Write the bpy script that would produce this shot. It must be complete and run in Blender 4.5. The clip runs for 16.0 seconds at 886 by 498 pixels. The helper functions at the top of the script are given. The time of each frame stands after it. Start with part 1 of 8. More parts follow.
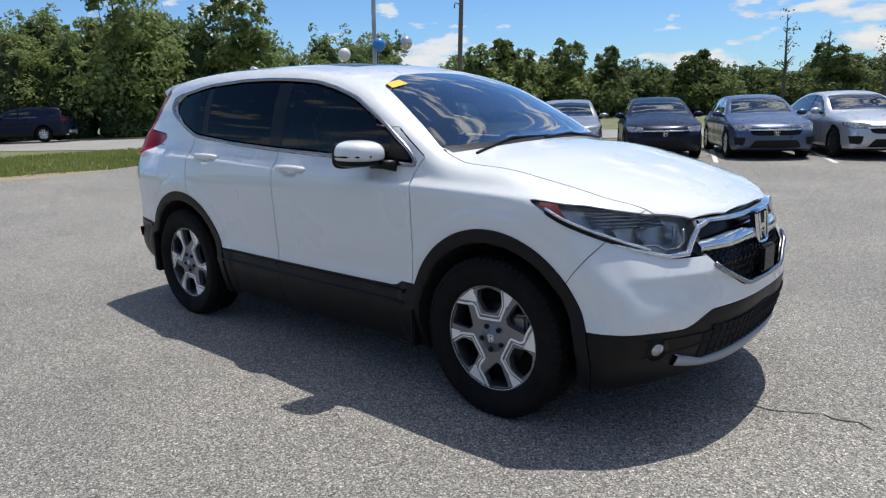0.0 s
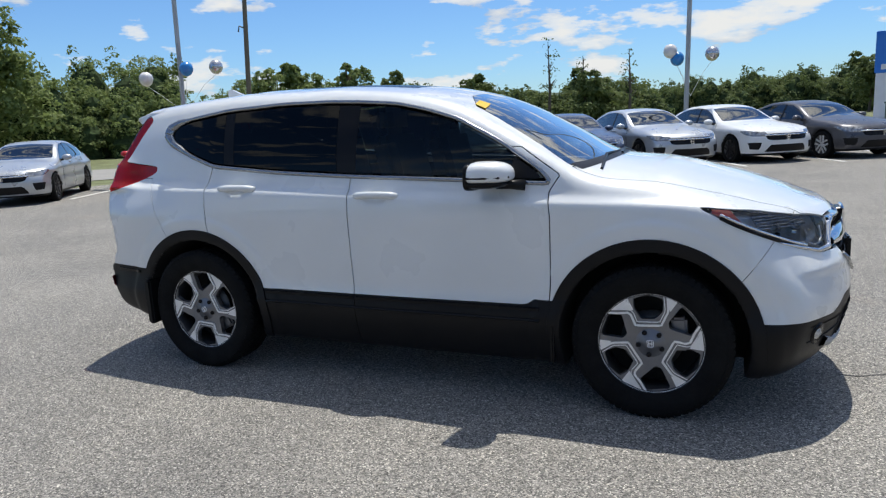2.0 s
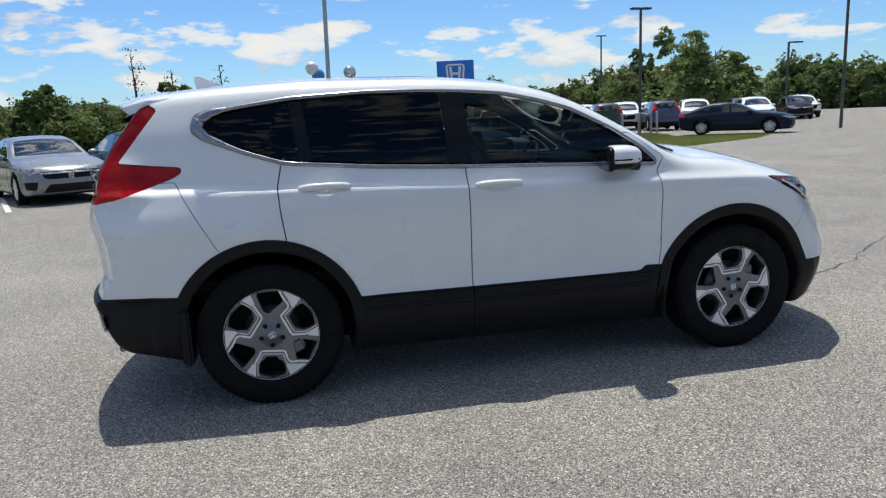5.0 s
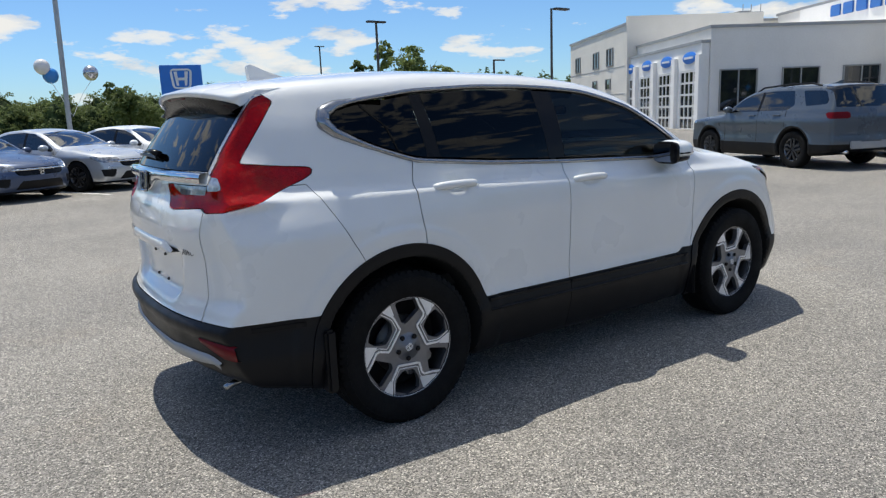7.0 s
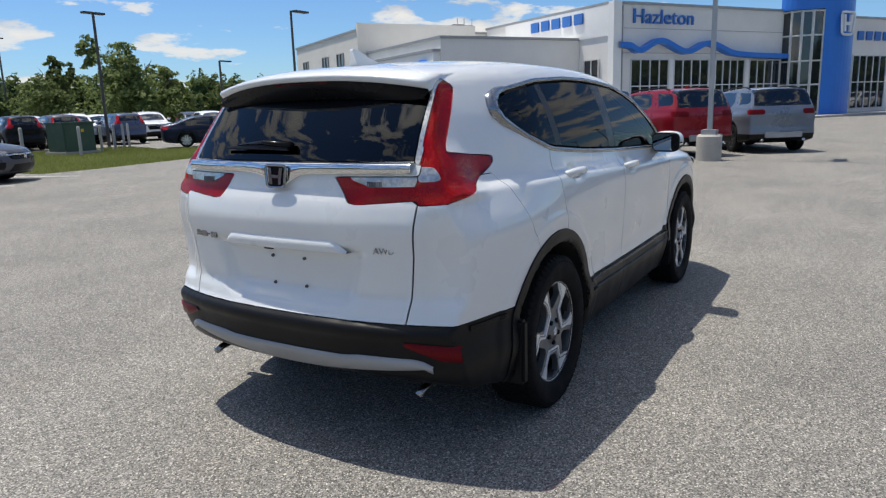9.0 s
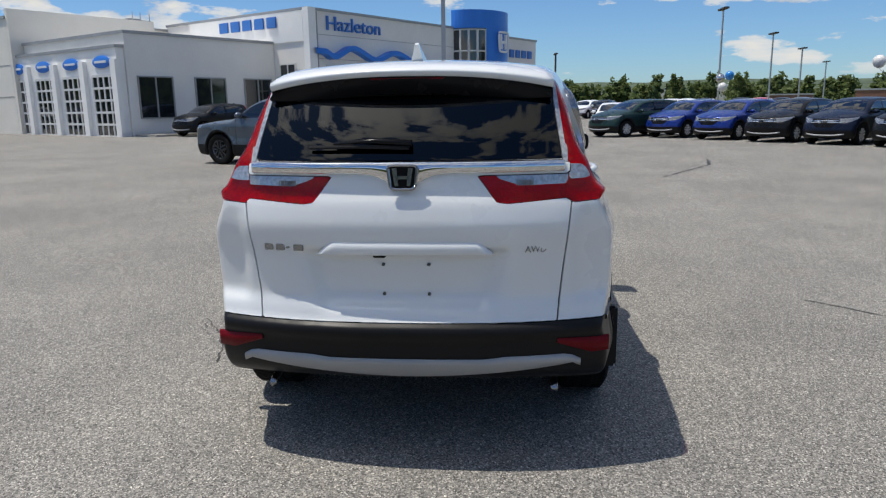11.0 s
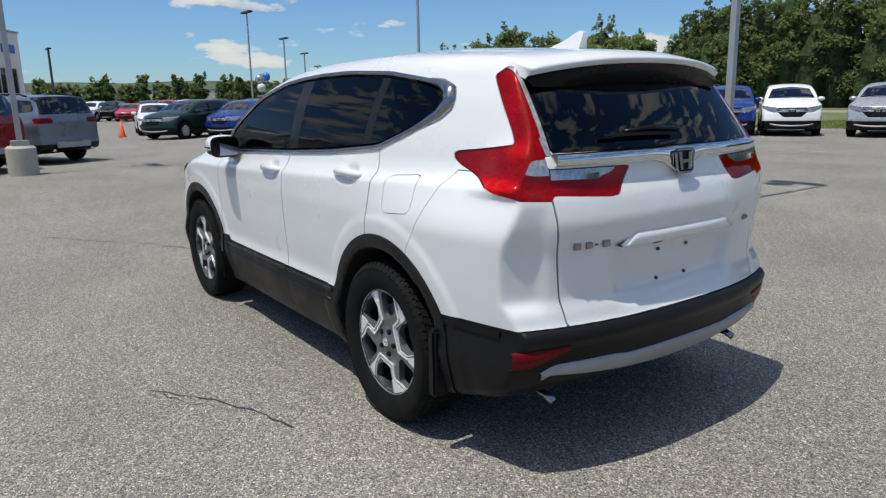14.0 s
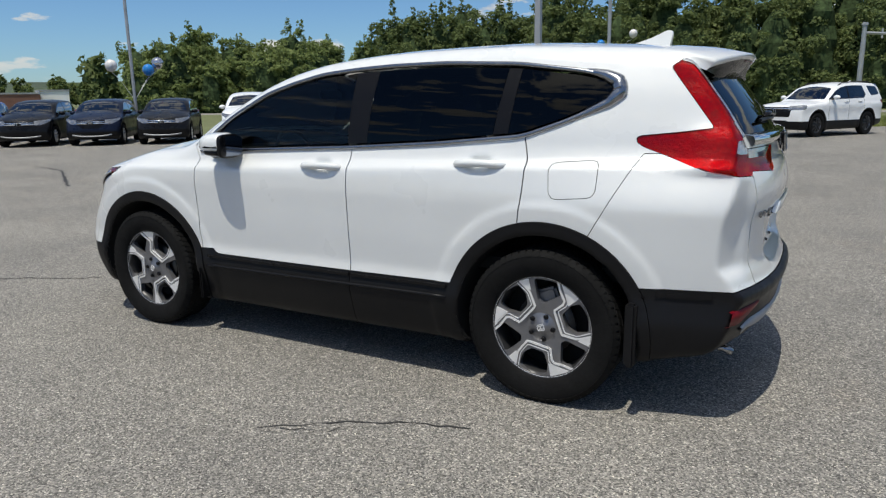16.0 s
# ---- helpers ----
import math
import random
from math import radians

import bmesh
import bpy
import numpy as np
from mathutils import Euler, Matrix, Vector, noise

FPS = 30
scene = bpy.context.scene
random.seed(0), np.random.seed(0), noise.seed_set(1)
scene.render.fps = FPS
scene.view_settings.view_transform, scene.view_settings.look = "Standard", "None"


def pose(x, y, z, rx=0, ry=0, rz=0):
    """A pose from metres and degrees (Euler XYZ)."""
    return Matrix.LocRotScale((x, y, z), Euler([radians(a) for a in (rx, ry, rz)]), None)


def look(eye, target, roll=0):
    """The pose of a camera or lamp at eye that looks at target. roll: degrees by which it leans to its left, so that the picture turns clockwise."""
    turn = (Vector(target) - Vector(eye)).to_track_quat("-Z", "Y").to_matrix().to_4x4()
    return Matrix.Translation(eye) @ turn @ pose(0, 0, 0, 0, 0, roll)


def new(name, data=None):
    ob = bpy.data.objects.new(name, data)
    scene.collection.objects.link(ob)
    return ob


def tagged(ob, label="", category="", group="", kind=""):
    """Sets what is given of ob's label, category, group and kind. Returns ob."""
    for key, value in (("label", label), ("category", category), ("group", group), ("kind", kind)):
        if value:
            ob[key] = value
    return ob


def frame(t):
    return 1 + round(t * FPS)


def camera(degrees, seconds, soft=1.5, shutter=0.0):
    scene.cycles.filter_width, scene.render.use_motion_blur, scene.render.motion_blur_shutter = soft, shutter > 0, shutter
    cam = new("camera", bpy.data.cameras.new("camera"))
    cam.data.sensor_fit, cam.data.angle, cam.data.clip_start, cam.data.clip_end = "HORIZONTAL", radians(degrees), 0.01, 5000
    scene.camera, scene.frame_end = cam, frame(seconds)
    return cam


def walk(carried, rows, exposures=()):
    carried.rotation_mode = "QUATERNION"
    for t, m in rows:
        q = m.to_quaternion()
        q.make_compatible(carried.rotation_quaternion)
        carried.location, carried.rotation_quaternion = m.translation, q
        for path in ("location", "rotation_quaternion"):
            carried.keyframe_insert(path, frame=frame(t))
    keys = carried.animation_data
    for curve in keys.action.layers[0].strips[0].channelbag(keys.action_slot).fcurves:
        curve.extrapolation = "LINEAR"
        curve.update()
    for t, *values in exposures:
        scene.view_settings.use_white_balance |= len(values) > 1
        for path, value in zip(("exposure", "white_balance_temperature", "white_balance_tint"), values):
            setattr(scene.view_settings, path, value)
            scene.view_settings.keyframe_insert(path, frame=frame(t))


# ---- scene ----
PATH = [
    (0, (3.152, -3.223, 1.41), (1.85, -1.763, 0.997), -1.6),
    (0.5, (2.86, -3.434, 1.429), (1.648, -1.895, 1.025), -2.1),
    (1, (2.506, -3.715, 1.437), (1.413, -2.087, 1.042), -2.5),
    (1.5, (2.123, -3.925, 1.44), (1.173, -2.207, 1.057), -2.9),
    (2, (1.685, -4.101, 1.457), (0.908, -2.296, 1.085), -2.9),
    (2.5, (1.243, -4.357, 1.471), (0.658, -2.481, 1.099), -2.9),
    (3, (0.804, -4.452, 1.457), (0.42, -2.525, 1.084), -2.9),
    (3.5, (0.322, -4.534, 1.452), (0.141, -2.579, 1.072), -2.9),
    (4, (-0.156, -4.554, 1.444), (-0.141, -2.591, 1.064), -2.8),
    (6.5, (-2.563, -3.815, 1.44), (-1.612, -2.097, 1.061), -2.4),
    (7, (-2.995, -3.541, 1.452), (-1.863, -1.938, 1.066), -2.2),
    (7.5, (-3.404, -3.24, 1.456), (-2.11, -1.767, 1.065), -2.0),
    (8, (-3.763, -2.897, 1.459), (-2.326, -1.563, 1.063), -1.9),
    (8.5, (-4.121, -2.521, 1.464), (-2.558, -1.339, 1.065), -1.7),
    (9, (-4.344, -2.091, 1.447), (-2.671, -1.071, 1.046), -1.8),
    (11.5, (-4.888, 0.107, 1.459), (-2.932, 0.04, 1.048), -0.5),
    (12, (-4.829, 0.621, 1.454), (-2.895, 0.325, 1.039), -0.4),
    (12.5, (-4.686, 1.085, 1.445), (-2.799, 0.572, 1.027), -0.7),
    (13, (-4.489, 1.556, 1.452), (-2.675, 0.826, 1.031), -0.8),
    (13.5, (-4.258, 2.006, 1.453), (-2.543, 1.069, 1.03), -1.0),
    (14, (-3.927, 2.38, 1.45), (-2.331, 1.252, 1.022), -1.1),
    (14.5, (-3.589, 2.78, 1.447), (-2.134, 1.477, 1.016), -1.0),
    (15, (-3.221, 3.111, 1.433), (-1.922, 1.652, 1.002), -0.9),
    (15.5, (-2.834, 3.47, 1.427), (-1.704, 1.876, 0.997), -0.9),
    (16, (-2.426, 3.758, 1.421), (-1.475, 2.052, 0.99), -0.9),
]
cam = camera(65.2, 16.0, 1.25)
# the film's own white balance drifts from cool to neutral
walk(cam, [(t, look(eye, target, roll)) for t, eye, target, roll in PATH],
     [(0, 0.11, 6460, 9), (3.5, 0.14, 6480, 8), (7, 0.17, 6660, 8), (9, 0.10, 6660, 9), (11.5, -0.06, 6610, 9), (12.5, 0.0, 6610, 9), (14.5, -0.10, 6650, 7), (16, -0.17, 6720, 7)])

# ---- sky, sun and exposure ----
SUN_EL, SUN_AZ = 71.0, 0.0     # degrees; the sun stands over +Y
world = bpy.data.worlds.new("sky")
scene.world = world
world.use_nodes = True


class G:
    """A small helper to write node trees in one line a node."""

    def __init__(self, tree):
        self.t = tree

    def n(self, kind, ins=None, **props):
        node = self.t.nodes.new(kind)
        for k, v in props.items():
            setattr(node, k, v)
        for k, v in (ins or {}).items():
            if isinstance(v, bpy.types.NodeSocket):
                self.t.links.new(v, node.inputs[k])
            else:
                node.inputs[k].default_value = v
        return node

    def math(self, op, a, b=0.0, clamp=False):
        return self.n("ShaderNodeMath", {0: a, 1: b}, operation=op, use_clamp=clamp).outputs[0]

    def ramp(self, fac, stops):
        node = self.n("ShaderNodeValToRGB", {0: fac})
        el = node.color_ramp.elements
        while len(el) < len(stops):
            el.new(0.5)
        for e, (p, c) in zip(el, stops):
            e.position = p
            e.color = (*c, 1) if len(c) == 3 else c
        return node.outputs[0]

    def mix(self, fac, a, b, kind="MIX"):
        node = self.n("ShaderNodeMix", {0: fac}, data_type="RGBA", blend_type=kind)
        for k, v in ((6, a), (7, b)):
            if isinstance(v, bpy.types.NodeSocket):
                self.t.links.new(v, node.inputs[k])
            else:
                node.inputs[k].default_value = (*v, 1)
        return node.outputs[2]

    def noise(self, vec, scale, detail=4.0, rough=0.5):
        ins = {"Scale": scale, "Detail": detail, "Roughness": rough}
        if vec is not None:
            ins["Vector"] = vec
        return self.n("ShaderNodeTexNoise", ins).outputs[0]

    def objco(self):
        return self.n("ShaderNodeTexCoord").outputs["Object"]


sun_way = Vector((math.sin(radians(SUN_AZ)) * math.cos(radians(SUN_EL)), math.cos(radians(SUN_AZ)) * math.cos(radians(SUN_EL)),
                  math.sin(radians(SUN_EL))))


def build_sky():
    t = world.node_tree
    t.nodes.clear()
    g = G(t)
    sky = g.n("ShaderNodeTexSky", sky_type="NISHITA", sun_disc=False, sun_elevation=radians(SUN_EL),
              sun_rotation=radians(SUN_AZ), altitude=300.0, air_density=1.0, dust_density=0.35, ozone_density=1.6)
    co = g.n("ShaderNodeTexCoord").outputs["Generated"]
    sep = g.n("ShaderNodeSeparateXYZ", {0: co})
    # heaps of fair-weather cloud, wider than high and thicker towards the horizon
    def density(lift):
        v = g.n("ShaderNodeCombineXYZ", {0: sep.outputs[0], 1: sep.outputs[1], 2: g.math("MULTIPLY", g.math("ADD", sep.outputs[2], lift), 3.2)}).outputs[0]
        big = g.noise(v, 3.9, 2.0, 0.5)
        fine = g.noise(v, 10.5, 9.0, 0.56)
        return g.math("ADD", g.math("MULTIPLY", big, 0.45), g.math("MULTIPLY", fine, 0.55))
    cloud = density(0.0)
    above = density(0.035)
    near = g.math("MULTIPLY", g.math("SUBTRACT", 0.34, sep.outputs[2], True), 0.036)
    high = g.math("MULTIPLY", g.math("SUBTRACT", sep.outputs[2], 0.40, True), 0.075)
    mask = g.ramp(g.math("ADD", g.math("ADD", cloud, near), high), [(0.538, (0, 0, 0)), (0.566, (0.75, 0.75, 0.75)), (0.62, (1, 1, 1))])
    low = g.math("MULTIPLY", mask, g.math("MULTIPLY", sep.outputs[2], 20.0, True))
    # the crowns are lit, the bases grey
    shade = g.ramp(g.math("ADD", g.math("SUBTRACT", above, cloud), 0.5), [(0.44, (1.0, 1.0, 0.99)), (0.53, (0.80, 0.83, 0.88)), (0.60, (0.62, 0.66, 0.73))])
    # clouds near the sun shine through
    toward = g.n("ShaderNodeVectorMath", {0: co, 1: tuple(sun_way)}, operation="DOT_PRODUCT").outputs["Value"]
    glow = g.math("ADD", 6.2, g.math("MULTIPLY", g.math("POWER", g.math("MAXIMUM", toward, 0.0), 14.0), 16.0))
    lit = g.mix(1.0, shade, g.n("ShaderNodeCombineXYZ", {0: glow, 1: glow, 2: glow}).outputs[0], "MULTIPLY")
    blue = g.mix(1.0, sky.outputs[0], (0.50, 0.71, 0.97), "MULTIPLY")
    col = g.mix(low, blue, lit)
    bg = g.n("ShaderNodeBackground", {0: col, 1: 0.124})
    out = g.n("ShaderNodeOutputWorld")
    t.links.new(bg.outputs[0], out.inputs[0])


build_sky()
sun_lamp = bpy.data.lights.new("sun", "SUN")
sun_lamp.energy, sun_lamp.angle, sun_lamp.color = 4.25, radians(0.53), (1.0, 0.955, 0.88)
sun = new("sun", sun_lamp)
sun.matrix_world = look(sun_way * 80, (0, 0, 0))


# ---- materials ----
def material(name, colour, rough=0.5, metal=0.0, grain=0.0, grain_scale=60.0, stain=0.0, stain_scale=3.0, bump=0.0, coat=0.0,
             spec=0.5, vary=0.0, coords="Object"):
    m = bpy.data.materials.new(name)
    m.use_nodes = True
    t = m.node_tree
    g = G(t)
    b = t.nodes["Principled BSDF"]
    b.inputs["Roughness"].default_value, b.inputs["Metallic"].default_value = rough, metal
    b.inputs["Specular IOR Level"].default_value = spec
    b.inputs["Coat Weight"].default_value, b.inputs["Coat Roughness"].default_value = coat, 0.03
    co = g.n("ShaderNodeTexCoord").outputs[coords]
    col = None
    base = (*colour, 1)
    if grain:
        nz = g.noise(co, grain_scale, 5.0, 0.6)
        col = g.mix(1.0, base[:3], g.ramp(nz, [(0.25, (1 - grain,) * 3), (0.75, (1 + grain,) * 3)]), "MULTIPLY")
    if stain:
        nz = g.noise(co, stain_scale, 4.0, 0.55)
        col = g.mix(1.0, col or base[:3], g.ramp(nz, [(0.3, (1 - stain,) * 3), (0.7, (1 + stain * 0.6,) * 3)]), "MULTIPLY")
        r = g.ramp(nz, [(0.3, (min(1, rough + 0.12),) * 3), (0.7, (max(0, rough - 0.04),) * 3)])
        t.links.new(r, b.inputs["Roughness"])
    if vary:
        rnd = g.n("ShaderNodeObjectInfo").outputs["Random"]
        col = g.mix(1.0, col or base[:3], g.ramp(rnd, [(0.0, (1 - vary,) * 3), (1.0, (1 + vary,) * 3)]), "MULTIPLY")
    if col is not None:
        t.links.new(col, b.inputs["Base Color"])
    else:
        b.inputs["Base Color"].default_value = base
    if bump:
        nz = g.noise(co, grain_scale * 1.3, 6.0, 0.6)
        t.links.new(g.n("ShaderNodeBump", {"Strength": bump, "Distance": 0.01, "Height": nz}).outputs[0], b.inputs["Normal"])
    return m


def car_paint(name, colour, flake=0.12, metal=0.0, rough=0.28):
    """Base coat with a faint flake under a clear coat, and thin road dust."""
    m = material(name, colour, rough, metal, grain=flake * 0.5, grain_scale=900.0, coat=1.0, stain=0.03, stain_scale=2.2)
    return m


def tinted_glass(name, through_colour, gloss=0.015, strength=0.9):
    """A pane: mirrors by Fresnel, and lets tinted light through."""
    m = bpy.data.materials.new(name)
    m.use_nodes = True
    t = m.node_tree
    t.nodes.clear()
    g = G(t)
    clear = g.n("ShaderNodeBsdfTransparent", {0: (*through_colour, 1)})
    shine = g.n("ShaderNodeBsdfGlossy", {0: (1, 1, 1, 1), 1: gloss})
    fres = g.n("ShaderNodeFresnel", {0: 1.52})
    fac = g.math("MULTIPLY", fres.outputs[0], strength, True)
    mix = g.n("ShaderNodeMixShader", {0: fac, 1: clear.outputs[0], 2: shine.outputs[0]})
    out = g.n("ShaderNodeOutputMaterial")
    t.links.new(mix.outputs[0], out.inputs[0])
    return m


def asphalt_material():
    m = bpy.data.materials.new("asphalt")
    m.use_nodes = True
    t = m.node_tree
    g = G(t)
    b = t.nodes["Principled BSDF"]
    co = g.objco()
    vor = g.n("ShaderNodeTexVoronoi", {"Vector": co, "Scale": 165.0})
    vor2 = g.n("ShaderNodeTexVoronoi", {"Vector": co, "Scale": 85.0})
    stone = g.ramp(g.n("ShaderNodeSeparateColor", {0: vor.outputs["Color"]}).outputs[0],
                   [(0.0, (0.054, 0.052, 0.048)), (0.40, (0.170, 0.165, 0.153)), (0.78, (0.278, 0.265, 0.241)), (0.945, (0.415, 0.392, 0.355)), (1.0, (0.63, 0.595, 0.54))])
    stone2 = g.ramp(g.n("ShaderNodeSeparateColor", {0: vor2.outputs["Color"]}).outputs[1],
                    [(0.0, (0.86,) * 3), (0.7, (1.0,) * 3), (1.0, (1.2, 1.18, 1.13))])
    col = g.mix(1.0, stone, stone2, "MULTIPLY")
    worn = g.noise(co, 0.55, 6.0, 0.6)
    col = g.mix(1.0, col, g.ramp(worn, [(0.3, (0.84, 0.84, 0.85)), (0.7, (1.16, 1.15, 1.13))]), "MULTIPLY")
    streak = g.noise(g.n("ShaderNodeMapping", {0: co, "Rotation": (0, 0, 0.35), "Scale": (0.10, 0.9, 1)}).outputs[0], 1.0, 5.0, 0.6)
    col = g.mix(1.0, col, g.ramp(streak, [(0.3, (0.93,) * 3), (0.7, (1.07,) * 3)]), "MULTIPLY")
    rust = g.ramp(g.noise(co, 0.9, 5.0, 0.62), [(0.60, (0, 0, 0)), (0.76, (0.32, 0.32, 0.32))])
    col = g.mix(rust, col, g.mix(1.0, col, (1.18, 1.0, 0.84), "MULTIPLY"))
    t.links.new(col, b.inputs["Base Color"])
    b.inputs["Roughness"].default_value = 0.82
    b.inputs["Specular IOR Level"].default_value = 0.35
    h = g.math("ADD", g.math("MULTIPLY", vor.outputs["Distance"], -0.8), g.math("MULTIPLY", g.noise(co, 160.0, 3.0), 0.5))
    t.links.new(g.n("ShaderNodeBump", {"Strength": 0.55, "Distance": 0.006, "Height": h}).outputs[0], b.inputs["Normal"])
    return m


def leaf_material(name, dark, light, yellow=(0.16, 0.17, 0.03)):
    m = bpy.data.materials.new(name)
    m.use_nodes = True
    t = m.node_tree
    g = G(t)
    b = t.nodes["Principled BSDF"]
    rnd = g.n("ShaderNodeNewGeometry").outputs["Random Per Island"]
    big = g.noise(g.n("ShaderNodeNewGeometry").outputs["Position"], 0.22, 3.0)
    fac = g.math("ADD", g.math("MULTIPLY", rnd, 0.42), g.math("MULTIPLY", big, 0.68))
    col = g.ramp(fac, [(0.15, dark), (0.62, light), (0.97, yellow)])
    t.links.new(col, b.inputs["Base Color"])
    b.inputs["Roughness"].default_value = 0.7
    b.inputs["Specular IOR Level"].default_value = 0.25
    # some light passes through the leaves
    tr = g.n("ShaderNodeBsdfTranslucent", {0: col})
    mix = g.n("ShaderNodeMixShader", {0: 0.42, 1: b.outputs[0], 2: tr.outputs[0]})
    t.links.new(mix.outputs[0], t.nodes["Material Output"].inputs[0])
    return m


def grass_material():
    m = material("lawn", (0.135, 0.150, 0.058), 0.8, grain=0.45, grain_scale=30.0, stain=0.35, stain_scale=1.1, bump=0.6)
    return m


MAT = {
    "asphalt": asphalt_material(),
    "grass": grass_material(),
    "soil": material("dry_soil", (0.28, 0.23, 0.16), 0.95, grain=0.3, grain_scale=25, stain=0.2, stain_scale=1.0, bump=0.4),
    "concrete": material("concrete", (0.42, 0.40, 0.36), 0.85, grain=0.12, grain_scale=40, stain=0.14, stain_scale=1.4, bump=0.25),
    "road": material("pale_road", (0.27, 0.26, 0.24), 0.9, grain=0.12, grain_scale=20, stain=0.12, stain_scale=0.3, bump=0.2),
    "line": material("road_paint", (0.62, 0.62, 0.58), 0.7, grain=0.2, grain_scale=50, stain=0.25, stain_scale=5),
    "crack": material("tar", (0.035, 0.034, 0.033), 0.75, grain=0.3, grain_scale=80),
    "wall_cream": material("cream_panel", (0.74, 0.71, 0.64), 0.75, grain=0.05, grain_scale=15, stain=0.06, stain_scale=0.5),
    "wall_light": material("white_panel", (0.86, 0.85, 0.82), 0.7, grain=0.04, grain_scale=12, stain=0.05, stain_scale=0.4),
    "wall_grey": material("grey_panel", (0.80, 0.775, 0.73), 0.7, grain=0.04, grain_scale=12, stain=0.06, stain_scale=0.4),
    "coping": material("metal_coping", (0.38, 0.38, 0.38), 0.45, 0.4, stain=0.08),
    "blue_sign": material("blue_panel", (0.022, 0.18, 0.64), 0.35, stain=0.05, stain_scale=1.0),
    "sign_white": material("white_sign", (0.78, 0.79, 0.80), 0.4, stain=0.04),
    "letter_blue": material("blue_letters", (0.04, 0.17, 0.52), 0.4, stain=0.05),
    "dark_glass": material("dark_window", (0.012, 0.016, 0.02), 0.04, stain=0.0, coat=0.4, spec=0.8, grain=0.1, grain_scale=3),
    "frame_grey": material("grey_frame", (0.30, 0.30, 0.29), 0.5, stain=0.05),
    "frame_white": material("white_frame", (0.65, 0.65, 0.63), 0.5, stain=0.05),
    "steel": material("galvanised_steel", (0.42, 0.43, 0.44), 0.45, 0.55, stain=0.12, stain_scale=2.0, grain=0.06),
    "dark_steel": material("bronze_pole", (0.10, 0.09, 0.08), 0.5, 0.3, stain=0.15, stain_scale=2.0),
    "bark": material("bark", (0.11, 0.09, 0.07), 0.9, grain=0.3, grain_scale=30, bump=0.6),
    "pole_wood": material("weathered_wood", (0.17, 0.14, 0.11), 0.9, grain=0.25, grain_scale=25, bump=0.4),
    "leaf_a": leaf_material("leaf_mid", (0.112, 0.156, 0.054), (0.212, 0.268, 0.090), (0.31, 0.34, 0.135)),
    "leaf_b": leaf_material("leaf_dark", (0.076, 0.110, 0.040), (0.148, 0.190, 0.065), (0.21, 0.24, 0.095)),
    "leaf_c": leaf_material("leaf_fresh", (0.075, 0.110, 0.034), (0.145, 0.190, 0.060), (0.20, 0.22, 0.08)),
    "blade": leaf_material("grass_blade", (0.150, 0.180, 0.045), (0.260, 0.290, 0.080), (0.38, 0.37, 0.16)),
    "utility_green": material("green_enamel", (0.045, 0.085, 0.055), 0.5, stain=0.12, stain_scale=2),
    "orange": material("orange_plastic", (0.75, 0.12, 0.03), 0.5, stain=0.1),
    "tyre": material("tyre_rubber", (0.007, 0.007, 0.007), 0.75, grain=0.25, grain_scale=60, stain=0.2, stain_scale=8, bump=0.25, spec=0.16),
    "cladding": material("black_plastic", (0.008, 0.008, 0.009), 0.36, grain=0.12, grain_scale=300, stain=0.10, stain_scale=5, bump=0.04, spec=0.2),
    "shell": material("dark_underside", (0.004, 0.004, 0.004), 0.9, grain=0.2, grain_scale=20),
    "gloss_black": material("gloss_black", (0.008, 0.008, 0.009), 0.2, coat=0.0, stain=0.05, spec=0.16),
    "chrome": material("chrome", (0.70, 0.71, 0.72), 0.03, 1.0, grain=0.02, grain_scale=20),
    "satin": material("satin_trim", (0.30, 0.31, 0.33), 0.22, 1.0, grain=0.03, grain_scale=20),
    "skid": material("silver_skid", (0.36, 0.37, 0.38), 0.45, 0.25, grain=0.05, grain_scale=200, stain=0.06),
    "alloy": material("machined_alloy", (0.86, 0.86, 0.86), 0.28, 0.4, grain=0.05, grain_scale=120, stain=0.06, stain_scale=9),
    "black_alloy": material("black_alloy", (0.03, 0.03, 0.032), 0.4, 0.3, grain=0.05, grain_scale=120, stain=0.1),
    "alloy_dark": material("grey_alloy", (0.21, 0.21, 0.22), 0.38, 0.7, grain=0.05, grain_scale=120, stain=0.1, stain_scale=9),
    "disc": material("brake_disc", (0.09, 0.088, 0.085), 0.4, 0.8, grain=0.1, grain_scale=90),
    "seat": material("seat_cloth", (0.10, 0.10, 0.10), 0.85, grain=0.15, grain_scale=80),
    "mirror": material("mirror_glass", (0.25, 0.28, 0.33), 0.02, 1.0),
    "glass_dark": tinted_glass("privacy_glass", (0.010, 0.011, 0.013), 0.004, 0.75),
    "glass_side": tinted_glass("rear_side_glass", (0.010, 0.011, 0.013), 0.004, 0.42),
    "glass_mid": tinted_glass("front_side_glass", (0.22, 0.27, 0.26), 0.004, 0.55),
    "glass_clear": tinted_glass("windscreen_glass", (0.50, 0.56, 0.55), 0.004, 2.0),
    "lens_clear": tinted_glass("clear_lens", (0.90, 0.91, 0.92), 0.01, 0.55),
    "white_paint": car_paint("pearl_white_paint", (0.735, 0.75, 0.745), 0.05),
    "yellow": material("yellow_sticker", (0.72, 0.45, 0.01), 0.5, grain=0.05),
    "balloon_white": material("white_balloon", (0.72, 0.70, 0.68), 0.18, coat=0.3, stain=0.04),
    "balloon_blue": material("blue_balloon", (0.02, 0.20, 0.55), 0.15, coat=0.4, stain=0.05),
    "balloon_silver": material("silver_balloon", (0.55, 0.55, 0.57), 0.12, 0.8, stain=0.05),
}


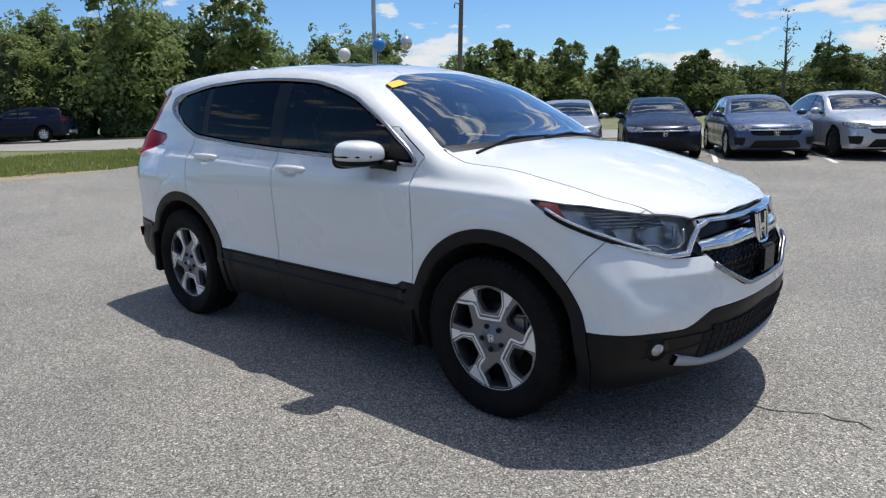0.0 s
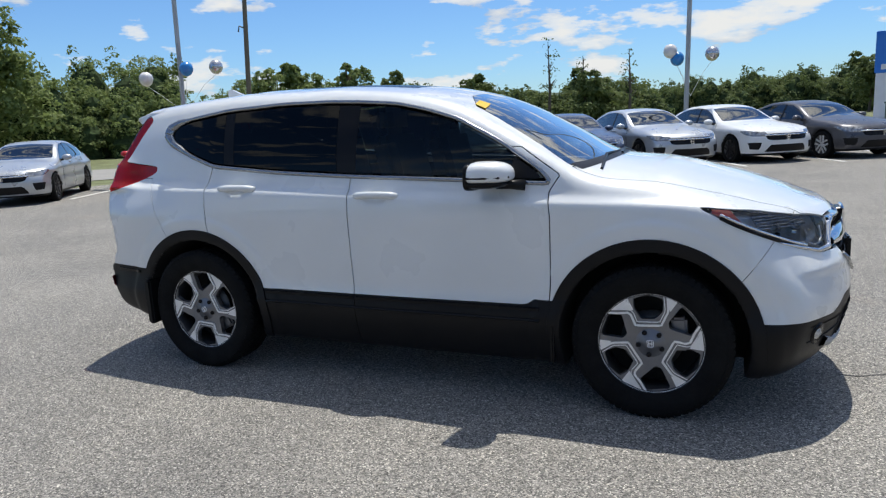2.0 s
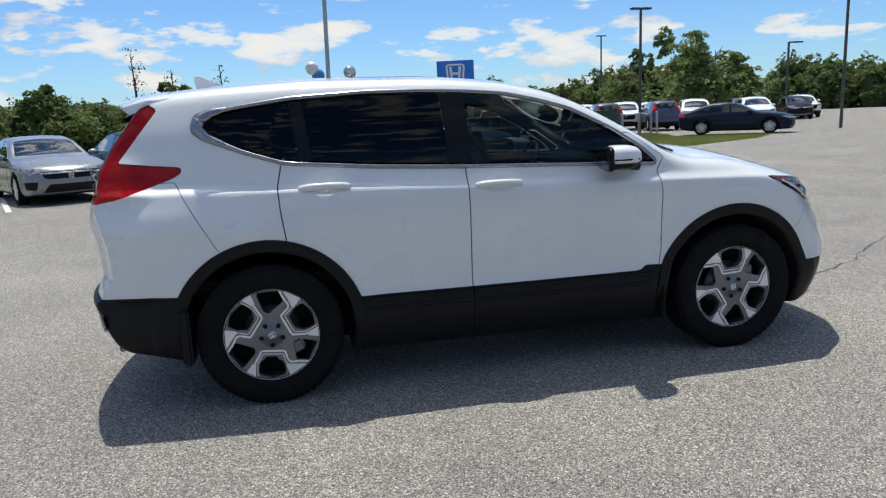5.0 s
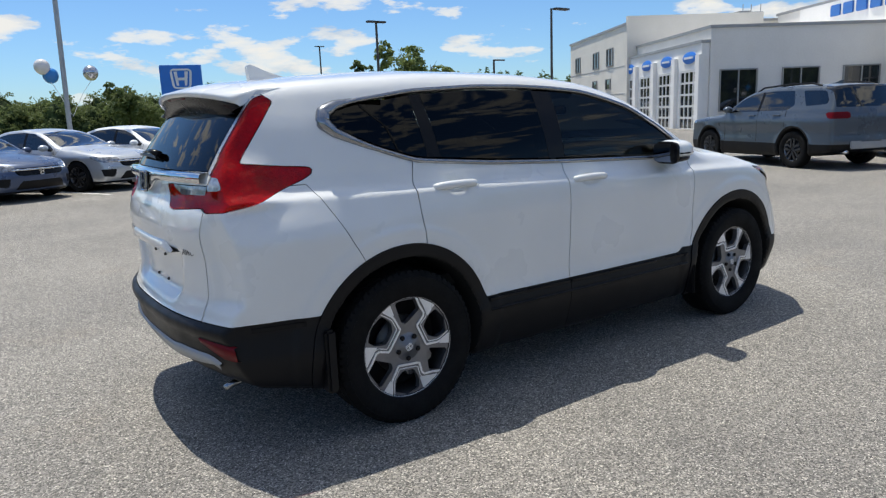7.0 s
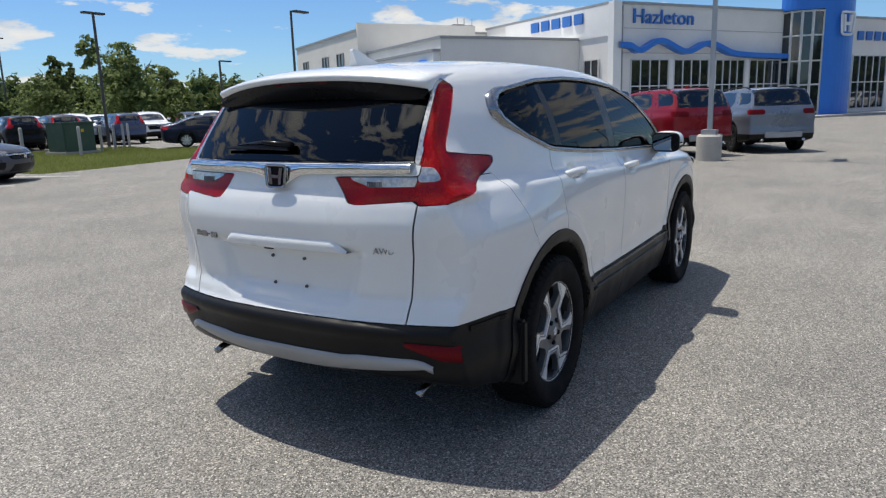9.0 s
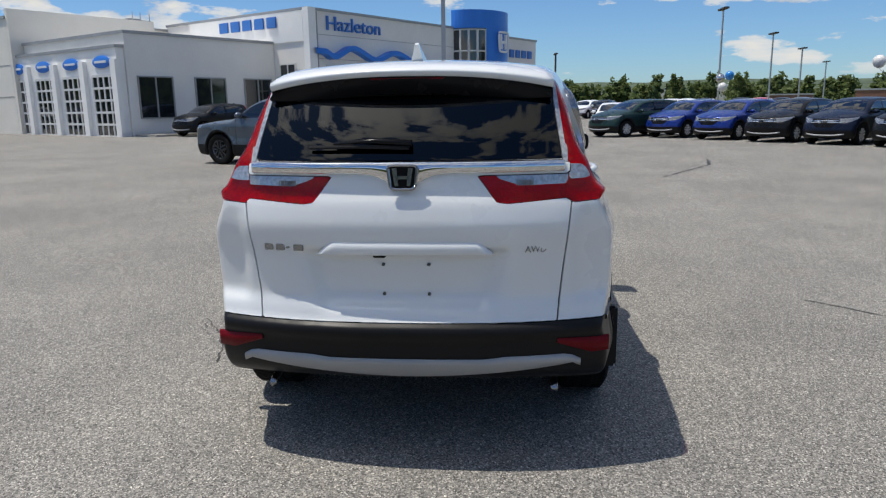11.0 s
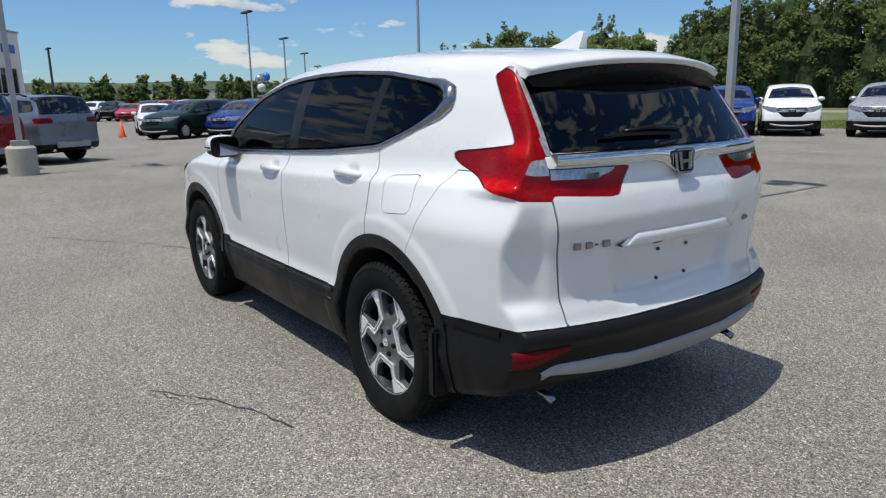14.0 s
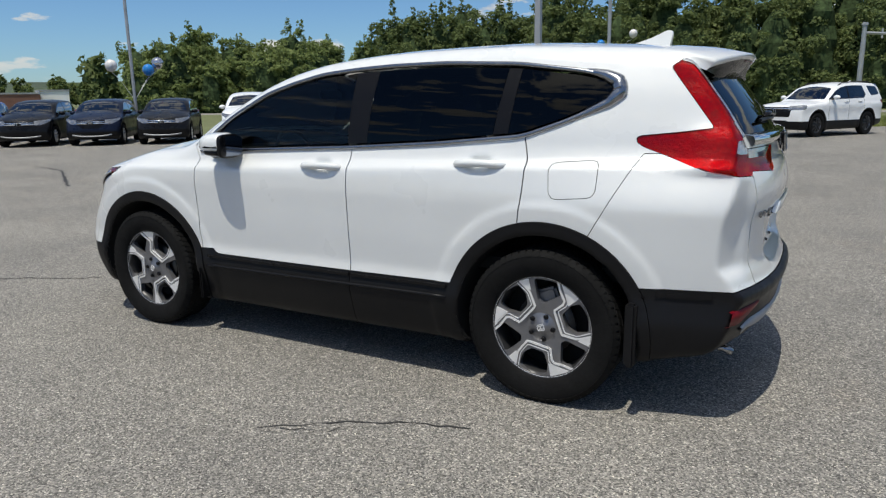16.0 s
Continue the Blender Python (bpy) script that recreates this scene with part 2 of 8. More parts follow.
def red_lens():
    m = material("red_lens", (0.40, 0.002, 0.006), 0.12, coat=0.25, grain=0.3, grain_scale=28.0, stain=0.25, stain_scale=9.0, spec=0.35)
    return m


MAT["red_lens"] = red_lens()
MAT["red_glass"] = tinted_glass("red_clear_lens", (0.86, 0.014, 0.035), 0.03, 0.6)
MAT["red_facets"] = material("red_lamp_reflector", (0.66, 0.008, 0.03), 0.3, 0.0, grain=0.3, grain_scale=60.0, stain=0.3, stain_scale=5.0, bump=0.7)
MAT["dark_red"] = material("red_reflector", (0.13, 0.002, 0.006), 0.35, coat=0.0, grain=0.3, grain_scale=90, spec=0.15)
MAT["amber"] = material("amber_lens", (0.13, 0.016, 0.008), 0.15, coat=1.0, grain=0.2, grain_scale=60)
MAT["lens_white"] = material("clear_reverse_lens", (0.42, 0.43, 0.44), 0.14, coat=1.0, grain=0.45, grain_scale=70, metal=0.5)
# dark green that stands in for the shade deep between the leaves
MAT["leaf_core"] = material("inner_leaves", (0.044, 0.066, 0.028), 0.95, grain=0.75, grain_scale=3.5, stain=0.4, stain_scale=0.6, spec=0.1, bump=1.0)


# ---- mesh tools ----
def mesh_object(name, V, F, mat, parent=None, label="", smooth=False, mats=None):
    me = bpy.data.meshes.new(name)
    me.from_pydata([tuple(map(float, v)) for v in V], [], [tuple(map(int, f)) for f in F])
    for m in (mats or [mat]):
        me.materials.append(m)
    if smooth:
        me.polygons.foreach_set("use_smooth", [True] * len(me.polygons))
    me.update()
    ob = new(name, me)
    if parent is not None:
        ob.parent = parent
    if label:
        tagged(ob, label)
    return ob


def part(name, bm, mat, parent=None, label="", smooth=False):
    me = bpy.data.meshes.new(name)
    bmesh.ops.recalc_face_normals(bm, faces=bm.faces)
    bm.to_mesh(me)
    bm.free()
    me.materials.append(mat)
    if smooth:
        me.polygons.foreach_set("use_smooth", [True] * len(me.polygons))
    ob = new(name, me)
    if parent is not None:
        ob.parent = parent
    if label:
        tagged(ob, label)
    return ob


def empty(name, label, category, m=None, group="", kind=""):
    ob = new(name)
    ob.empty_display_size = 0.2
    if m is not None:
        ob.matrix_basis = m
    return tagged(ob, label, category, group, kind)


def block(bm, c, s, m=None, bevel=0.0):
    """A box of size s about c, its edges rounded by bevel."""
    r = bmesh.ops.create_cube(bm, size=1.0, matrix=(m or Matrix()) @ Matrix.Translation(c) @ Matrix.Diagonal((*s, 1)))
    if bevel:
        edges = {e for v in r["verts"] for e in v.link_edges}
        bmesh.ops.bevel(bm, geom=list(edges), offset=bevel, segments=2, affect="EDGES")
    return bm


def box_part(name, c, s, mat, parent=None, label="", m=None, bevel=0.0):
    return part(name, block(bmesh.new(), c, s, m, bevel), mat, parent, label)


def tube(bm, pts, r, sides=8, close=False, squash=1.0):
    """A round bar along pts; r is one radius or one for each point."""
    pts = [Vector(p) for p in pts]
    rs = [r] * len(pts) if isinstance(r, (int, float)) else list(r)
    rings = []
    n = len(pts)
    for i, p in enumerate(pts):
        if close:
            d = pts[(i + 1) % n] - pts[i - 1]
        else:
            d = pts[min(i + 1, n - 1)] - pts[max(i - 1, 0)]
        d.normalize()
        a = d.orthogonal() if abs(d.z) > 0.95 else d.cross(Vector((0, 0, 1)))
        a.normalize()
        b = d.cross(a)
        rings.append([bm.verts.new(p + (a * math.cos(w) + b * math.sin(w) * squash) * rs[i])
                      for w in (2 * math.pi * k / sides for k in range(sides))])
    for i in range(n if close else n - 1):
        q = rings[(i + 1) % n]
        for k in range(sides):
            bm.faces.new((rings[i][k], rings[i][(k + 1) % sides], q[(k + 1) % sides], q[k]))
    if not close:
        bm.faces.new(rings[0][::-1])
        bm.faces.new(rings[-1])
    return bm


def lathe(bm, profile, steps=32, axis="Y", m=None):
    """Turn (radius, along) points about an axis."""
    m = m or Matrix()
    rings = []
    for r, a in profile:
        ring = []
        for k in range(steps):
            w = 2 * math.pi * k / steps
            c, s = r * math.cos(w), r * math.sin(w)
            p = (c, a, s) if axis == "Y" else (c, s, a)
            ring.append(bm.verts.new(m @ Vector(p)))
        rings.append(ring)
    for a, b in zip(rings, rings[1:]):
        for k in range(steps):
            bm.faces.new((a[k], a[(k + 1) % steps], b[(k + 1) % steps], b[k]))
    return bm


def prism(bm, outline, depth, m=None):
    """A flat outline (x, z) made solid along y by depth."""
    m = m or Matrix()
    a = [bm.verts.new(m @ Vector((x, 0, z))) for x, z in outline]
    b = [bm.verts.new(m @ Vector((x, depth, z))) for x, z in outline]
    bm.faces.new(a)
    bm.faces.new(b[::-1])
    for i in range(len(a)):
        j = (i + 1) % len(a)
        bm.faces.new((a[i], b[i], b[j], a[j]))
    return bm


def pchip(points):
    """A smooth curve with no overshoot through (t, value) points; takes and gives arrays."""
    p = np.array(sorted(points), float)
    t, v = p[:, 0], p[:, 1]
    h, d = np.diff(t), np.diff(v) / np.diff(t)
    s = np.zeros(len(t))
    for i in range(1, len(t) - 1):
        if d[i - 1] * d[i] > 0:
            w1, w2 = 2 * h[i] + h[i - 1], h[i] + 2 * h[i - 1]
            s[i] = (w1 + w2) / (w1 / d[i - 1] + w2 / d[i])
    s[0], s[-1] = d[0], d[-1]
    tt = np.linspace(t[0], t[-1], 600)
    k = np.clip(np.searchsorted(t, tt, side="right") - 1, 0, len(h) - 1)
    u = (tt - t[k]) / h[k]
    vv = ((1 + 2 * u) * (1 - u) ** 2 * v[k] + u * (1 - u) ** 2 * h[k] * s[k] + u * u * (3 - 2 * u) * v[k + 1]
          + u * u * (u - 1) * h[k] * s[k + 1])
    return lambda q: np.interp(q, tt, vv)


def smax(a, b, k):
    h = np.maximum(k - np.abs(a - b), 0.0) / k
    return np.maximum(a, b) + h * h * k * 0.25


def surface_net(f, lo, hi, h):
    """The surface f = 0 as an even net of quads, its points drawn onto the surface."""
    ax = [np.arange(a, b + h, h) for a, b in zip(lo, hi)]
    X, Y, Z = np.meshgrid(*ax, indexing="ij")
    Fv = f(X, Y, Z)
    n = [k - 1 for k in Fv.shape]
    S = Fv < 0
    cor = [(i, j, k) for i in (0, 1) for j in (0, 1) for k in (0, 1)]
    sub = lambda A, c: A[c[0]:c[0] + n[0], c[1]:c[1] + n[1], c[2]:c[2] + n[2]]
    cnt = sum(sub(S, c).astype(np.int8) for c in cor)
    act = np.argwhere((cnt > 0) & (cnt < 8))
    idx = -np.ones(n, int)
    idx[tuple(act.T)] = np.arange(len(act))
    acc, num = np.zeros((len(act), 3)), np.zeros(len(act))
    for c in cor:
        for a in range(3):
            if c[a] == 0:
                e = list(c)
                e[a] = 1
                p, q = act + c, act + e
                fp, fq = Fv[tuple(p.T)], Fv[tuple(q.T)]
                cross = (fp < 0) != (fq < 0)
                tt = np.where(cross, fp / np.where(cross, fp - fq, 1), 0)
                pos = np.array(c, float) + np.zeros((len(act), 3))
                pos[:, a] = tt
                acc += pos * cross[:, None]
                num += cross
    V = (act + acc / num[:, None]) * h + np.array(lo)
    quads = []
    for a in range(3):
        b, c = [(1, 2), (2, 0), (0, 1)][a]
        m = list(Fv.shape)
        m[a] -= 1
        sl0, sl1 = [slice(None)] * 3, [slice(None)] * 3
        sl0[a], sl1[a] = slice(0, -1), slice(1, None)
        ch = S[tuple(sl0)] != S[tuple(sl1)]
        E = np.argwhere(ch)
        ok = (E[:, b] > 0) & (E[:, c] > 0) & (E[:, b] < n[b]) & (E[:, c] < n[c])
        E = E[ok]
        def cell(db, dc):
            q = E.copy()
            q[:, b] += db
            q[:, c] += dc
            return idx[tuple(q.T)]
        Q = np.stack([cell(-1, -1), cell(0, -1), cell(0, 0), cell(-1, 0)], 1)
        flip = ~S[tuple(E.T)]
        Q[flip] = Q[flip][:, ::-1]
        quads.append(Q)
    Q = np.concatenate(quads)
    Q = Q[(Q >= 0).all(1)]
    e = 1e-4
    for _ in range(4):
        v = f(*V.T)
        g = np.stack([(f(V[:, 0] + e, V[:, 1], V[:, 2]) - v) / e, (f(V[:, 0], V[:, 1] + e, V[:, 2]) - v) / e,
                      (f(V[:, 0], V[:, 1], V[:, 2] + e) - v) / e], 1)
        step = g * (v / np.maximum((g * g).sum(1), 0.05))[:, None]
        ln = np.linalg.norm(step, axis=1, keepdims=True)
        V = V - step * np.minimum(1, 0.4 * h / np.maximum(ln, 1e-9))
    return V, [tuple(q) for q in Q]


def cut_mesh(V, F, s, gap=0.0):
    """Split a mesh by a value at its points: faces where s < -gap, and where s > gap, cut clean along the line."""
    def side(sv):
        verts, made, out = list(map(tuple, V)), {}, []
        low = sv < 0
        for f in F:
            k = [low[i] for i in f]
            if all(k):
                out.append(f)
                continue
            if not any(k):
                continue
            poly = []
            for i, a in enumerate(f):
                b = f[(i + 1) % len(f)]
                if low[a]:
                    poly.append(a)
                if low[a] != low[b]:
                    key = (min(a, b), max(a, b))
                    if key not in made:
                        t = sv[key[0]] / (sv[key[0]] - sv[key[1]])
                        p, q = verts[key[0]], verts[key[1]]
                        made[key] = len(verts)
                        verts.append(tuple(p[j] + (q[j] - p[j]) * t for j in range(3)))
                    poly.append(made[key])
            if len(poly) > 2:
                out.append(tuple(poly))
        return tidy(verts, out)
    return side(s + gap), side(gap - s)


def tidy(V, F):
    """Drop the points that no face uses."""
    if not F:
        return np.zeros((0, 3)), []
    used = sorted({i for f in F for i in f})
    at = {o: k for k, o in enumerate(used)}
    V = np.asarray([V[i] for i in used], float)
    return V, [tuple(at[i] for i in f) for f in F]


def poly_field(px, pz, outline):
    """Signed distance to a closed outline, below zero inside."""
    o = np.array(outline, float)
    d2 = np.full(px.shape, 1e9)
    inside = np.zeros(px.shape, bool)
    for (x0, z0), (x1, z1) in zip(o, np.roll(o, -1, 0)):
        ex, ez = x1 - x0, z1 - z0
        t = np.clip(((px - x0) * ex + (pz - z0) * ez) / max(ex * ex + ez * ez, 1e-12), 0, 1)
        d2 = np.minimum(d2, (px - x0 - t * ex) ** 2 + (pz - z0 - t * ez) ** 2)
        cross = ((z0 > pz) != (z1 > pz))
        with np.errstate(divide="ignore", invalid="ignore"):
            xi = x0 + (pz - z0) / np.where(ez == 0, 1e-12, ez) * ex
        inside ^= cross & (px < xi)
    d = np.sqrt(d2)
    return np.where(inside, -d, d)


def rounded(outline, n=6, r=0.03):
    """An outline with its corners rounded."""
    out = []
    m = len(outline)
    for i in range(m):
        p, a, b = (np.array(outline[j % m], float) for j in (i, i - 1, i + 1))
        u, w = a - p, b - p
        lu, lw = np.linalg.norm(u), np.linalg.norm(w)
        k = min(r, lu * 0.45, lw * 0.45)
        s, e = p + u / lu * k, p + w / lw * k
        for j in range(n + 1):
            t = j / n
            out.append(tuple((1 - t) ** 2 * s + 2 * t * (1 - t) * p + t * t * e))
    return out


def thick(V, F, depth, normals_from=None):
    """Give a cut sheet a turned-in rim of that depth along its open edge."""
    V = np.asarray(V, float)
    cnt = {}
    for f in F:
        for i, a in enumerate(f):
            b = f[(i + 1) % len(f)]
            cnt[(a, b)] = cnt.get((a, b), 0) + 1
    rim = [(a, b) for (a, b) in cnt if (b, a) not in cnt]
    N = np.zeros_like(V)
    for f in F:
        p = V[list(f)]
        nrm = np.cross(p[1] - p[0], p[2] - p[0])
        for i in f:
            N[i] += nrm
    ln = np.linalg.norm(N, axis=1, keepdims=True)
    N = N / np.maximum(ln, 1e-12)
    ids, extra, G2 = {}, [], []
    for a, b in rim:
        for k in (a, b):
            if k not in ids:
                ids[k] = len(V) + len(extra)
                extra.append(V[k] - N[k] * depth)
        G2.append((b, a, ids[a], ids[b]))
    return (np.concatenate([V, np.array(extra)]) if extra else V), list(F) + G2


# ---- ground ----
def flat_sheet(name, outline, z, mat, label, category, kind="structure", thickness=0.0):
    bm = bmesh.new()
    f = bm.faces.new([bm.verts.new((x, y, z)) for x, y in outline])
    if f.normal.z < 0:
        f.normal_flip()
    if thickness:
        r = bmesh.ops.extrude_face_region(bm, geom=[f])
        for v in r["geom"]:
            if isinstance(v, bmesh.types.BMVert):
                v.co.z -= thickness
    bmesh.ops.triangulate(bm, faces=bm.faces)
    ob = part(name, bm, mat)
    return tagged(ob, label, category, kind=kind)


ring = [(2600 * math.cos(a), 2600 * math.sin(a)) for a in (2 * math.pi * k / 48 for k in range(48))]
flat_sheet("ground", ring, -0.05, MAT["grass"], "rough green grassland running out to the horizon", "ground")
LOT = [(-14.2, -70), (-14.2, 3.4), (-16.5, 8.5), (-15, 12.2), (-8, 15.6), (2, 19.6), (6.0, 21.6), (6.1, 17.0), (7.5, 16.9), (12.5, 17.7),
       (17, 20.2), (22, 26), (30, 40), (44, 60), (70, 90), (130, 90), (130, -20), (60, -14), (36, -7.5), (27.5, -12.2), (18.5, -18.8),
       (12.5, -24.2), (6, -26.4), (-1, -27.6), (-12, -31), (-30, -44), (-40, -70)]
flat_sheet("asphalt_lot", LOT, 0.0, MAT["asphalt"], "worn grey asphalt of the car park with pale stones showing", "asphalt",
           thickness=0.08)
flat_sheet("road", [(-60, -9), (-29, 6.3), (-25.5, 8.1), (-21.4, 9.9), (-17, 14), (-10, 20), (0, 25.5), (0, 31), (-13, 26.5), (-22, 20), (-27, 16), (-31, 14.5), (-36, 13), (-66, 2)], -0.03,
           MAT["road"], "pale sunlit side road beyond the grass verge", "road")
flat_sheet("back_lot", [(6.5, 31.4), (13.5, 31), (17.6, 30.2), (17, 27), (16, 25), (19.6, 22.6), (22, 26), (30, 40), (40, 62), (20, 58), (4, 40)], -0.02, MAT["asphalt"],
           "asphalt of the further parking area behind the grass", "asphalt")
flat_sheet("road", [(70, -120), (76, -120), (66, -46), (20, -46), (-80, -62), (-80, -67), (20, -51), (62, -51)], -0.03, MAT["road"],
           "pale road in front of the woods", "road")
flat_sheet("verge_soil", [(-15.0, -4), (-14.0, -4), (-13.9, 3.2), (-14.6, 4.2), (-15.1, 3.0)], 0.004, MAT["soil"],
           "bare dry soil along the edge of the grass", "soil")


# grass tufts along the edges of the lawns near the camera
def grass_patch(name, outline, n, label, seed=3, tall=0.07):
    rng = np.random.default_rng(seed)
    o = np.array(outline, float)
    lo, hi = o.min(0), o.max(0)
    P = rng.uniform(lo, hi, (n * 3, 2))
    P = P[poly_field(P[:, 0], P[:, 1], outline) < 0][:n]
    k = len(P)
    a = rng.uniform(0, 2 * np.pi, k)
    w, h = rng.uniform(0.008, 0.03, k), rng.uniform(0.4, 1.0, k) * tall
    dx, dy = np.cos(a) * w, np.sin(a) * w
    lx, ly = rng.normal(0, 0.03, (2, k))
    z0 = np.full(k, -0.05)
    V = np.stack([np.stack([P[:, 0] - dx, P[:, 1] - dy, z0], 1), np.stack([P[:, 0] + dx, P[:, 1] + dy, z0], 1),
                  np.stack([P[:, 0] + lx, P[:, 1] + ly, h], 1)], 1).reshape(-1, 3)
    return tagged(mesh_object(name, V, np.arange(3 * k).reshape(-1, 3), MAT["blade"]), label, "grass", kind="stuff")


grass_patch("grass", [(6.1, 17.0), (7.5, 16.9), (12.5, 17.7), (17, 20.2), (19.4, 22.5), (15.8, 25), (16.8, 27), (17.4, 30), (13.5, 30.8), (7.4, 31.2), (6.2, 24)], 34000,
            "mown green grass with pale clover between the parking rows")
grass_patch("grass", [(-15, -4), (-14.4, 3.6), (-17, 9), (-24, 12), (-24, -4)], 20000, "mown grass strip beside the road", 5)
grass_patch("grass", [(6, -26.4), (-1, -27.6), (-12, -31), (-12, -42), (12, -42), (14, -25)], 26000, "sunlit mown grass with clover", 7, 0.09)
grass_patch("clover", [(7.5, 18.4), (16, 20.6), (15, 22), (7.6, 20.5)], 900, "pale clover flowers in the grass", 8, 0.09)

# ---- cracks and painted lines ----
def crack(pts, w, seed):
    """A wandering tar-dark crack that lies on the asphalt."""
    rng = random.Random(seed)
    out = []
    for (x0, y0), (x1, y1) in zip(pts, pts[1:]):
        n = max(4, int(math.hypot(x1 - x0, y1 - y0) / 0.07))
        for k in range(n):
            t = k / n
            out.append((x0 + (x1 - x0) * t + rng.gauss(0, 0.012), y0 + (y1 - y0) * t + rng.gauss(0, 0.012)))
    bm = bmesh.new()
    prev = None
    for i, (x, y) in enumerate(out):
        a, b = out[max(0, i - 1)], out[min(len(out) - 1, i + 1)]
        dx, dy = b[0] - a[0], b[1] - a[1]
        ln = math.hypot(dx, dy) or 1
        ww = w * rng.uniform(0.2, 1.0)
        q = (bm.verts.new((x - dy / ln * ww, y + dx / ln * ww, 0.0035)), bm.verts.new((x + dy / ln * ww, y - dx / ln * ww, 0.0035)))
        if prev:
            bm.faces.new((prev[0], prev[1], q[1], q[0]))
        prev = q
    return tagged(part("crack", bm, MAT["crack"]), "thin dark crack in the asphalt", "crack", "cracks in the asphalt", "structure")


crack([(-0.34, 1.68), (-0.59, 1.51), (-0.80, 1.38), (-1.03, 1.31), (-1.21, 1.25)], 0.007, 1)
crack([(-0.44, 1.66), (-0.58, 1.60), (-0.66, 1.55)], 0.005, 2)
crack([(4.95, 1.66), (4.45, 1.35), (4.1, 1.12), (3.68, 0.76), (3.07, 0.50), (2.65, 0.25)], 0.010, 3)
crack([(2.1, -0.09), (2.34, -0.04), (2.53, 0.03), (2.75, 0.02)], 0.007, 4)
crack([(0.29, -2.6), (0.04, -2.86), (-0.15, -3.08), (-0.45, -3.25), (-0.72, -3.44)], 0.010, 5)
crack([(-2.3, 3.0), (-2.0, 2.97), (-1.76, 2.99)], 0.006, 6)
crack([(-2.1, 7.5), (-3.5, 6.9), (-5.5, 7.6), (-8, 7.4)], 0.012, 7)
crack([(6.5, 4.6), (8.2, 3.0), (9.4, 1.2), (9.9, -1.5)], 0.015, 8)
crack([(12.9, -2.1), (13.4, -1.6), (13.8, -1.1)], 0.06, 9)
crack([(9.0, -3.5), (11.8, -5.2), (13.5, -5.6)], 0.05, 10)


def painted_line(x0, y0, x1, y1, w=0.10):
    m = Matrix.Translation(((x0 + x1) / 2, (y0 + y1) / 2, 0.002)) @ Matrix.Rotation(math.atan2(y1 - y0, x1 - x0), 4, "Z")
    ob = box_part("parking_line", (0, 0, 0), (math.hypot(x1 - x0, y1 - y0), w, 0.006), MAT["line"], m=m)
    return tagged(ob, "worn white parking line painted on the asphalt", "line", "parking lines", "structure")


ROW1 = Matrix.Translation((0.72, 13.3, 0)) @ Matrix.Rotation(radians(22), 4, "Z")   # x along the row, y to the back
for k in range(-7, 4):
    a, b = ROW1 @ Vector((k * 2.27 - 1.13, -0.3, 0)), ROW1 @ Vector((k * 2.27 - 1.13, 4.8, 0))
    painted_line(a.x, a.y, b.x, b.y)


# ---- buildings ----
BLD = Matrix.Translation((31.2, 19.3, 0)) @ Matrix.Rotation(radians(-31.5), 4, "Z")      # x along the front, y to the back


def wall_block(name, x0, x1, y0, y1, z1, mat, parent, coping=True):
    ob = box_part(name, ((x0 + x1) / 2, (y0 + y1) / 2, z1 / 2), (x1 - x0, y1 - y0, z1), mat, parent)
    if coping:
        bm = bmesh.new()
        for cx, cy, sx, sy in (((x0 + x1) / 2, y0, x1 - x0 + 0.16, 0.16), ((x0 + x1) / 2, y1, x1 - x0 + 0.16, 0.16),
                               (x0, (y0 + y1) / 2, 0.16, y1 - y0 - 0.16), (x1, (y0 + y1) / 2, 0.16, y1 - y0 - 0.16)):
            block(bm, (cx, cy, z1 + 0.06), (sx, sy, 0.16))
        part("coping", bm, MAT["coping"], ob)
    return ob


def shop_window(parent, x, y, z0, w, h, cols, rows, turn=0.0, mat="frame_white"):
    """A window unit on a wall: glass set behind a frame and bars."""
    m = Matrix.Translation((x, y, z0)) @ Matrix.Rotation(turn, 4, "Z")
    win = new("window")
    win.parent = parent
    win.matrix_basis = m
    part("pane", block(bmesh.new(), (w / 2, -0.012, h / 2), (w, 0.03, h)), MAT["dark_glass"], win)
    bm = bmesh.new()
    t = 0.07
    for i in range(cols + 1):
        block(bm, (w * i / cols, -0.05, h / 2), (t, 0.08, h + t))
    for j in range(rows + 1):
        block(bm, (w / 2, -0.048, h * j / rows), (w, 0.074, t))
    part("window_frame", bm, MAT[mat], win)
    return win


def text_mesh(body, size, depth=0.02):
    cu = bpy.data.curves.new("lettering", "FONT")
    cu.body, cu.size, cu.extrude = body, size, depth
    ob = bpy.data.objects.new("lettering", cu)
    scene.collection.objects.link(ob)
    me = bpy.data.meshes.new_from_object(ob.evaluated_get(bpy.context.evaluated_depsgraph_get()))
    bpy.data.objects.remove(ob)
    return me


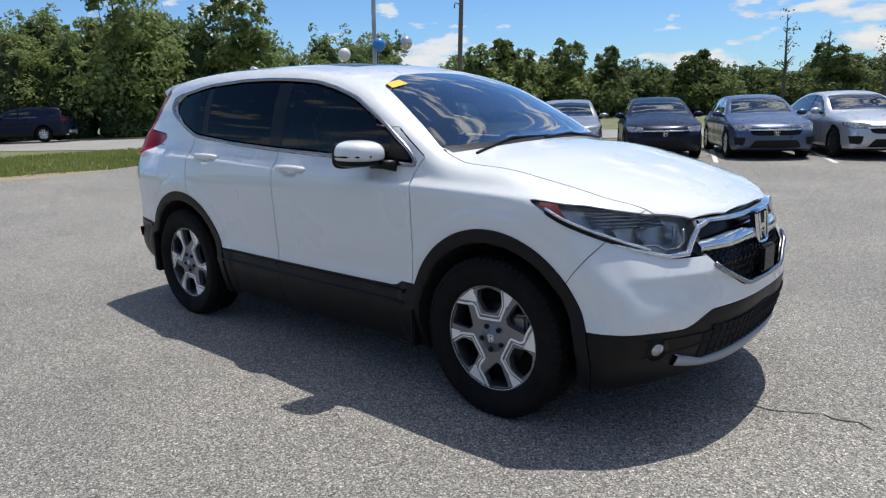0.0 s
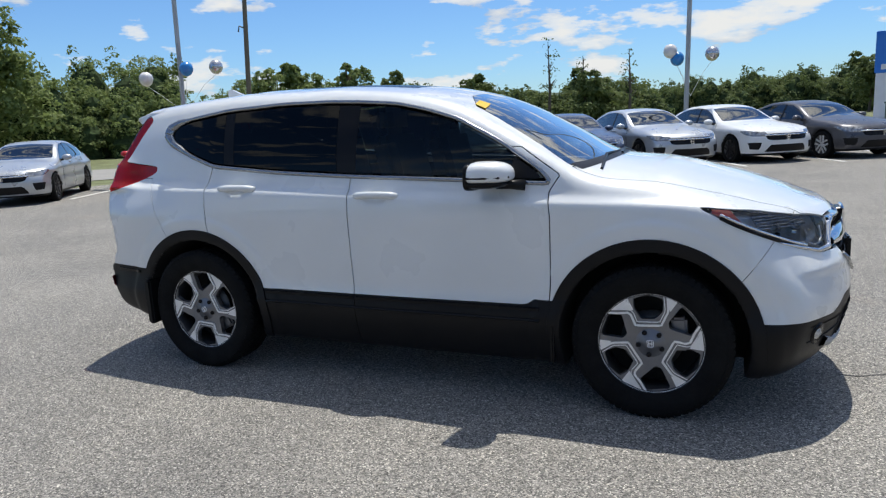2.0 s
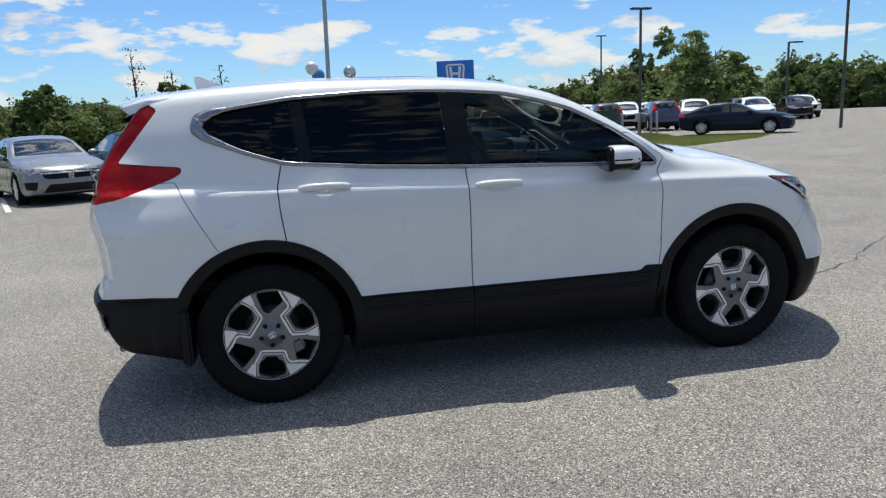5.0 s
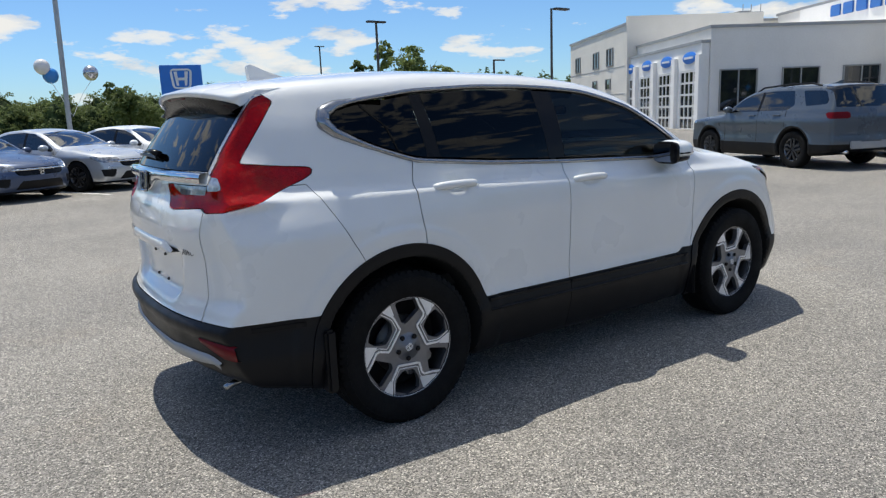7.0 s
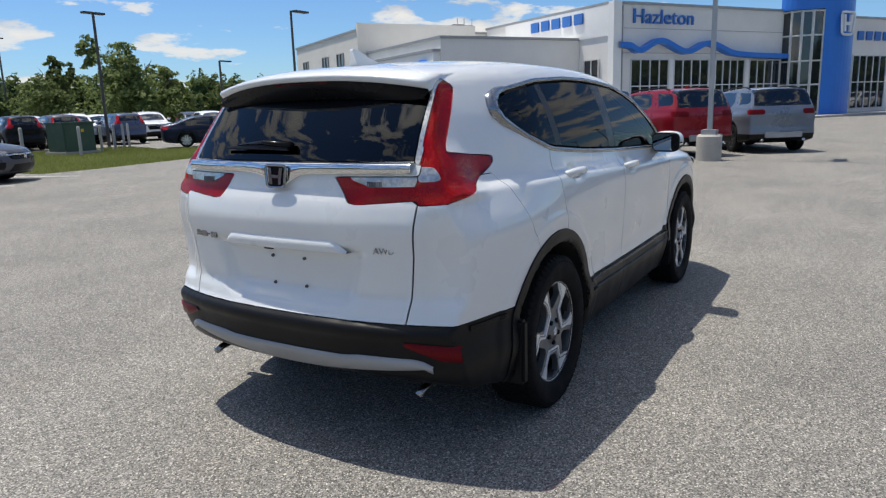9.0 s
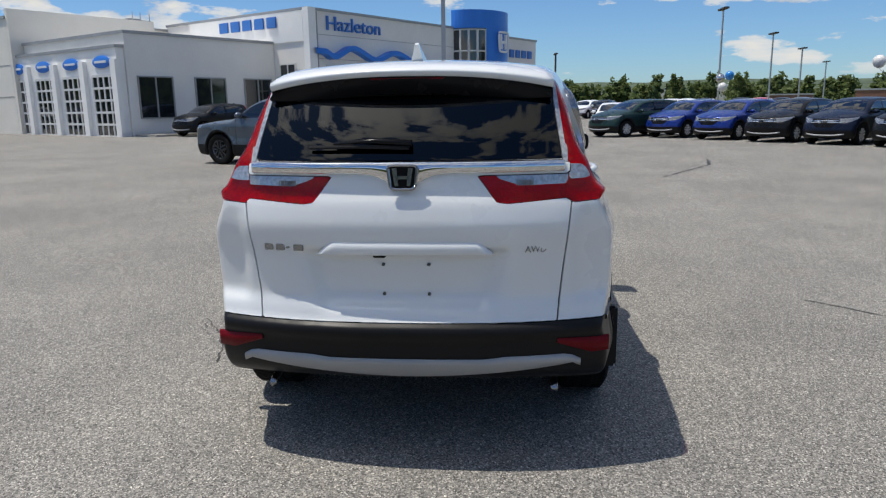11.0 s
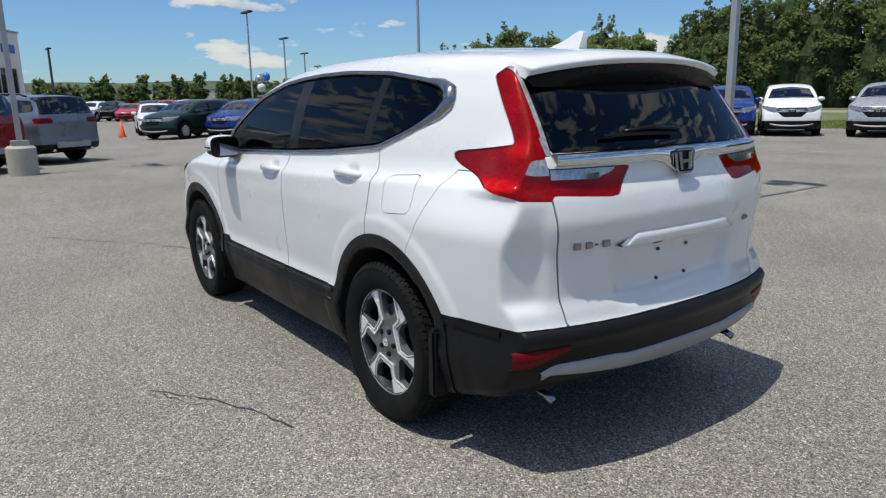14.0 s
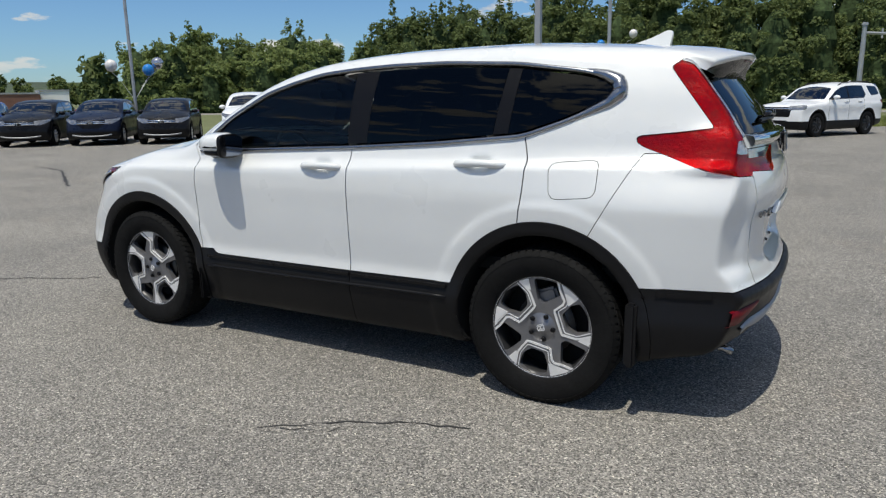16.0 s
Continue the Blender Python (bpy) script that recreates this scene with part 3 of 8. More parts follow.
def dealership():
    d = empty("dealership_building", "long cream car showroom with blue tower and wavy awning", "building", BLD)
    low = wall_block("service_wall", 0, 9.98, 0, 11.4, 5.35, MAT["wall_grey"], d)
    for x in (0.55, 4.05, 7.5):
        shop_window(low, x, 0, 0.95, 2.05, 2.2, 2, 1, mat="frame_grey")
    # white garage front with four glazed doors
    garage = wall_block("garage_wall", -0.45, -0.02, 0.12, 14.0, 4.62, MAT["wall_light"], d)
    for k in range(4):
        y = 0.35 + k * 3.3
        door = new("garage_door")
        door.parent = d
        door.matrix_basis = Matrix.Translation((-0.46, y + 2.3, 0.0)) @ Matrix.Rotation(radians(-90), 4, "Z")
        part("door_panel", block(bmesh.new(), (1.15, 0.0, 1.6), (2.3, 0.05, 3.2)), MAT["dark_glass"], door)
        for i in range(5):
            part("door_stile", block(bmesh.new(), (2.3 * i / 4, -0.04, 1.6), (0.10, 0.06, 3.2)), MAT["frame_white"], door)
        for j in range(6):
            part("door_rail", block(bmesh.new(), (1.15, -0.04, 3.2 * j / 5), (2.3, 0.055, 0.12)), MAT["frame_white"], door)
        box_part("pilaster", (-0.56, y - 0.17, 2.0), (0.22, 0.5, 4.0), MAT["wall_light"], garage)
        bm = bmesh.new()
        bmesh.ops.create_uvsphere(bm, u_segments=20, v_segments=8, radius=1.0)
        bmesh.ops.transform(bm, matrix=Matrix.Translation((-0.52, y + 1.15, 3.92)) @ Matrix.Diagonal((0.06, 0.95, 0.33, 1)), verts=bm.verts)
        oval = part("oval_sign", bm, MAT["blue_sign"], d, "blue oval sign with a pale bar", True)
        box_part("sign_bar", (-0.585, y + 1.15, 3.92), (0.03, 1.15, 0.12), MAT["sign_white"], oval)
    back = wall_block("rear_wall", -0.7, 12, 11.8, 27, 6.95, MAT["wall_cream"], d)
    box_part("parapet", (4.15, 11.62, 3.75), (9.7, 0.3, 7.5), MAT["wall_cream"], back)
    for y1 in (25.0, 19.6, 16.0):
        shop_window(back, -0.7, y1, 4.4, 1.45, 1.25, 2, 1, radians(-90), "frame_grey")
    for y1 in (25.0, 19.7, 16.2):
        shop_window(back, -0.7, y1, 2.7, 1.1, 0.75, 1, 1, radians(-90), "frame_grey")
    for z in (2.3, 4.2):
        box_part("wall_joint", (-0.705, 19.4, z), (0.02, 15.0, 0.04), MAT["coping"], back)
    # roof plant and mast
    for x, y in ((8.2, 13.0), (9.4, 13.6)):
        box_part("roof_unit", (x, y, 7.35), (0.9, 0.9, 0.8), MAT["coping"], back, bevel=0.03)
    for x in (7.9, 8.5, 9.2):
        part("vent_pipe", tube(bmesh.new(), [(x, 12.3, 6.9), (x, 12.3, 8.15)], 0.03, 6), MAT["steel"], back)
    # the showroom stands forward of the service wing
    v0 = -3.2
    show = wall_block("showroom_wall", 10.0, 25.7, v0, 11.4, 7.2, MAT["wall_grey"], d)
    part("corner_pier", block(bmesh.new(), (10.08, v0 - 0.06, 3.65), (0.62, 0.5, 7.3)), MAT["wall_light"], show)
    part("downpipe", tube(bmesh.new(), [(10.62, v0 - 0.1, 0.0), (10.62, v0 - 0.1, 7.1)], 0.06, 8), MAT["coping"], show)
    box_part("side_facing", (9.96, 2.9, 6.28), (0.06, 11.4, 1.82), MAT["wall_light"], show)
    for x0, x1 in ((11.4, 14.5), (14.98, 18.05), (18.7, 21.45), (21.95, 25.0)):
        shop_window(show, x0, v0, 0.75, x1 - x0, 3.2, 4, 2)
    shop_window(show, 9.96, -0.6, 0.9, 1.4, 3.15, 2, 2, radians(-90))
    for x in (14.74, 18.38, 21.7):
        box_part("pilaster", (x, v0 - 0.04, 1.98), (0.34, 0.1, 3.96), MAT["wall_light"], show)
    # panel joints
    for z in (4.35, 5.8):
        box_part("wall_joint", (18.1, v0 - 0.006, z), (14.8, 0.02, 0.03), MAT["coping"], show)
    # wavy awning
    bm = bmesh.new()
    wave = pchip([(0.1, 4.78), (0.9, 4.76), (1.7, 4.46), (3.4, 5.06), (5.7, 4.42), (7.6, 4.96), (10.1, 4.34), (12.0, 4.24), (17.6, 4.16)])
    for k in range(100):
        q = 0.1 + k * 0.175
        z0, z1 = float(wave(q)), float(wave(q + 0.175))
        a = [bm.verts.new((10.0 + u, v0 + y, z + dz)) for u, z in ((q, z0), (q + 0.175, z1)) for y, dz in ((-0.55, -0.16), (-0.55, 0.16), (0, 0.16), (0, -0.16))]
        for f in ((0, 1, 5, 4), (1, 2, 6, 5), (3, 0, 4, 7)):
            bm.faces.new([a[i] for i in f])
    bmesh.ops.remove_doubles(bm, verts=bm.verts, dist=0.001)
    part("awning", bm, MAT["blue_sign"], d, "wavy blue awning band")
    me = text_mesh("Hazleton", 1.22, 0.06)
    me.materials.append(MAT["letter_blue"])
    wide = max(v.co.x for v in me.vertices)
    ob = new("lettering", me)
    ob.parent = d
    tagged(ob, "blue raised letters reading Hazleton")
    ob.matrix_basis = Matrix.Translation((11.4, v0 - 0.08, 6.1)) @ Matrix.Rotation(radians(90), 4, "X") @ Matrix.Diagonal((5.1 / wide, 1, 1, 1))
    # the maker's name on the side wall and the wing as plain blocks
    for k in range(5):
        bm = block(bmesh.new(), (9.88, 4.75 - k * 1.2, 6.63), (0.1, 0.92, 0.66), bevel=0.03)
        part("brand_mark", bm, MAT["letter_blue"], d, "blue raised block of a maker's name")
    for k in range(4):
        bm = block(bmesh.new(), (33.9 + k * 1.05, v0 - 0.07, 5.75), (0.75, 0.1, 0.66), bevel=0.03)
        part("brand_mark", bm, MAT["letter_blue"], d, "blue raised block of a maker's name")
    # entrance tower: curved glass, then a tall blue panel
    curve = lambda rx, ry: [(28.2 + rx * math.cos(w), v0 + 0.1 - ry * math.sin(w)) for w in (math.pi * (1 - k / 24) for k in range(25))]
    arc, arc2 = curve(3.0, 2.4), curve(3.15, 2.55)
    def band(points, z0, z1, cap=False):
        bm = bmesh.new()
        lo = [bm.verts.new((x, y, z0)) for x, y in points]
        hi = [bm.verts.new((x, y, z1)) for x, y in points]
        for i in range(len(lo) - 1):
            bm.faces.new((lo[i], lo[i + 1], hi[i + 1], hi[i]))
        if cap:
            bm.faces.new(hi)
            bm.faces.new(lo[::-1])
        return bm
    part("tower_glass", band(arc, 0.1, 7.2), MAT["dark_glass"], d)
    bm = bmesh.new()
    for i in range(0, 9, 2):
        x, y = arc[i]
        block(bm, (x, y - 0.05, 3.6), (0.13, 0.13, 7.1))
    for z in (0.3, 2.2, 3.8, 5.5, 7.1):
        tube(bm, [(x, y - 0.05, z) for x, y in arc[:10]], 0.06, 4)
    part("tower_frame", bm, MAT["frame_white"], d)
    part("tower_crown", band(arc2, 7.2, 8.55, True), MAT["blue_sign"], d, "blue curved crown of the tower")
    part("tower_panel", band(arc2[8:], 0.0, 7.22), MAT["blue_sign"], d, "tall curved blue entrance panel")
    wing = wall_block("wing_wall", 31.3, 38.3, v0, v0 + 6, 7.0, MAT["wall_grey"], d)
    shop_window(wing, 33.2, v0, 0.4, 4.2, 3.9, 5, 2)
    logo = new("emblem_panel")
    logo.parent = d
    bm = bmesh.new()
    emblem_shape(bm, 1.55)
    bmesh.ops.transform(bm, matrix=Matrix.Translation((28.25, v0 - 2.72, 6.2)), verts=bm.verts)
    part("emblem", bm, MAT["sign_white"], logo, "white rounded emblem outline")
    # pavement in front
    p = box_part("pavement", (24.5, v0 - 1.9, 0.06), (29, 3.7, 0.14), MAT["concrete"], m=BLD)
    tagged(p, "pale concrete pavement in front of the showroom", "pavement", kind="structure")
    p = box_part("pavement", (4.9, -1.0, 0.05), (9.6, 1.9, 0.12), MAT["concrete"], m=BLD)
    tagged(p, "pale concrete pavement beside the service wing", "pavement", kind="structure")


def emblem_shape(bm, s):
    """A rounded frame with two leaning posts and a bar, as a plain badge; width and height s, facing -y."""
    def bar(x0, z0, x1, z1, w0, w1, d=0.12):
        prism(bm, [(x0 - w0, z0), (x0 + w0, z0), (x1 + w1, z1), (x1 - w1, z1)], d * s)
    h = s / 2
    pts = rounded([(-0.92 * h, 0.95 * h), (0.92 * h, 0.95 * h), (0.74 * h, -0.95 * h), (-0.74 * h, -0.95 * h)], 5, 0.35 * h)
    tube(bm, [(x, 0.03 * s, z) for x, z in pts], 0.055 * s, 6, close=True)
    bar(-0.36 * h, -0.70 * h, -0.50 * h, 0.74 * h, 0.11 * h, 0.15 * h, 0.09)
    bar(0.36 * h, -0.70 * h, 0.50 * h, 0.74 * h, 0.11 * h, 0.15 * h, 0.09)
    prism(bm, [(-0.36 * h, -0.16 * h), (0.36 * h, -0.16 * h), (0.40 * h, 0.12 * h), (-0.40 * h, 0.12 * h)], 0.085 * s)


dealership()


def pylon_sign():
    s = empty("pylon_sign", "tall pylon sign with a blue emblem panel on a white base", "sign",
              Matrix.Translation((10.05, 43.2, 0)) @ Matrix.Rotation(radians(-16), 4, "Z"))
    box_part("base", (0, 0, 1.36), (2.38, 0.5, 2.72), MAT["sign_white"], s, bevel=0.02)
    p = box_part("blue_panel", (0, 0, 3.88), (2.52, 0.56, 2.32), MAT["blue_sign"], s, bevel=0.03)
    bm = bmesh.new()
    emblem_shape(bm, 1.2)
    bmesh.ops.transform(bm, matrix=Matrix.Translation((0, -0.32, 4.19)) @ Matrix.Diagonal((1.1, 0.4, 1, 1)), verts=bm.verts)
    part("emblem", bm, MAT["sign_white"], p)
    bm = bmesh.new()
    for k in range(5):
        block(bm, (-0.8 + k * 0.4, -0.295, 3.06), (0.27, 0.05, 0.30), bevel=0.02)
    part("brand_mark", bm, MAT["sign_white"], p, "white blocks of a maker's name")


pylon_sign()


# ---- poles ----
def light_pole(x, y, top, label, r=0.075, mat="dark_steel", arm=(0.7, 0.0), base=0.0, heads=1, lean=(0, 0), base_r=0.29):
    p = empty("light_pole", label, "lamp post", Matrix.Translation((x, y, 0)), "light poles")
    if base:
        part("concrete_base", lathe(bmesh.new(), [(0.0, 0), (base_r, 0), (base_r, base - 0.05), (base_r - 0.05, base), (0.0, base)], 28, "Z"), MAT["concrete"], p,
             "round grey concrete footing", False)
        box_part("foot_plate", (0, 0, base + 0.055), (base_r * 1.17, base_r * 1.17, 0.11), MAT[mat], p, bevel=0.01)
    sides = 4 if base else 10
    bm = tube(bmesh.new(), [(0, 0, base), (lean[0] / 2, lean[1] / 2, top * 0.55), (lean[0], lean[1], top)], [r, r * 0.92, r * 0.8], sides)
    part("shaft", bm, MAT[mat], p)
    for k in range(heads):
        s = 1 if k == 0 else -1
        head = part("lamp_head", block(bmesh.new(), (lean[0] + s * arm[0] * 0.6, lean[1] + s * arm[1] * 0.6, top - 0.03),
                                       (max(0.28, abs(arm[0]) * 1.1), max(0.28, abs(arm[1]) * 1.1), 0.10), bevel=0.02), MAT["dark_steel"], p)
    return p


light_pole(13.25, 1.1, 8.0, "square grey steel light pole on a round concrete footing", 0.075, "steel", (0.8, 0), 0.62)
light_pole(1.36, -5.92, 8.0, "square grey steel light pole on a round concrete footing", 0.06, "steel", (0.8, 0), 0.52, base_r=0.22)
light_pole(24.0, 24.0, 6.6, "slim dark light pole with one arm", 0.075, "dark_steel", (0.9, -0.3))
light_pole(17.1, 30.4, 6.45, "slim dark light pole with twin heads", 0.08, "dark_steel", (0.5, 0), heads=2)
light_pole(34, 72, 9.5, "slim dark light pole far behind the parked cars", 0.1, "dark_steel", (0.5, 0), heads=2)
light_pole(35.2, 42.2, 5.6, "slim dark light pole beside the service wing", 0.1, "dark_steel", (1.0, 0))
light_pole(34.45, -11.95, 6.2, "slim grey light pole in the far rows", 0.055, "steel", (0.5, 0.0), heads=2)
light_pole(43.6, -17.9, 5.7, "slim grey light pole in the far rows", 0.06, "steel", (0.5, 0.0), heads=2)
light_pole(50.6, -22.6, 5.2, "slim grey light pole in the far rows", 0.065, "steel", (0.5, 0.0), heads=2)
light_pole(64.7, -30.5, 4.9, "slim grey light pole in the far rows", 0.07, "steel", (0.5, 0.0), heads=2)
light_pole(58.2, -5.0, 5.65, "slim dark light pole beyond the showroom", 0.1, "dark_steel", (0.7, 0.0), heads=2)
light_pole(20.4, -13.8, 11.0, "slim steel light pole with tied balloons behind parked cars", 0.06, "steel", (0.6, 0))
light_pole(0.1, 19.6, 12.0, "tall steel light pole with tied balloons in the parking row", 0.075, "steel", (0.6, 0), lean=(0.25, 0))
light_pole(-14.6, 13.4, 12.0, "tall steel light pole with tied balloons at the lot's corner", 0.075, "steel", (0.6, 0), lean=(0.3, 0.1))
light_pole(8.2, -33.5, 11.0, "slim steel pole with balloons by the grass", 0.10, "steel", (0.4, 0))


def utility_pole():
    p = empty("utility_pole", "weathered wooden utility pole leaning slightly", "pole", Matrix.Translation((-27.6, 33.2, 0)))
    part("shaft", tube(bmesh.new(), [(0, 0, -0.2), (0.35, 0, 6), (0.7, 0.1, 13)], [0.17, 0.15, 0.12], 10), MAT["pole_wood"], p)
    part("crossarm", block(bmesh.new(), (0.55, 0.05, 9.7), (1.6, 0.1, 0.1)), MAT["pole_wood"], p)
    for dx in (-0.6, 0.1, 0.7):
        part("insulator", lathe(bmesh.new(), [(0.0, 0), (0.05, 0), (0.04, 0.12), (0.0, 0.16)], 8, "Z", Matrix.Translation((0.55 + dx, 0.05, 9.75))), MAT["dark_steel"], p)
    part("bracket", tube(bmesh.new(), [(0.45, 0, 7.6), (0.15, -0.25, 7.75), (0.1, -0.3, 7.4)], 0.05, 6), MAT["dark_steel"], p)


utility_pole()


def balloons(x, y, z, spots):
    b = empty("balloon_cluster", "cluster of white, blue and silver balloons tied to a light pole", "balloon", Matrix.Translation((x, y, z)), "balloon clusters")
    for dx, dy, dz, mat in spots:
        bm = bmesh.new()
        bmesh.ops.create_uvsphere(bm, u_segments=20, v_segments=14, radius=0.21)
        for v in bm.verts:
            if v.co.z < 0:
                v.co.z *= 1.12
        bmesh.ops.translate(bm, vec=(dx, dy, dz), verts=bm.verts)
        one = part("balloon", bm, MAT[mat], b, smooth=True)
        part("string", tube(bmesh.new(), [(dx, dy, dz - 0.22), (dx * 0.6, dy * 0.6, dz - 0.55), (0, 0, -1.0)], 0.006, 4), MAT["sign_white"], one)
    return b


balloons(0.25, 19.6, 2.75, [(-0.62, 0, 0.42, "balloon_white"), (-0.42, 0.1, 0.18, "balloon_blue"), (0.62, 0, 0.25, "balloon_silver")])
balloons(-14.45, 13.4, 3.0, [(-0.9, -0.6, 0.1, "balloon_white"), (0.28, -0.1, 0.35, "balloon_blue"), (0.85, 0.6, 0.4, "balloon_silver")])
balloons(20.4, -13.8, 2.45, [(0.34, 0.6, 0.25, "balloon_white"), (-0.28, -0.5, 0.1, "balloon_blue"), (-0.45, -0.8, 0.35, "balloon_silver")])
balloons(30.4, -11.0, 2.3, [(-0.4, 0.3, 0.2, "balloon_silver"), (0.5, -0.4, 0.35, "balloon_blue"), (0.2, 0, -0.2, "balloon_white")])
balloons(2.3, -7.26, 3.9, [(-0.35, 0.3, 0.15, "balloon_white"), (0.5, -0.2, -0.4, "balloon_blue")])
balloons(8.2, -33.5, 3.9, [(-1.3, 0.2, 0.5, "balloon_white"), (0.5, -0.2, 0.1, "balloon_blue")])


def traffic_mast():
    p = empty("signal_mast", "grey steel signal mast with a short arm by the road", "mast", Matrix.Translation((-3.6, -46.5, 0)))
    part("shaft", tube(bmesh.new(), [(0, 0, 0), (0, 0, 5.2)], [0.17, 0.13], 12), MAT["steel"], p)
    part("cap", block(bmesh.new(), (0, 0, 5.25), (0.34, 0.34, 0.2), bevel=0.04), MAT["steel"], p)
    part("arm", tube(bmesh.new(), [(0, 0, 4.75), (-2.1, -0.9, 4.62)], [0.09, 0.06], 8), MAT["steel"], p)
    for k in (0.45, 0.9):
        part("bracket", block(bmesh.new(), (-2.1 * k, -0.9 * k, 4.7), (0.1, 0.1, 0.55)), MAT["steel"], p)


traffic_mast()


# ---- utility boxes and bollards in the grass ----
def utility_box(x, y, sx, sy, h):
    b = empty("utility_cabinet", "dark green steel utility cabinet in the grass", "cabinet", Matrix.Translation((x, y, 0)), "utility cabinets")
    box_part("plinth", (0, 0, 0.03), (sx + 0.2, sy + 0.2, 0.16), MAT["concrete"], b)
    box_part("body", (0, 0, h / 2 + 0.08), (sx, sy, h - 0.06), MAT["utility_green"], b, bevel=0.02)
    box_part("lid", (0, 0, h + 0.08), (sx + 0.08, sy + 0.08, 0.08), MAT["utility_green"], b, bevel=0.015)
    box_part("door", (-sx * 0.24, -sy / 2 - 0.006, h / 2), (sx * 0.46, 0.012, h * 0.8), MAT["utility_green"], b, bevel=0.004)
    box_part("label_plate", (0.1 * sx, -sy / 2 - 0.012, h * 0.8), (0.12, 0.01, 0.12), MAT["yellow"], b)


utility_box(8.0, 27.2, 2.2, 1.3, 1.1)
utility_box(12.9, 26.6, 1.35, 1.25, 1.2)
for x, y in ((7.5, 25.9), (9.3, 25.8), (11.6, 28.0), (12.0, 28.8), (11.9, 24.4), (14.1, 26.4), (15.8, 28.0), (17.1, 29.2), (17.6, 29.5)):
    ob = part("bollard", lathe(bmesh.new(), [(0.06, -0.1), (0.06, 1.1), (0.045, 1.14), (0.0, 1.15)], 12, "Z", Matrix.Translation((x, y, 0))),
              MAT["concrete"], None, "", True)
    tagged(ob, "plain grey bollard round the utility cabinets", "bollard", "bollards")


def cone(x, y):
    c = empty("traffic_cone", "orange plastic traffic cone on the asphalt", "cone", Matrix.Translation((x, y, 0)), "traffic cones")
    part("foot", block(bmesh.new(), (0, 0, 0.02), (0.36, 0.36, 0.04), bevel=0.01), MAT["orange"], c)
    part("body", lathe(bmesh.new(), [(0.14, 0.04), (0.035, 0.7), (0.0, 0.7)], 16, "Z"), MAT["orange"], c, "", True)


cone(29.3, -4.0)
cone(41, 34)


# ---- woods ----
def leaf_quads(C, size, rng):
    """Loose leaf sprays: three-point faces at places and ways of C."""
    n = len(C)
    d = C[:, 3:]
    C = C[:, :3]
    d = d / np.linalg.norm(d, axis=1, keepdims=True)
    a = np.cross(d, rng.normal(0, 1, (n, 3)))
    a /= np.linalg.norm(a, axis=1, keepdims=True)
    b = np.cross(d, a)
    s = (size * rng.uniform(0.55, 1.3, n))[:, None]
    k = rng.uniform(0.55, 0.95, n)[:, None]
    return np.stack([C - a * s, C + a * s * 0.3 - b * s * k, C + a * s * 0.8 + b * s * k], 1).reshape(-1, 3)


def leaf_mesh(name, V, mat, parent=None, n=3):
    """Loose faces of n points each as one mesh."""
    me = bpy.data.meshes.new(name)
    me.vertices.add(len(V))
    me.vertices.foreach_set("co", V.astype(np.float32).ravel())
    me.loops.add(len(V))
    me.loops.foreach_set("vertex_index", np.arange(len(V), dtype=np.int32))
    me.polygons.add(len(V) // n)
    me.polygons.foreach_set("loop_start", np.arange(0, len(V), n, dtype=np.int32))
    me.update(calc_edges=True)
    me.materials.append(mat)
    ob = new(name, me)
    if parent is not None:
        ob.parent = parent
    return ob


def crown_points(rng, n, x, y, z0, z1, r):
    """Points of one crown with the way each leaf looks: many rounded clumps over an uneven hull."""
    h = z1 - z0
    nc = int(rng.integers(34, 48))
    t = rng.uniform(0.02, 0.97, nc) ** 0.9
    a = rng.uniform(0, 2 * np.pi, nc)
    prof = np.where(t < 0.45, 0.74 + 0.26 * np.sin(t / 0.45 * 1.57), np.sqrt(np.clip(1 - ((t - 0.45) / 0.60) ** 2, 0, 1)))
    q = r * prof * rng.uniform(0.45, 1.0, nc) * 0.84
    Cc = np.stack([x + q * np.cos(a), y + q * np.sin(a), z0 + h * t], 1)
    R = r * rng.uniform(0.20, 0.40, nc) * (1.12 - 0.5 * t)
    k = rng.choice(nc, n, p=R ** 2 / np.sum(R ** 2))
    d = rng.normal(0, 1, (n, 3))
    d /= np.linalg.norm(d, axis=1, keepdims=True)
    low = d[:, 2] < -0.35
    d[low, 2] *= -1
    shell = rng.uniform(0.55, 1.0, n) ** 0.6 * (1 + 0.35 * np.maximum(0, rng.normal(0, 0.5, n)))
    P = Cc[k] + d * (R[k] * shell)[:, None] * np.array([1, 1, 0.85])
    P[:, 2] = np.maximum(P[:, 2], 0.05)
    out = d + rng.normal(0, 0.55, (n, 3)) + np.array([0, 0, 0.35])
    return np.concatenate([P, out], 1)


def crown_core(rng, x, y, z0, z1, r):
    """A lumpy closed hull, coloured dark for the shade inside a crown."""
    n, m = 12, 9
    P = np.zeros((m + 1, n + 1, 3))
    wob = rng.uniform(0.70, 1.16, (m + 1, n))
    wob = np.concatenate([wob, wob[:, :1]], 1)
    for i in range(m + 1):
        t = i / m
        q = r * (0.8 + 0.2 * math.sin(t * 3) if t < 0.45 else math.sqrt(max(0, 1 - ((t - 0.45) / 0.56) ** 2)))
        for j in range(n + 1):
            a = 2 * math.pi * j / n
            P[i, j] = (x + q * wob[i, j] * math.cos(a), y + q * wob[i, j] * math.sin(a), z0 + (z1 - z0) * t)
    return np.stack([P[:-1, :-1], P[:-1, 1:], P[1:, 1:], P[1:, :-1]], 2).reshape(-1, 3)


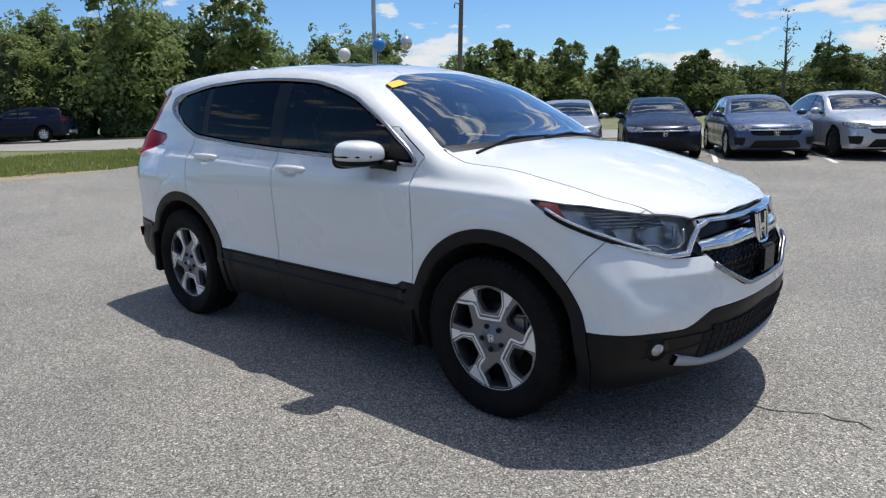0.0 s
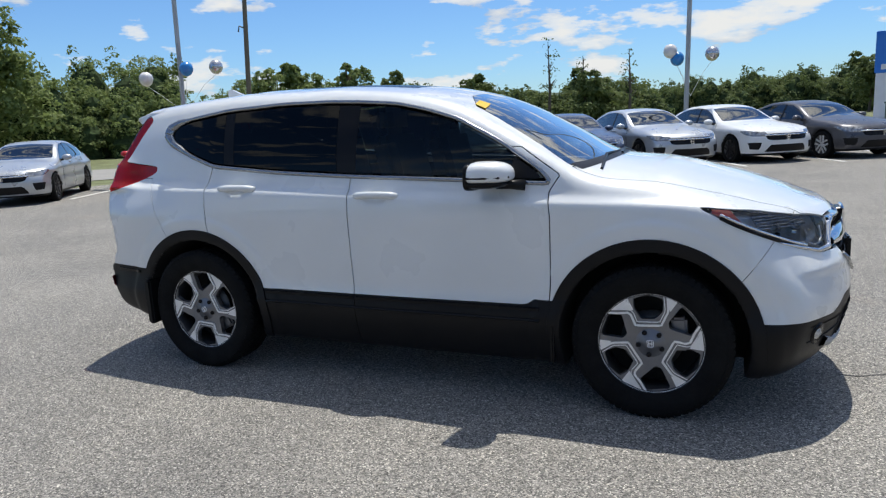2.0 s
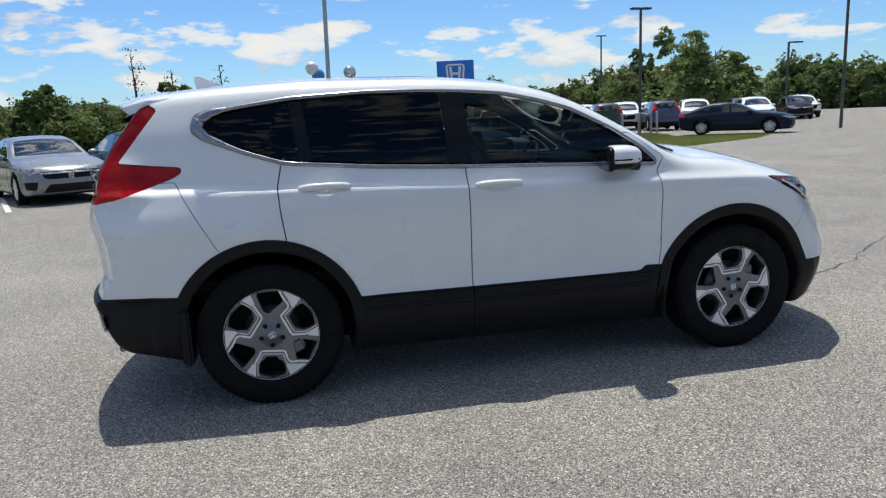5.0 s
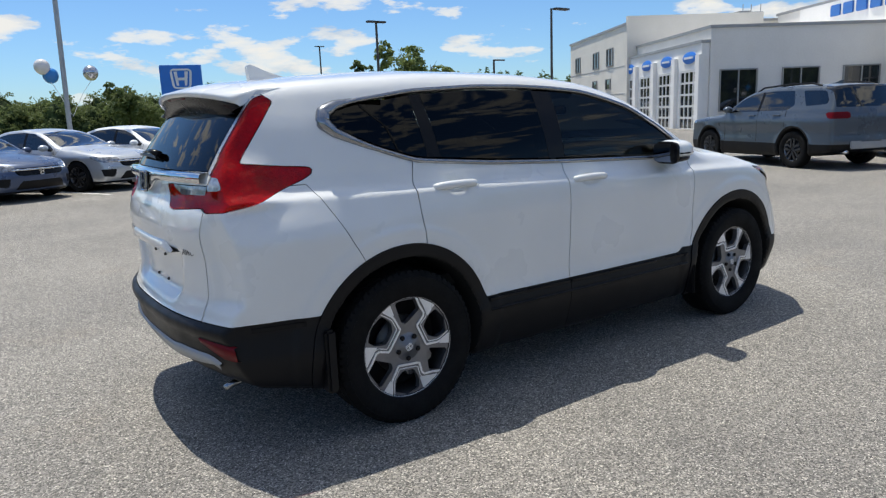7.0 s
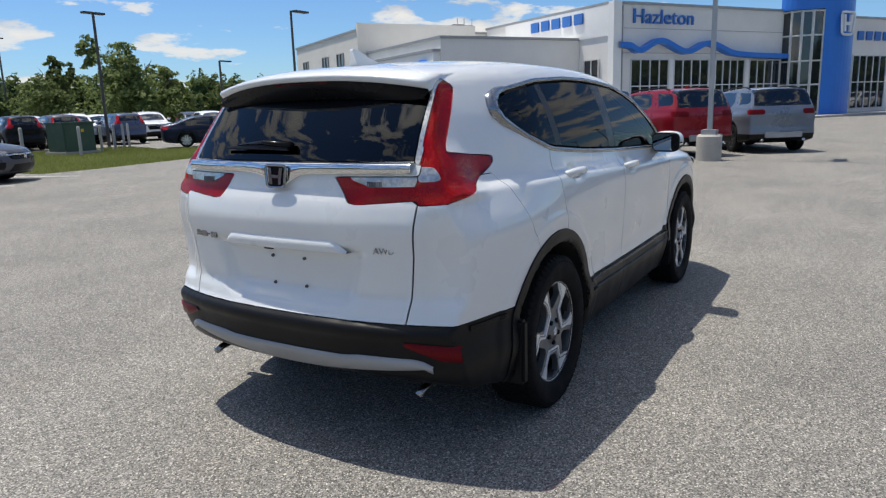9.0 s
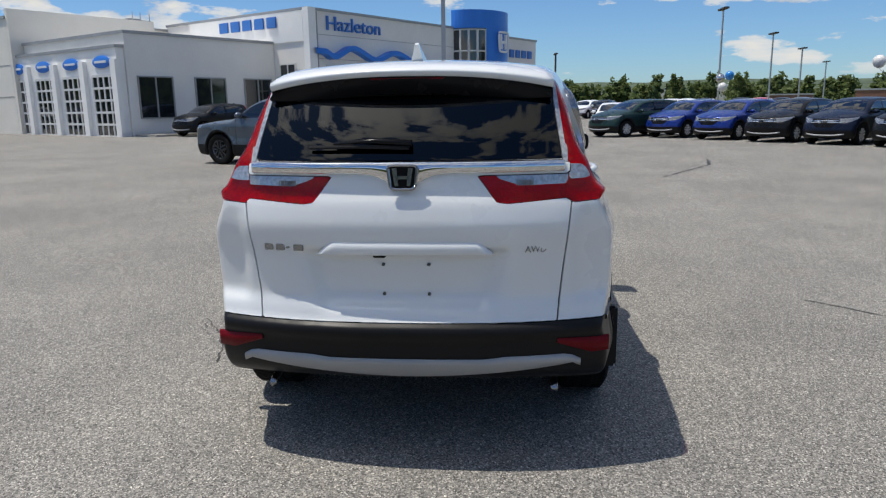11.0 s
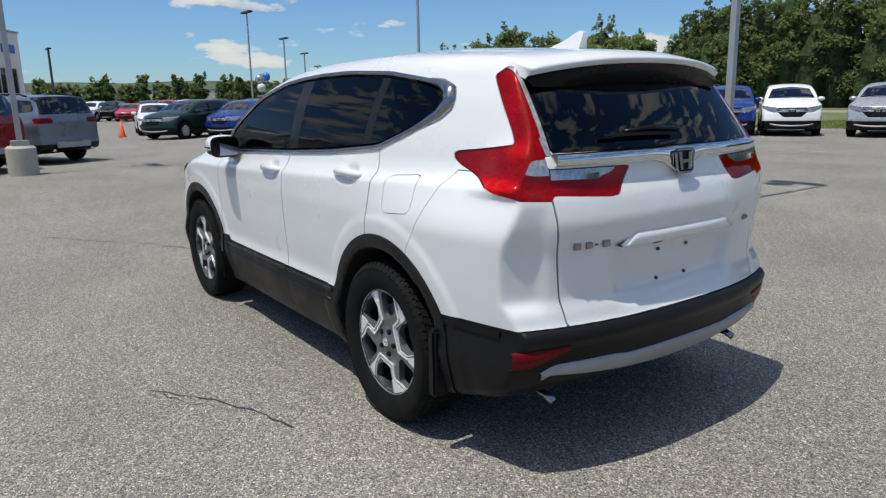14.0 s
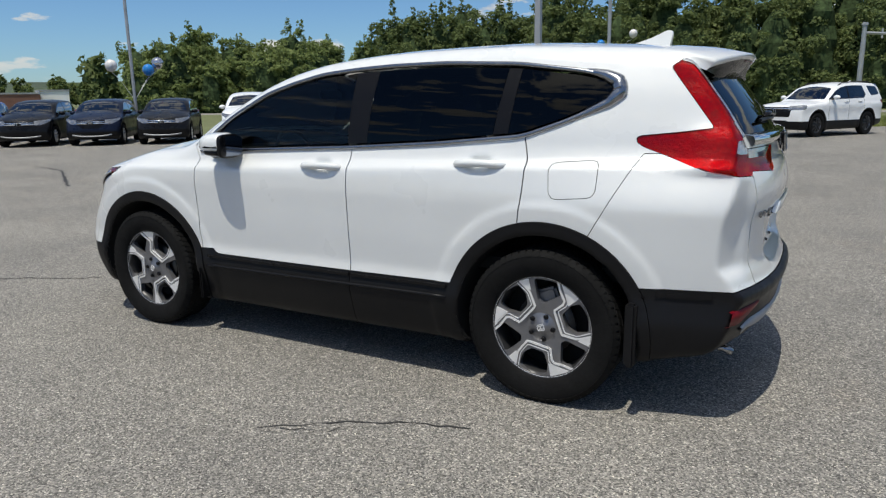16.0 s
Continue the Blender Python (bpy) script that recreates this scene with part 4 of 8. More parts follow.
def woodland(name, label, spans, mat, seed, leaf=0.2, per=520, step=1.9, rows=3):
    """A belt of trees: spans of (bearing from, bearing to, distance, top)."""
    rng = np.random.default_rng(seed)
    pts, cores = [], []
    stems = bmesh.new()
    for b0, b1, dist, top in spans:
        n = max(2, int(abs(b1 - b0) * math.pi / 180 * dist / step))
        for k in range(n):
            for row in range(rows):
                b = radians(b0 + (b1 - b0) * (k + rng.uniform(0, 1)) / n)
                dd = dist + row * 3.0 + rng.uniform(-1.3, 1.3)
                h = top * rng.choice([0.72, 0.78, 0.84, 0.88, 0.92, 0.97, 1.06]) * (0.80, 0.95, 1.0)[row] * rng.uniform(0.92, 1.06)
                x, y = dd * math.cos(b), dd * math.sin(b)
                r = min(h * rng.uniform(0.34, 0.52), rng.uniform(2.3, 3.0))
                z0 = h * (0.0 if row == 0 else 0.12)
                pts.append(crown_points(rng, int(per * (0.5 + h / 9)), x, y, z0, h, r))
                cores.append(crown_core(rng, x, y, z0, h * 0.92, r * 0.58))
                for q in range(3):       # shoots that break the outline
                    a, o = rng.uniform(0, 6.28), r * rng.uniform(0.1, 0.8)
                    top_q = h * rng.uniform(0.96, 1.14)
                    pts.append(crown_points(rng, per // 22, x + o * math.cos(a), y + o * math.sin(a), top_q - 1.9, top_q, rng.uniform(0.28, 0.6)))
                if row == 0:
                    tube(stems, [(x, y, -0.1), (x + rng.uniform(-.3, .3), y, h * 0.5), (x, y, h * 0.85)], [0.14, 0.10, 0.03], 5)
                    # a low hedge of scrub closes the foot
                    for q in range(2):
                        hx, hy, hh = x + rng.uniform(-1.2, 1.2), y + rng.uniform(-1.2, 1.2), top * rng.uniform(0.36, 0.52)
                        pts.append(crown_points(rng, per // 2, hx, hy, -0.1, hh, 1.35))
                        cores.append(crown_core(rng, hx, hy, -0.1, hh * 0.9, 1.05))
    C = np.concatenate(pts)
    ob = leaf_mesh(name, leaf_quads(C, leaf, rng), mat)
    tagged(ob, label, "trees", kind="stuff")
    # filler hulls: their dark colour is the shade seen through leaf gaps
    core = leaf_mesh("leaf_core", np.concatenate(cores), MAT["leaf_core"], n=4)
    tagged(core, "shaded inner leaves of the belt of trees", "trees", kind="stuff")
    st = part("wood_stems", stems, MAT["bark"])
    tagged(st, "thin grey stems inside the belt of trees", "trees", kind="stuff")
    return ob


woodland("woods", "dense green trees and scrub behind the side road", [(178, 166, 43, 9.0), (166, 151, 43, 8.4), (151, 136, 47, 6.4), (136, 118, 53, 4.9)],
         MAT["leaf_a"], 11, 0.115, 3300)
woodland("woods", "scrubby green trees behind the parked saloons", [(118, 95, 57, 4.2), (95, 74, 84, 5.0)], MAT["leaf_b"], 12, 0.135, 1500, 1.35)
woodland("woods", "green trees beyond the further parking area", [(74, 66, 82, 5.0), (66, 60, 80, 6.0), (60, 56, 78, 6.0), (52, 42, 100, 6.6), (42, 30, 150, 8)], MAT["leaf_c"], 13, 0.24, 800)
woodland("woods", "tall leafy trees behind the road", [(-35.8, -50, 80, 9.4), (-50, -57, 90, 9.6)], MAT["leaf_a"], 14, 0.17, 3000, 2.3)
woodland("woods", "tall dense green woods along the road", [(-56, -70, 66, 11.0), (-70, -88, 61, 12.0), (-88, -112, 62, 12.0)], MAT["leaf_b"], 15, 0.155, 3100, 2.3)
woodland("woods", "distant low trees along the horizon", [(-5, -34, 230, 9), (-34, -58, 150, 11)], MAT["leaf_b"], 16, 0.8, 160, 6.0)


def lone_tree(x, y, h, r, seed, mat, bare=False, label="leafy green tree rising above the scrub"):
    t = empty("tree", label, "tree", Matrix.Translation((x, y, 0)), "single trees")
    rng = np.random.default_rng(seed)
    rr = random.Random(seed)
    bm = tube(bmesh.new(), [(0, 0, -0.1), (0.1, 0, h * 0.45), (0, 0.05, h * 0.95)], [0.16, 0.10, 0.02], 7)
    for k in range(18 if bare else 9):
        z = h * rr.uniform(0.35, 0.9)
        a, ln = rr.uniform(0, 6.28), r * rr.uniform(0.5, 1.1) * (1.15 - z / h)
        p0 = Vector((0.05, 0.02, z))
        p1 = p0 + Vector((math.cos(a) * ln * 0.5, math.sin(a) * ln * 0.5, ln * 0.45))
        p2 = p1 + Vector((math.cos(a + 0.4) * ln * 0.5, math.sin(a + 0.4) * ln * 0.5, ln * 0.6))
        tube(bm, [p0, p1, p2], [0.045, 0.03, 0.01], 5)
    part("trunk", bm, MAT["bark"], t)
    if not bare:
        C = np.concatenate([crown_points(rng, 1500, rr.uniform(-0.5, 0.5) * r, rr.uniform(-0.5, 0.5) * r, h * z0, h * z1, r * q) for z0, z1, q in ((0.1, 0.6, 0.95), (0.2, 0.7, 0.8), (0.35, 0.85, 0.6), (0.5, 0.95, 0.42), (0.7, 1.05, 0.25))])
        leaf_mesh("crown", leaf_quads(C, 0.16, rng), mat, t)
    else:
        C = crown_points(rng, 140, 0, 0, h * 0.3, h, r)
        leaf_mesh("crown", leaf_quads(C, 0.1, rng), mat, t)
    return t


def polar(b, d):
    return d * math.cos(radians(b)), d * math.sin(radians(b))


for b, d, h, r, s, mt in ((57.5, 62, 7.8, 3.0, 1, "leaf_a"), (55.6, 62, 6.2, 2.4, 2, "leaf_a"), (54.4, 63, 5.4, 2.2, 3, "leaf_c"),
                          (121, 50, 7.6, 2.2, 4, "leaf_a"), (125.5, 50, 7.3, 2.4, 5, "leaf_a"), (117, 52, 6.6, 2.2, 6, "leaf_b"),
                          (109, 54, 6.2, 2.2, 7, "leaf_c"), (100, 54, 6.3, 2.2, 8, "leaf_b"), (128, 47, 7.4, 2.4, 9, "leaf_a"),
                          (62, 68, 6.6, 2.2, 10, "leaf_b"), (-14.5, 95, 4.8, 1.3, 11, "leaf_b"), (-19, 90, 4.2, 1.6, 12, "leaf_b"),
                          (80, 78, 5.6, 2.6, 13, "leaf_b"), (149, 42, 8.8, 2.8, 14, "leaf_a"), (158, 41, 9.4, 3.2, 15, "leaf_a")):
    x, y = polar(b, d)
    lone_tree(x, y, h * (0.74 if 90 < b < 135 else 1.0), r * 1.25, s, MAT[mt])
for b, d, h, s in ((103.5, 52, 7.2, 21), (100.6, 53, 6.0, 22), (96.8, 53, 6.2, 23), (74.0, 60, 5.0, 24)):
    x, y = polar(b, d)
    lone_tree(x, y, h, 0.9, s, MAT["leaf_b"], True, "thin half-bare tree with fine branches")


def far_hill():
    """A low wooded rise on the horizon."""
    bm = bmesh.new()
    n = 96
    prev = None
    for k in range(n + 1):
        a = 2 * math.pi * k / n
        h = 15 + 5 * noise.noise(Vector((math.cos(a) * 3, math.sin(a) * 3, 0.3))) + 3 * noise.noise(Vector((math.cos(a) * 11, math.sin(a) * 11, 2)))
        row = [bm.verts.new((d * math.cos(a), d * math.sin(a), z)) for d, z in ((420, -1), (470, h * 0.6), (540, h), (700, -1))]
        if prev:
            for i in range(3):
                bm.faces.new((prev[i], row[i], row[i + 1], prev[i + 1]))
        prev = row
    ob = part("far_hill", bm, MAT["far_green"], None, "", True)
    tagged(ob, "low wooded hills along the horizon", "hill", kind="structure")


MAT["far_green"] = material("far_woods", (0.06, 0.085, 0.045), 0.95, grain=0.5, grain_scale=0.25, stain=0.3, stain_scale=0.02)
far_hill()


# ---- far buildings across the road ----
def far_shop(x, y, turn, sx, sy, h, mat, label, roof=None, bays=4):
    s = empty("far_building", label, "building", Matrix.Translation((x, y, 0)) @ Matrix.Rotation(radians(turn), 4, "Z"), "far buildings")
    wall = box_part("wall", (0, 0, h / 2), (sx, sy, h), MAT[mat], s)
    for k in range(bays):
        shop_window(wall, -sx / 2 + sx * (k + 0.15) / bays, -sy / 2, h * 0.15, sx * 0.7 / bays, h * 0.5, 2, 1)
    if roof:
        bm = prism(bmesh.new(), [(-sy / 2 - 1.2, h), (sy / 2 + 1.2, h), (0, h + 1.5)], sx + 1.6,
                   Matrix.Translation((sx / 2 + 0.8, 0, 0)) @ Matrix.Rotation(radians(90), 4, "Z"))
        part("roof", bm, MAT[roof], s)
    else:
        box_part("parapet", (0, 0, h + 0.15), (sx + 0.2, sy + 0.2, 0.3), MAT["coping"], s)
    return s


MAT["brick"] = material("red_brick", (0.22, 0.11, 0.08), 0.85, grain=0.15, grain_scale=8, stain=0.1, stain_scale=0.5)
MAT["green_roof"] = material("green_metal_roof", (0.10, 0.19, 0.13), 0.45, stain=0.1)
x, y = polar(-53.0, 76)
far_shop(x, y, 37, 9, 6, 2.1, "brick", "low brick building with a green metal roof", "green_roof", 5)
x, y = polar(-28.5, 150)
far_shop(x, y, 62, 11, 12, 2.9, "brick", "brown brick shop building across the road")
x, y = polar(-31.5, 150)
far_shop(x, y, 62, 5, 8, 3.4, "wall_light", "small white shop building across the road", None, 2)
x, y = polar(-10.5, 260)
far_shop(x, y, 75, 70, 20, 5.4, "wall_cream", "long tan warehouse on the far hill", None, 9)
x, y = polar(-22, 170)
far_shop(x, y, 65, 9, 8, 2.4, "brick", "low brick shop across the road")


# ---- cars ----
class Shape:
    """A car body as smooth surfaces: top over x, sides over x and z, front and rear over y and z."""

    def __init__(self, top, plan_low, plan_high, sect, front, rear, bottom, wheels, arch, crown=0.11, blend=(0.95, 1.15), fc=(0.33, 0.46), rc=0.18,
                 half=0.9, round_=0.05, recess=None, rear_round=None, ledge=None, rise=0.0, bulge=None, corner=None, flare=(0.010, 0.05), dents=()):
        self.dents = dents
        self.recess, self.ledge, self.rise, self.bulge, self.corner, self.flare = recess, ledge, rise, bulge, corner, flare
        self.kr = rear_round or round_ * 0.6
        self.top, self.lo, self.hi, self.sect = map(pchip, (top, plan_low, plan_high, sect))
        self.front, self.rear, self.bot = map(pchip, (front, rear, bottom))
        self.wheels, self.arch, self.crown, self.blend, self.fc, self.rc, self.half, self.k = wheels, arch, crown, blend, fc, rc, half, round_

    def Y(self, x, z):
        w = np.clip((z - self.blend[0]) / (self.blend[1] - self.blend[0]), 0, 1)
        w = w * w * (3 - 2 * w)
        # the shoulder crease climbs towards the rear
        lift = self.rise * np.clip(-x, -1.7, 1.75) * np.exp(-((z - 1.08) / 0.11) ** 2)
        y = self.lo(x) * (1 - w) + self.hi(x) * w + self.sect(z - lift)
        a, b = self.flare
        for wx, wz in self.wheels:          # a raised lip round the arches
            d = np.hypot(x - wx, z - wz)
            t = np.clip((d - self.arch - b) / 0.035, 0, 1)
            y = y + a * (1 - t * t * (3 - 2 * t))
        for dx, dz in self.dents:           # hollows behind the door handles
            y = y - 0.020 * np.exp(-(((x - dx) / 0.055) ** 4 + ((z - dz) / 0.032) ** 4))
        if self.bulge:                      # the tail lamps stand out from the corner
            x0, x1, z0, z1, amp = self.bulge
            t = np.clip((x0 - x) / (x0 - x1), 0, 1)
            y = y + amp * t * t * (3 - 2 * t) / ((1 + np.exp((z0 - z) / 0.009)) * (1 + np.exp((z - z1) / 0.024)))
        return y

    def Z(self, x, y):
        return self.top(x) - self.crown * (np.abs(y) / self.half) ** 2.3

    def XF(self, y, z):
        c = np.interp(z, [0.55, 0.85], self.fc)
        x = self.front(z) - c * (np.abs(y) / self.half) ** 2.6
        if self.ledge:          # a crease across the front bumper
            a, b, d = self.ledge
            x = x + d / ((1 + np.exp((np.abs(y) - a) / 0.012)) * (1 + np.exp((b - z) / 0.006)) * (1 + np.exp((z - b - 0.09) / 0.025)))
        return x

    def XR(self, y, z):
        r = self.rear(z) + self.rc * (np.abs(y) / self.half) ** 2.6
        if self.recess:
            a, b, c, d = self.recess
            taper = a - 0.30 * np.clip(c - z, 0, 0.3)
            r = r + d / ((1 + np.exp((np.abs(y) - taper) / 0.016)) * (1 + np.exp((b - z) / 0.012)) * (1 + np.exp((z - c) / 0.008)))
        if self.corner:                     # a facet hollowed out of each rear corner
            a, b, c, d = self.corner
            r = r + d / ((1 + np.exp((a - np.abs(y)) / 0.012)) * (1 + np.exp((b - z) / 0.010)) * (1 + np.exp((z - c) / 0.022)))
        return r

    def f(self, x, y, z, cut=True):
        a = np.abs(y)
        v = smax(a - self.Y(x, z), z - self.Z(x, y), self.k * 1.3)
        v = smax(v, x - self.XF(y, z), self.k)
        v = smax(v, self.XR(y, z) - x, self.kr)
        v = smax(v, self.bot(x) - z, self.k)
        if cut:
            for wx, wz in self.wheels:
                d = np.hypot(x - wx, z - wz)
                v = np.maximum(v, -np.maximum(d - self.arch, 0.52 - a))
        return v


SUV = Shape(
    top=[(2.4, 0.80), (2.2, 0.915), (2.05, 0.968), (1.88, 1.032), (1.6, 1.118), (1.32, 1.182), (1.10, 1.206), (1.0, 1.232), (0.75, 1.368), (0.37, 1.556),
         (0.2, 1.608), (-0.02, 1.648), (-0.5, 1.682), (-1.0, 1.688), (-1.45, 1.668), (-1.8, 1.638), (-2.05, 1.605), (-2.5, 1.54)],
    plan_low=[(2.4, 0.70), (2.1, 0.80), (1.95, 0.845), (1.75, 0.878), (1.35, 0.890), (0.85, 0.882), (0, 0.886), (-0.9, 0.886), (-1.33, 0.892),
              (-1.7, 0.882), (-1.95, 0.85), (-2.1, 0.815), (-2.5, 0.70)],
    plan_high=[(2.4, 0.60), (1.9, 0.745), (1.5, 0.822), (1.0, 0.85), (0.5, 0.85), (-0.3, 0.852), (-1.2, 0.845), (-1.5, 0.82), (-1.71, 0.787),
               (-1.95, 0.746), (-2.2, 0.70), (-2.5, 0.64)],
    sect=[(0.15, -0.09), (0.3, -0.03), (0.45, 0.0), (0.515, -0.010), (0.575, -0.018), (0.64, -0.014), (0.73, -0.008), (0.85, -0.003), (0.98, 0.003), (1.045, 0.006), (1.058, 0.003), (1.076, -0.010), (1.105, -0.027),
          (1.15, -0.036), (1.25, -0.052), (1.4, -0.096), (1.56, -0.168), (1.75, -0.26)],
    front=[(0.1, 2.02), (0.25, 2.13), (0.35, 2.185), (0.45, 2.215), (0.55, 2.23), (0.65, 2.222), (0.75, 2.192), (0.85, 2.165), (0.95, 2.130), (1.05, 2.075), (1.3, 1.9)],
    rear=[(0.1, -2.04), (0.28, -2.15), (0.4, -2.235), (0.47, -2.262), (0.53, -2.272), (0.575, -2.292), (0.595, -2.288), (0.615, -2.262), (0.66, -2.246), (0.72, -2.228), (0.86, -2.234), (0.965, -2.254), (0.99, -2.256), (1.05, -2.246),
          (1.085, -2.236), (1.13, -2.215), (1.2, -2.200), (1.3, -2.142), (1.45, -2.030), (1.55, -1.95), (1.62, -1.90), (1.8, -1.8)],
    bottom=[(2.5, 0.34), (2.1, 0.25), (1.8, 0.215), (1.2, 0.20), (-1.5, 0.22), (-1.95, 0.30), (-2.2, 0.355), (-2.5, 0.40)],
    wheels=[(1.33, 0.37), (-1.33, 0.37)], arch=0.437, recess=(0.40, 0.672, 0.895, 0.040), rear_round=0.012, ledge=(0.77, 0.69, 0.020), blend=(0.92, 1.21),
    rise=0.036, bulge=(-1.80, -2.03, 1.104, 1.262, 0.046), corner=(0.672, 0.685, 1.035, 0.022), flare=(0.008, 0.12), dents=((-0.085, 1.066), (-1.005, 1.106)))

# outlines on the body's side, in x and z
DLO = [(0.864, 1.119), (0.30, 1.146), (-0.263, 1.168), (-0.75, 1.196), (-1.197, 1.236), (-1.40, 1.305), (-1.559, 1.381), (-1.612, 1.425), (-1.60, 1.470), (-1.53, 1.500),
       (-1.442, 1.521), (-1.139, 1.561), (-0.75, 1.578), (-0.45, 1.575), (-0.222, 1.563), (0, 1.543), (0.179, 1.503), (0.36, 1.449), (0.60, 1.325), (0.794, 1.193)]


def shrink(x, z, outline, d):
    return poly_field(x, z, outline) + d


class Cutter:
    """Takes pieces off a mesh one after another."""

    def __init__(self, V, F):
        self.V, self.F = np.asarray(V, float), F

    def take(self, field, gap=0.0):
        s = field(*self.V.T)
        (a, fa), (b, fb) = cut_mesh(self.V, self.F, s, gap)
        self.V, self.F = b, fb
        return a, fa


def halves(V, F):
    """The pieces on the car's left (+1) and right (-1)."""
    out = {}
    for s in (1, -1):
        keep = [f for f in F if np.mean([V[i][1] for i in f]) * s > 0]
        out[s] = tidy(V, keep)
    return out


def where(V, F, test):
    return tidy(V, [f for f in F if test(np.mean([V[i] for i in f], axis=0))])


def sheet(name, VF, mat, parent, label="", rim=0.0, lift=0.0):
    V, F = VF
    if not len(F):
        return None
    V = np.asarray(V, float)
    if lift:
        N = np.zeros_like(V)
        for f in F:
            p = V[list(f)]
            nn = np.cross(p[1] - p[0], p[2] - p[0])
            N[list(f)] += nn
        V = V + N / np.maximum(np.linalg.norm(N, axis=1, keepdims=True), 1e-12) * lift
    if rim:
        n0 = len(F)
        V, F = thick(V, F, rim)
    return mesh_object(name, V, F, mat, parent, label, smooth=not rim) if not rim else smooth_sheet(name, V, F, n0, mat, parent, label)


def smooth_sheet(name, V, F, n0, mat, parent, label):
    # the turned-in rim has points of its own, so that it does not bend the shading of the panel
    V2, F2 = list(map(tuple, V)), list(F[:n0])
    for f in F[n0:]:
        k = len(V2)
        V2.extend(tuple(V[i]) for i in f)
        F2.append((k, k + 1, k + 2, k + 3))
    ob = mesh_object(name, V2, F2, mat, parent, label)
    ob.data.polygons.foreach_set("use_smooth", [i < n0 for i in range(len(ob.data.polygons))])
    return ob


def wheel_parts(R, width, rim_r, parent, m, side, hero=False, dark=False, steps=24):
    """Tyre, rim, spokes, hub and disc about the y axis; the outer face looks to -y * side."""
    w = new("wheel")
    w.parent = parent
    w.matrix_basis = m
    o = -1.0 if side < 0 else 1.0
    hw = width / 2
    steps = 56 if hero else steps
    prof = [(rim_r * 0.985, -hw * 0.80), (rim_r + 0.012, -hw * 0.92), (R - 0.035, -hw), (R - 0.012, -hw * 0.93), (R, -hw * 0.72), (R, hw * 0.72), (R - 0.012, hw * 0.93),
            (R - 0.035, hw), (rim_r + 0.012, hw * 0.92), (rim_r * 0.985, hw * 0.80)]
    tyre = part("tyre", lathe(bmesh.new(), prof, steps), MAT["tyre"], w, "", True)
    if hero:
        bm = bmesh.new()      # tread blocks and a raised rim on the wall
        for k in range(64):
            a = 2 * math.pi * k / 64
            for j, yy in enumerate((-0.30, -0.10, 0.10, 0.30)):
                mm = Matrix.Rotation(-(a + (j % 2) * 0.045), 4, "Y") @ Matrix.Translation((R + 0.001, yy * width, 0)) @ Matrix.Rotation(0.35 * (1 if j < 2 else -1), 4, "X")
                block(bm, (0, 0, 0), (0.005, width * 0.175, 0.029), mm)
            mm = Matrix.Rotation(-a, 4, "Y") @ Matrix.Translation((R - 0.012, o * hw * 0.9, 0)) @ Matrix.Rotation(o * 0.9, 4, "Z")
            block(bm, (0, 0, 0), (0.003, 0.035, 0.024), mm)
        part("tread", bm, MAT["tyre"], tyre)
    face = o * hw * 0.80
    prof = [(rim_r * 0.99, -face * 0.9), (rim_r * 0.90, -face * 0.7), (rim_r * 0.90, face * 0.72), (rim_r * 0.955, face * 0.95), (rim_r, face)]
    part("rim", lathe(bmesh.new(), prof, steps), MAT["alloy_dark" if not hero else "black_alloy"], w, "", True)
    part("brake_disc", lathe(bmesh.new(), [(0.0, face * 0.1), (rim_r * 0.58, face * 0.1), (rim_r * 0.58, face * 0.25), (0.0, face * 0.25)], 28), MAT["disc"], w, "", True)
    if not hero:
        part("backing", lathe(bmesh.new(), [(0.0, -face * 0.2), (rim_r * 0.9, -face * 0.2), (rim_r * 0.9, -face * 0.3)], 20), MAT["shell"], w)
        bm = bmesh.new()
        for k in range(5):
            mm = Matrix.Rotation(-2 * math.pi * k / 5, 4, "Y") @ Matrix.Translation((0, face * 0.86, 0))
            for sx in (-1, 1):
                prism(bm, [(sx * 0.02, 0.03), (sx * 0.055, 0.03), (sx * 0.075, rim_r * 0.95), (sx * 0.028, rim_r * 0.95)], 0.02 * o, mm)
        lathe(bm, [(0.0, face * 0.93), (0.05, face * 0.93), (0.06, face * 0.82)], 14)
        part("spokes", bm, MAT["black_alloy" if dark else "alloy"], w)
        return w
    part("backing", lathe(bmesh.new(), [(0.0, -face * 0.35), (rim_r * 0.9, -face * 0.35), (rim_r * 0.9, -face * 0.45)], 24), MAT["shell"], w)
    box_part("brake_caliper", (0.13, face * 0.17, 0.03), (0.07, 0.06, 0.16), MAT["alloy_dark"], w, bevel=0.012)
    # three of the six openings are edged by a bright line that runs from rim to rim round the hub
    r = rim_r
    pol = lambda deg, q: (-o * q * math.sin(radians(deg)), q * math.cos(radians(deg)))
    turned = lambda outline, a: [pol(d + a, q * r / 0.236) for d, q in outline]
    edged = [(-17, 0.116), (14, 0.114), (23, 0.155), (19, 0.213), (0, 0.224), (-17, 0.215), (-21, 0.174)]
    plain = [(-19, 0.122), (-7, 0.107), (19, 0.178), (8, 0.224), (-20, 0.224)]
    rings = [0.03, 0.055] + [0.075 + 0.0112 * k for k in range(15)] + [r * 0.975]
    nn = 90
    V = [pol(360 * k / nn, q) for q in rings for k in range(nn)]
    V = np.array([(x, face * (0.80 + 0.10 * min(1, math.hypot(x, z) / 0.15)), z) for x, z in V])
    F = []
    for i in range(len(rings) - 1):
        for k in range(nn):
            q = (i * nn + k, i * nn + (k + 1) % nn, (i + 1) * nn + (k + 1) % nn, (i + 1) * nn + k)
            F.append(q)
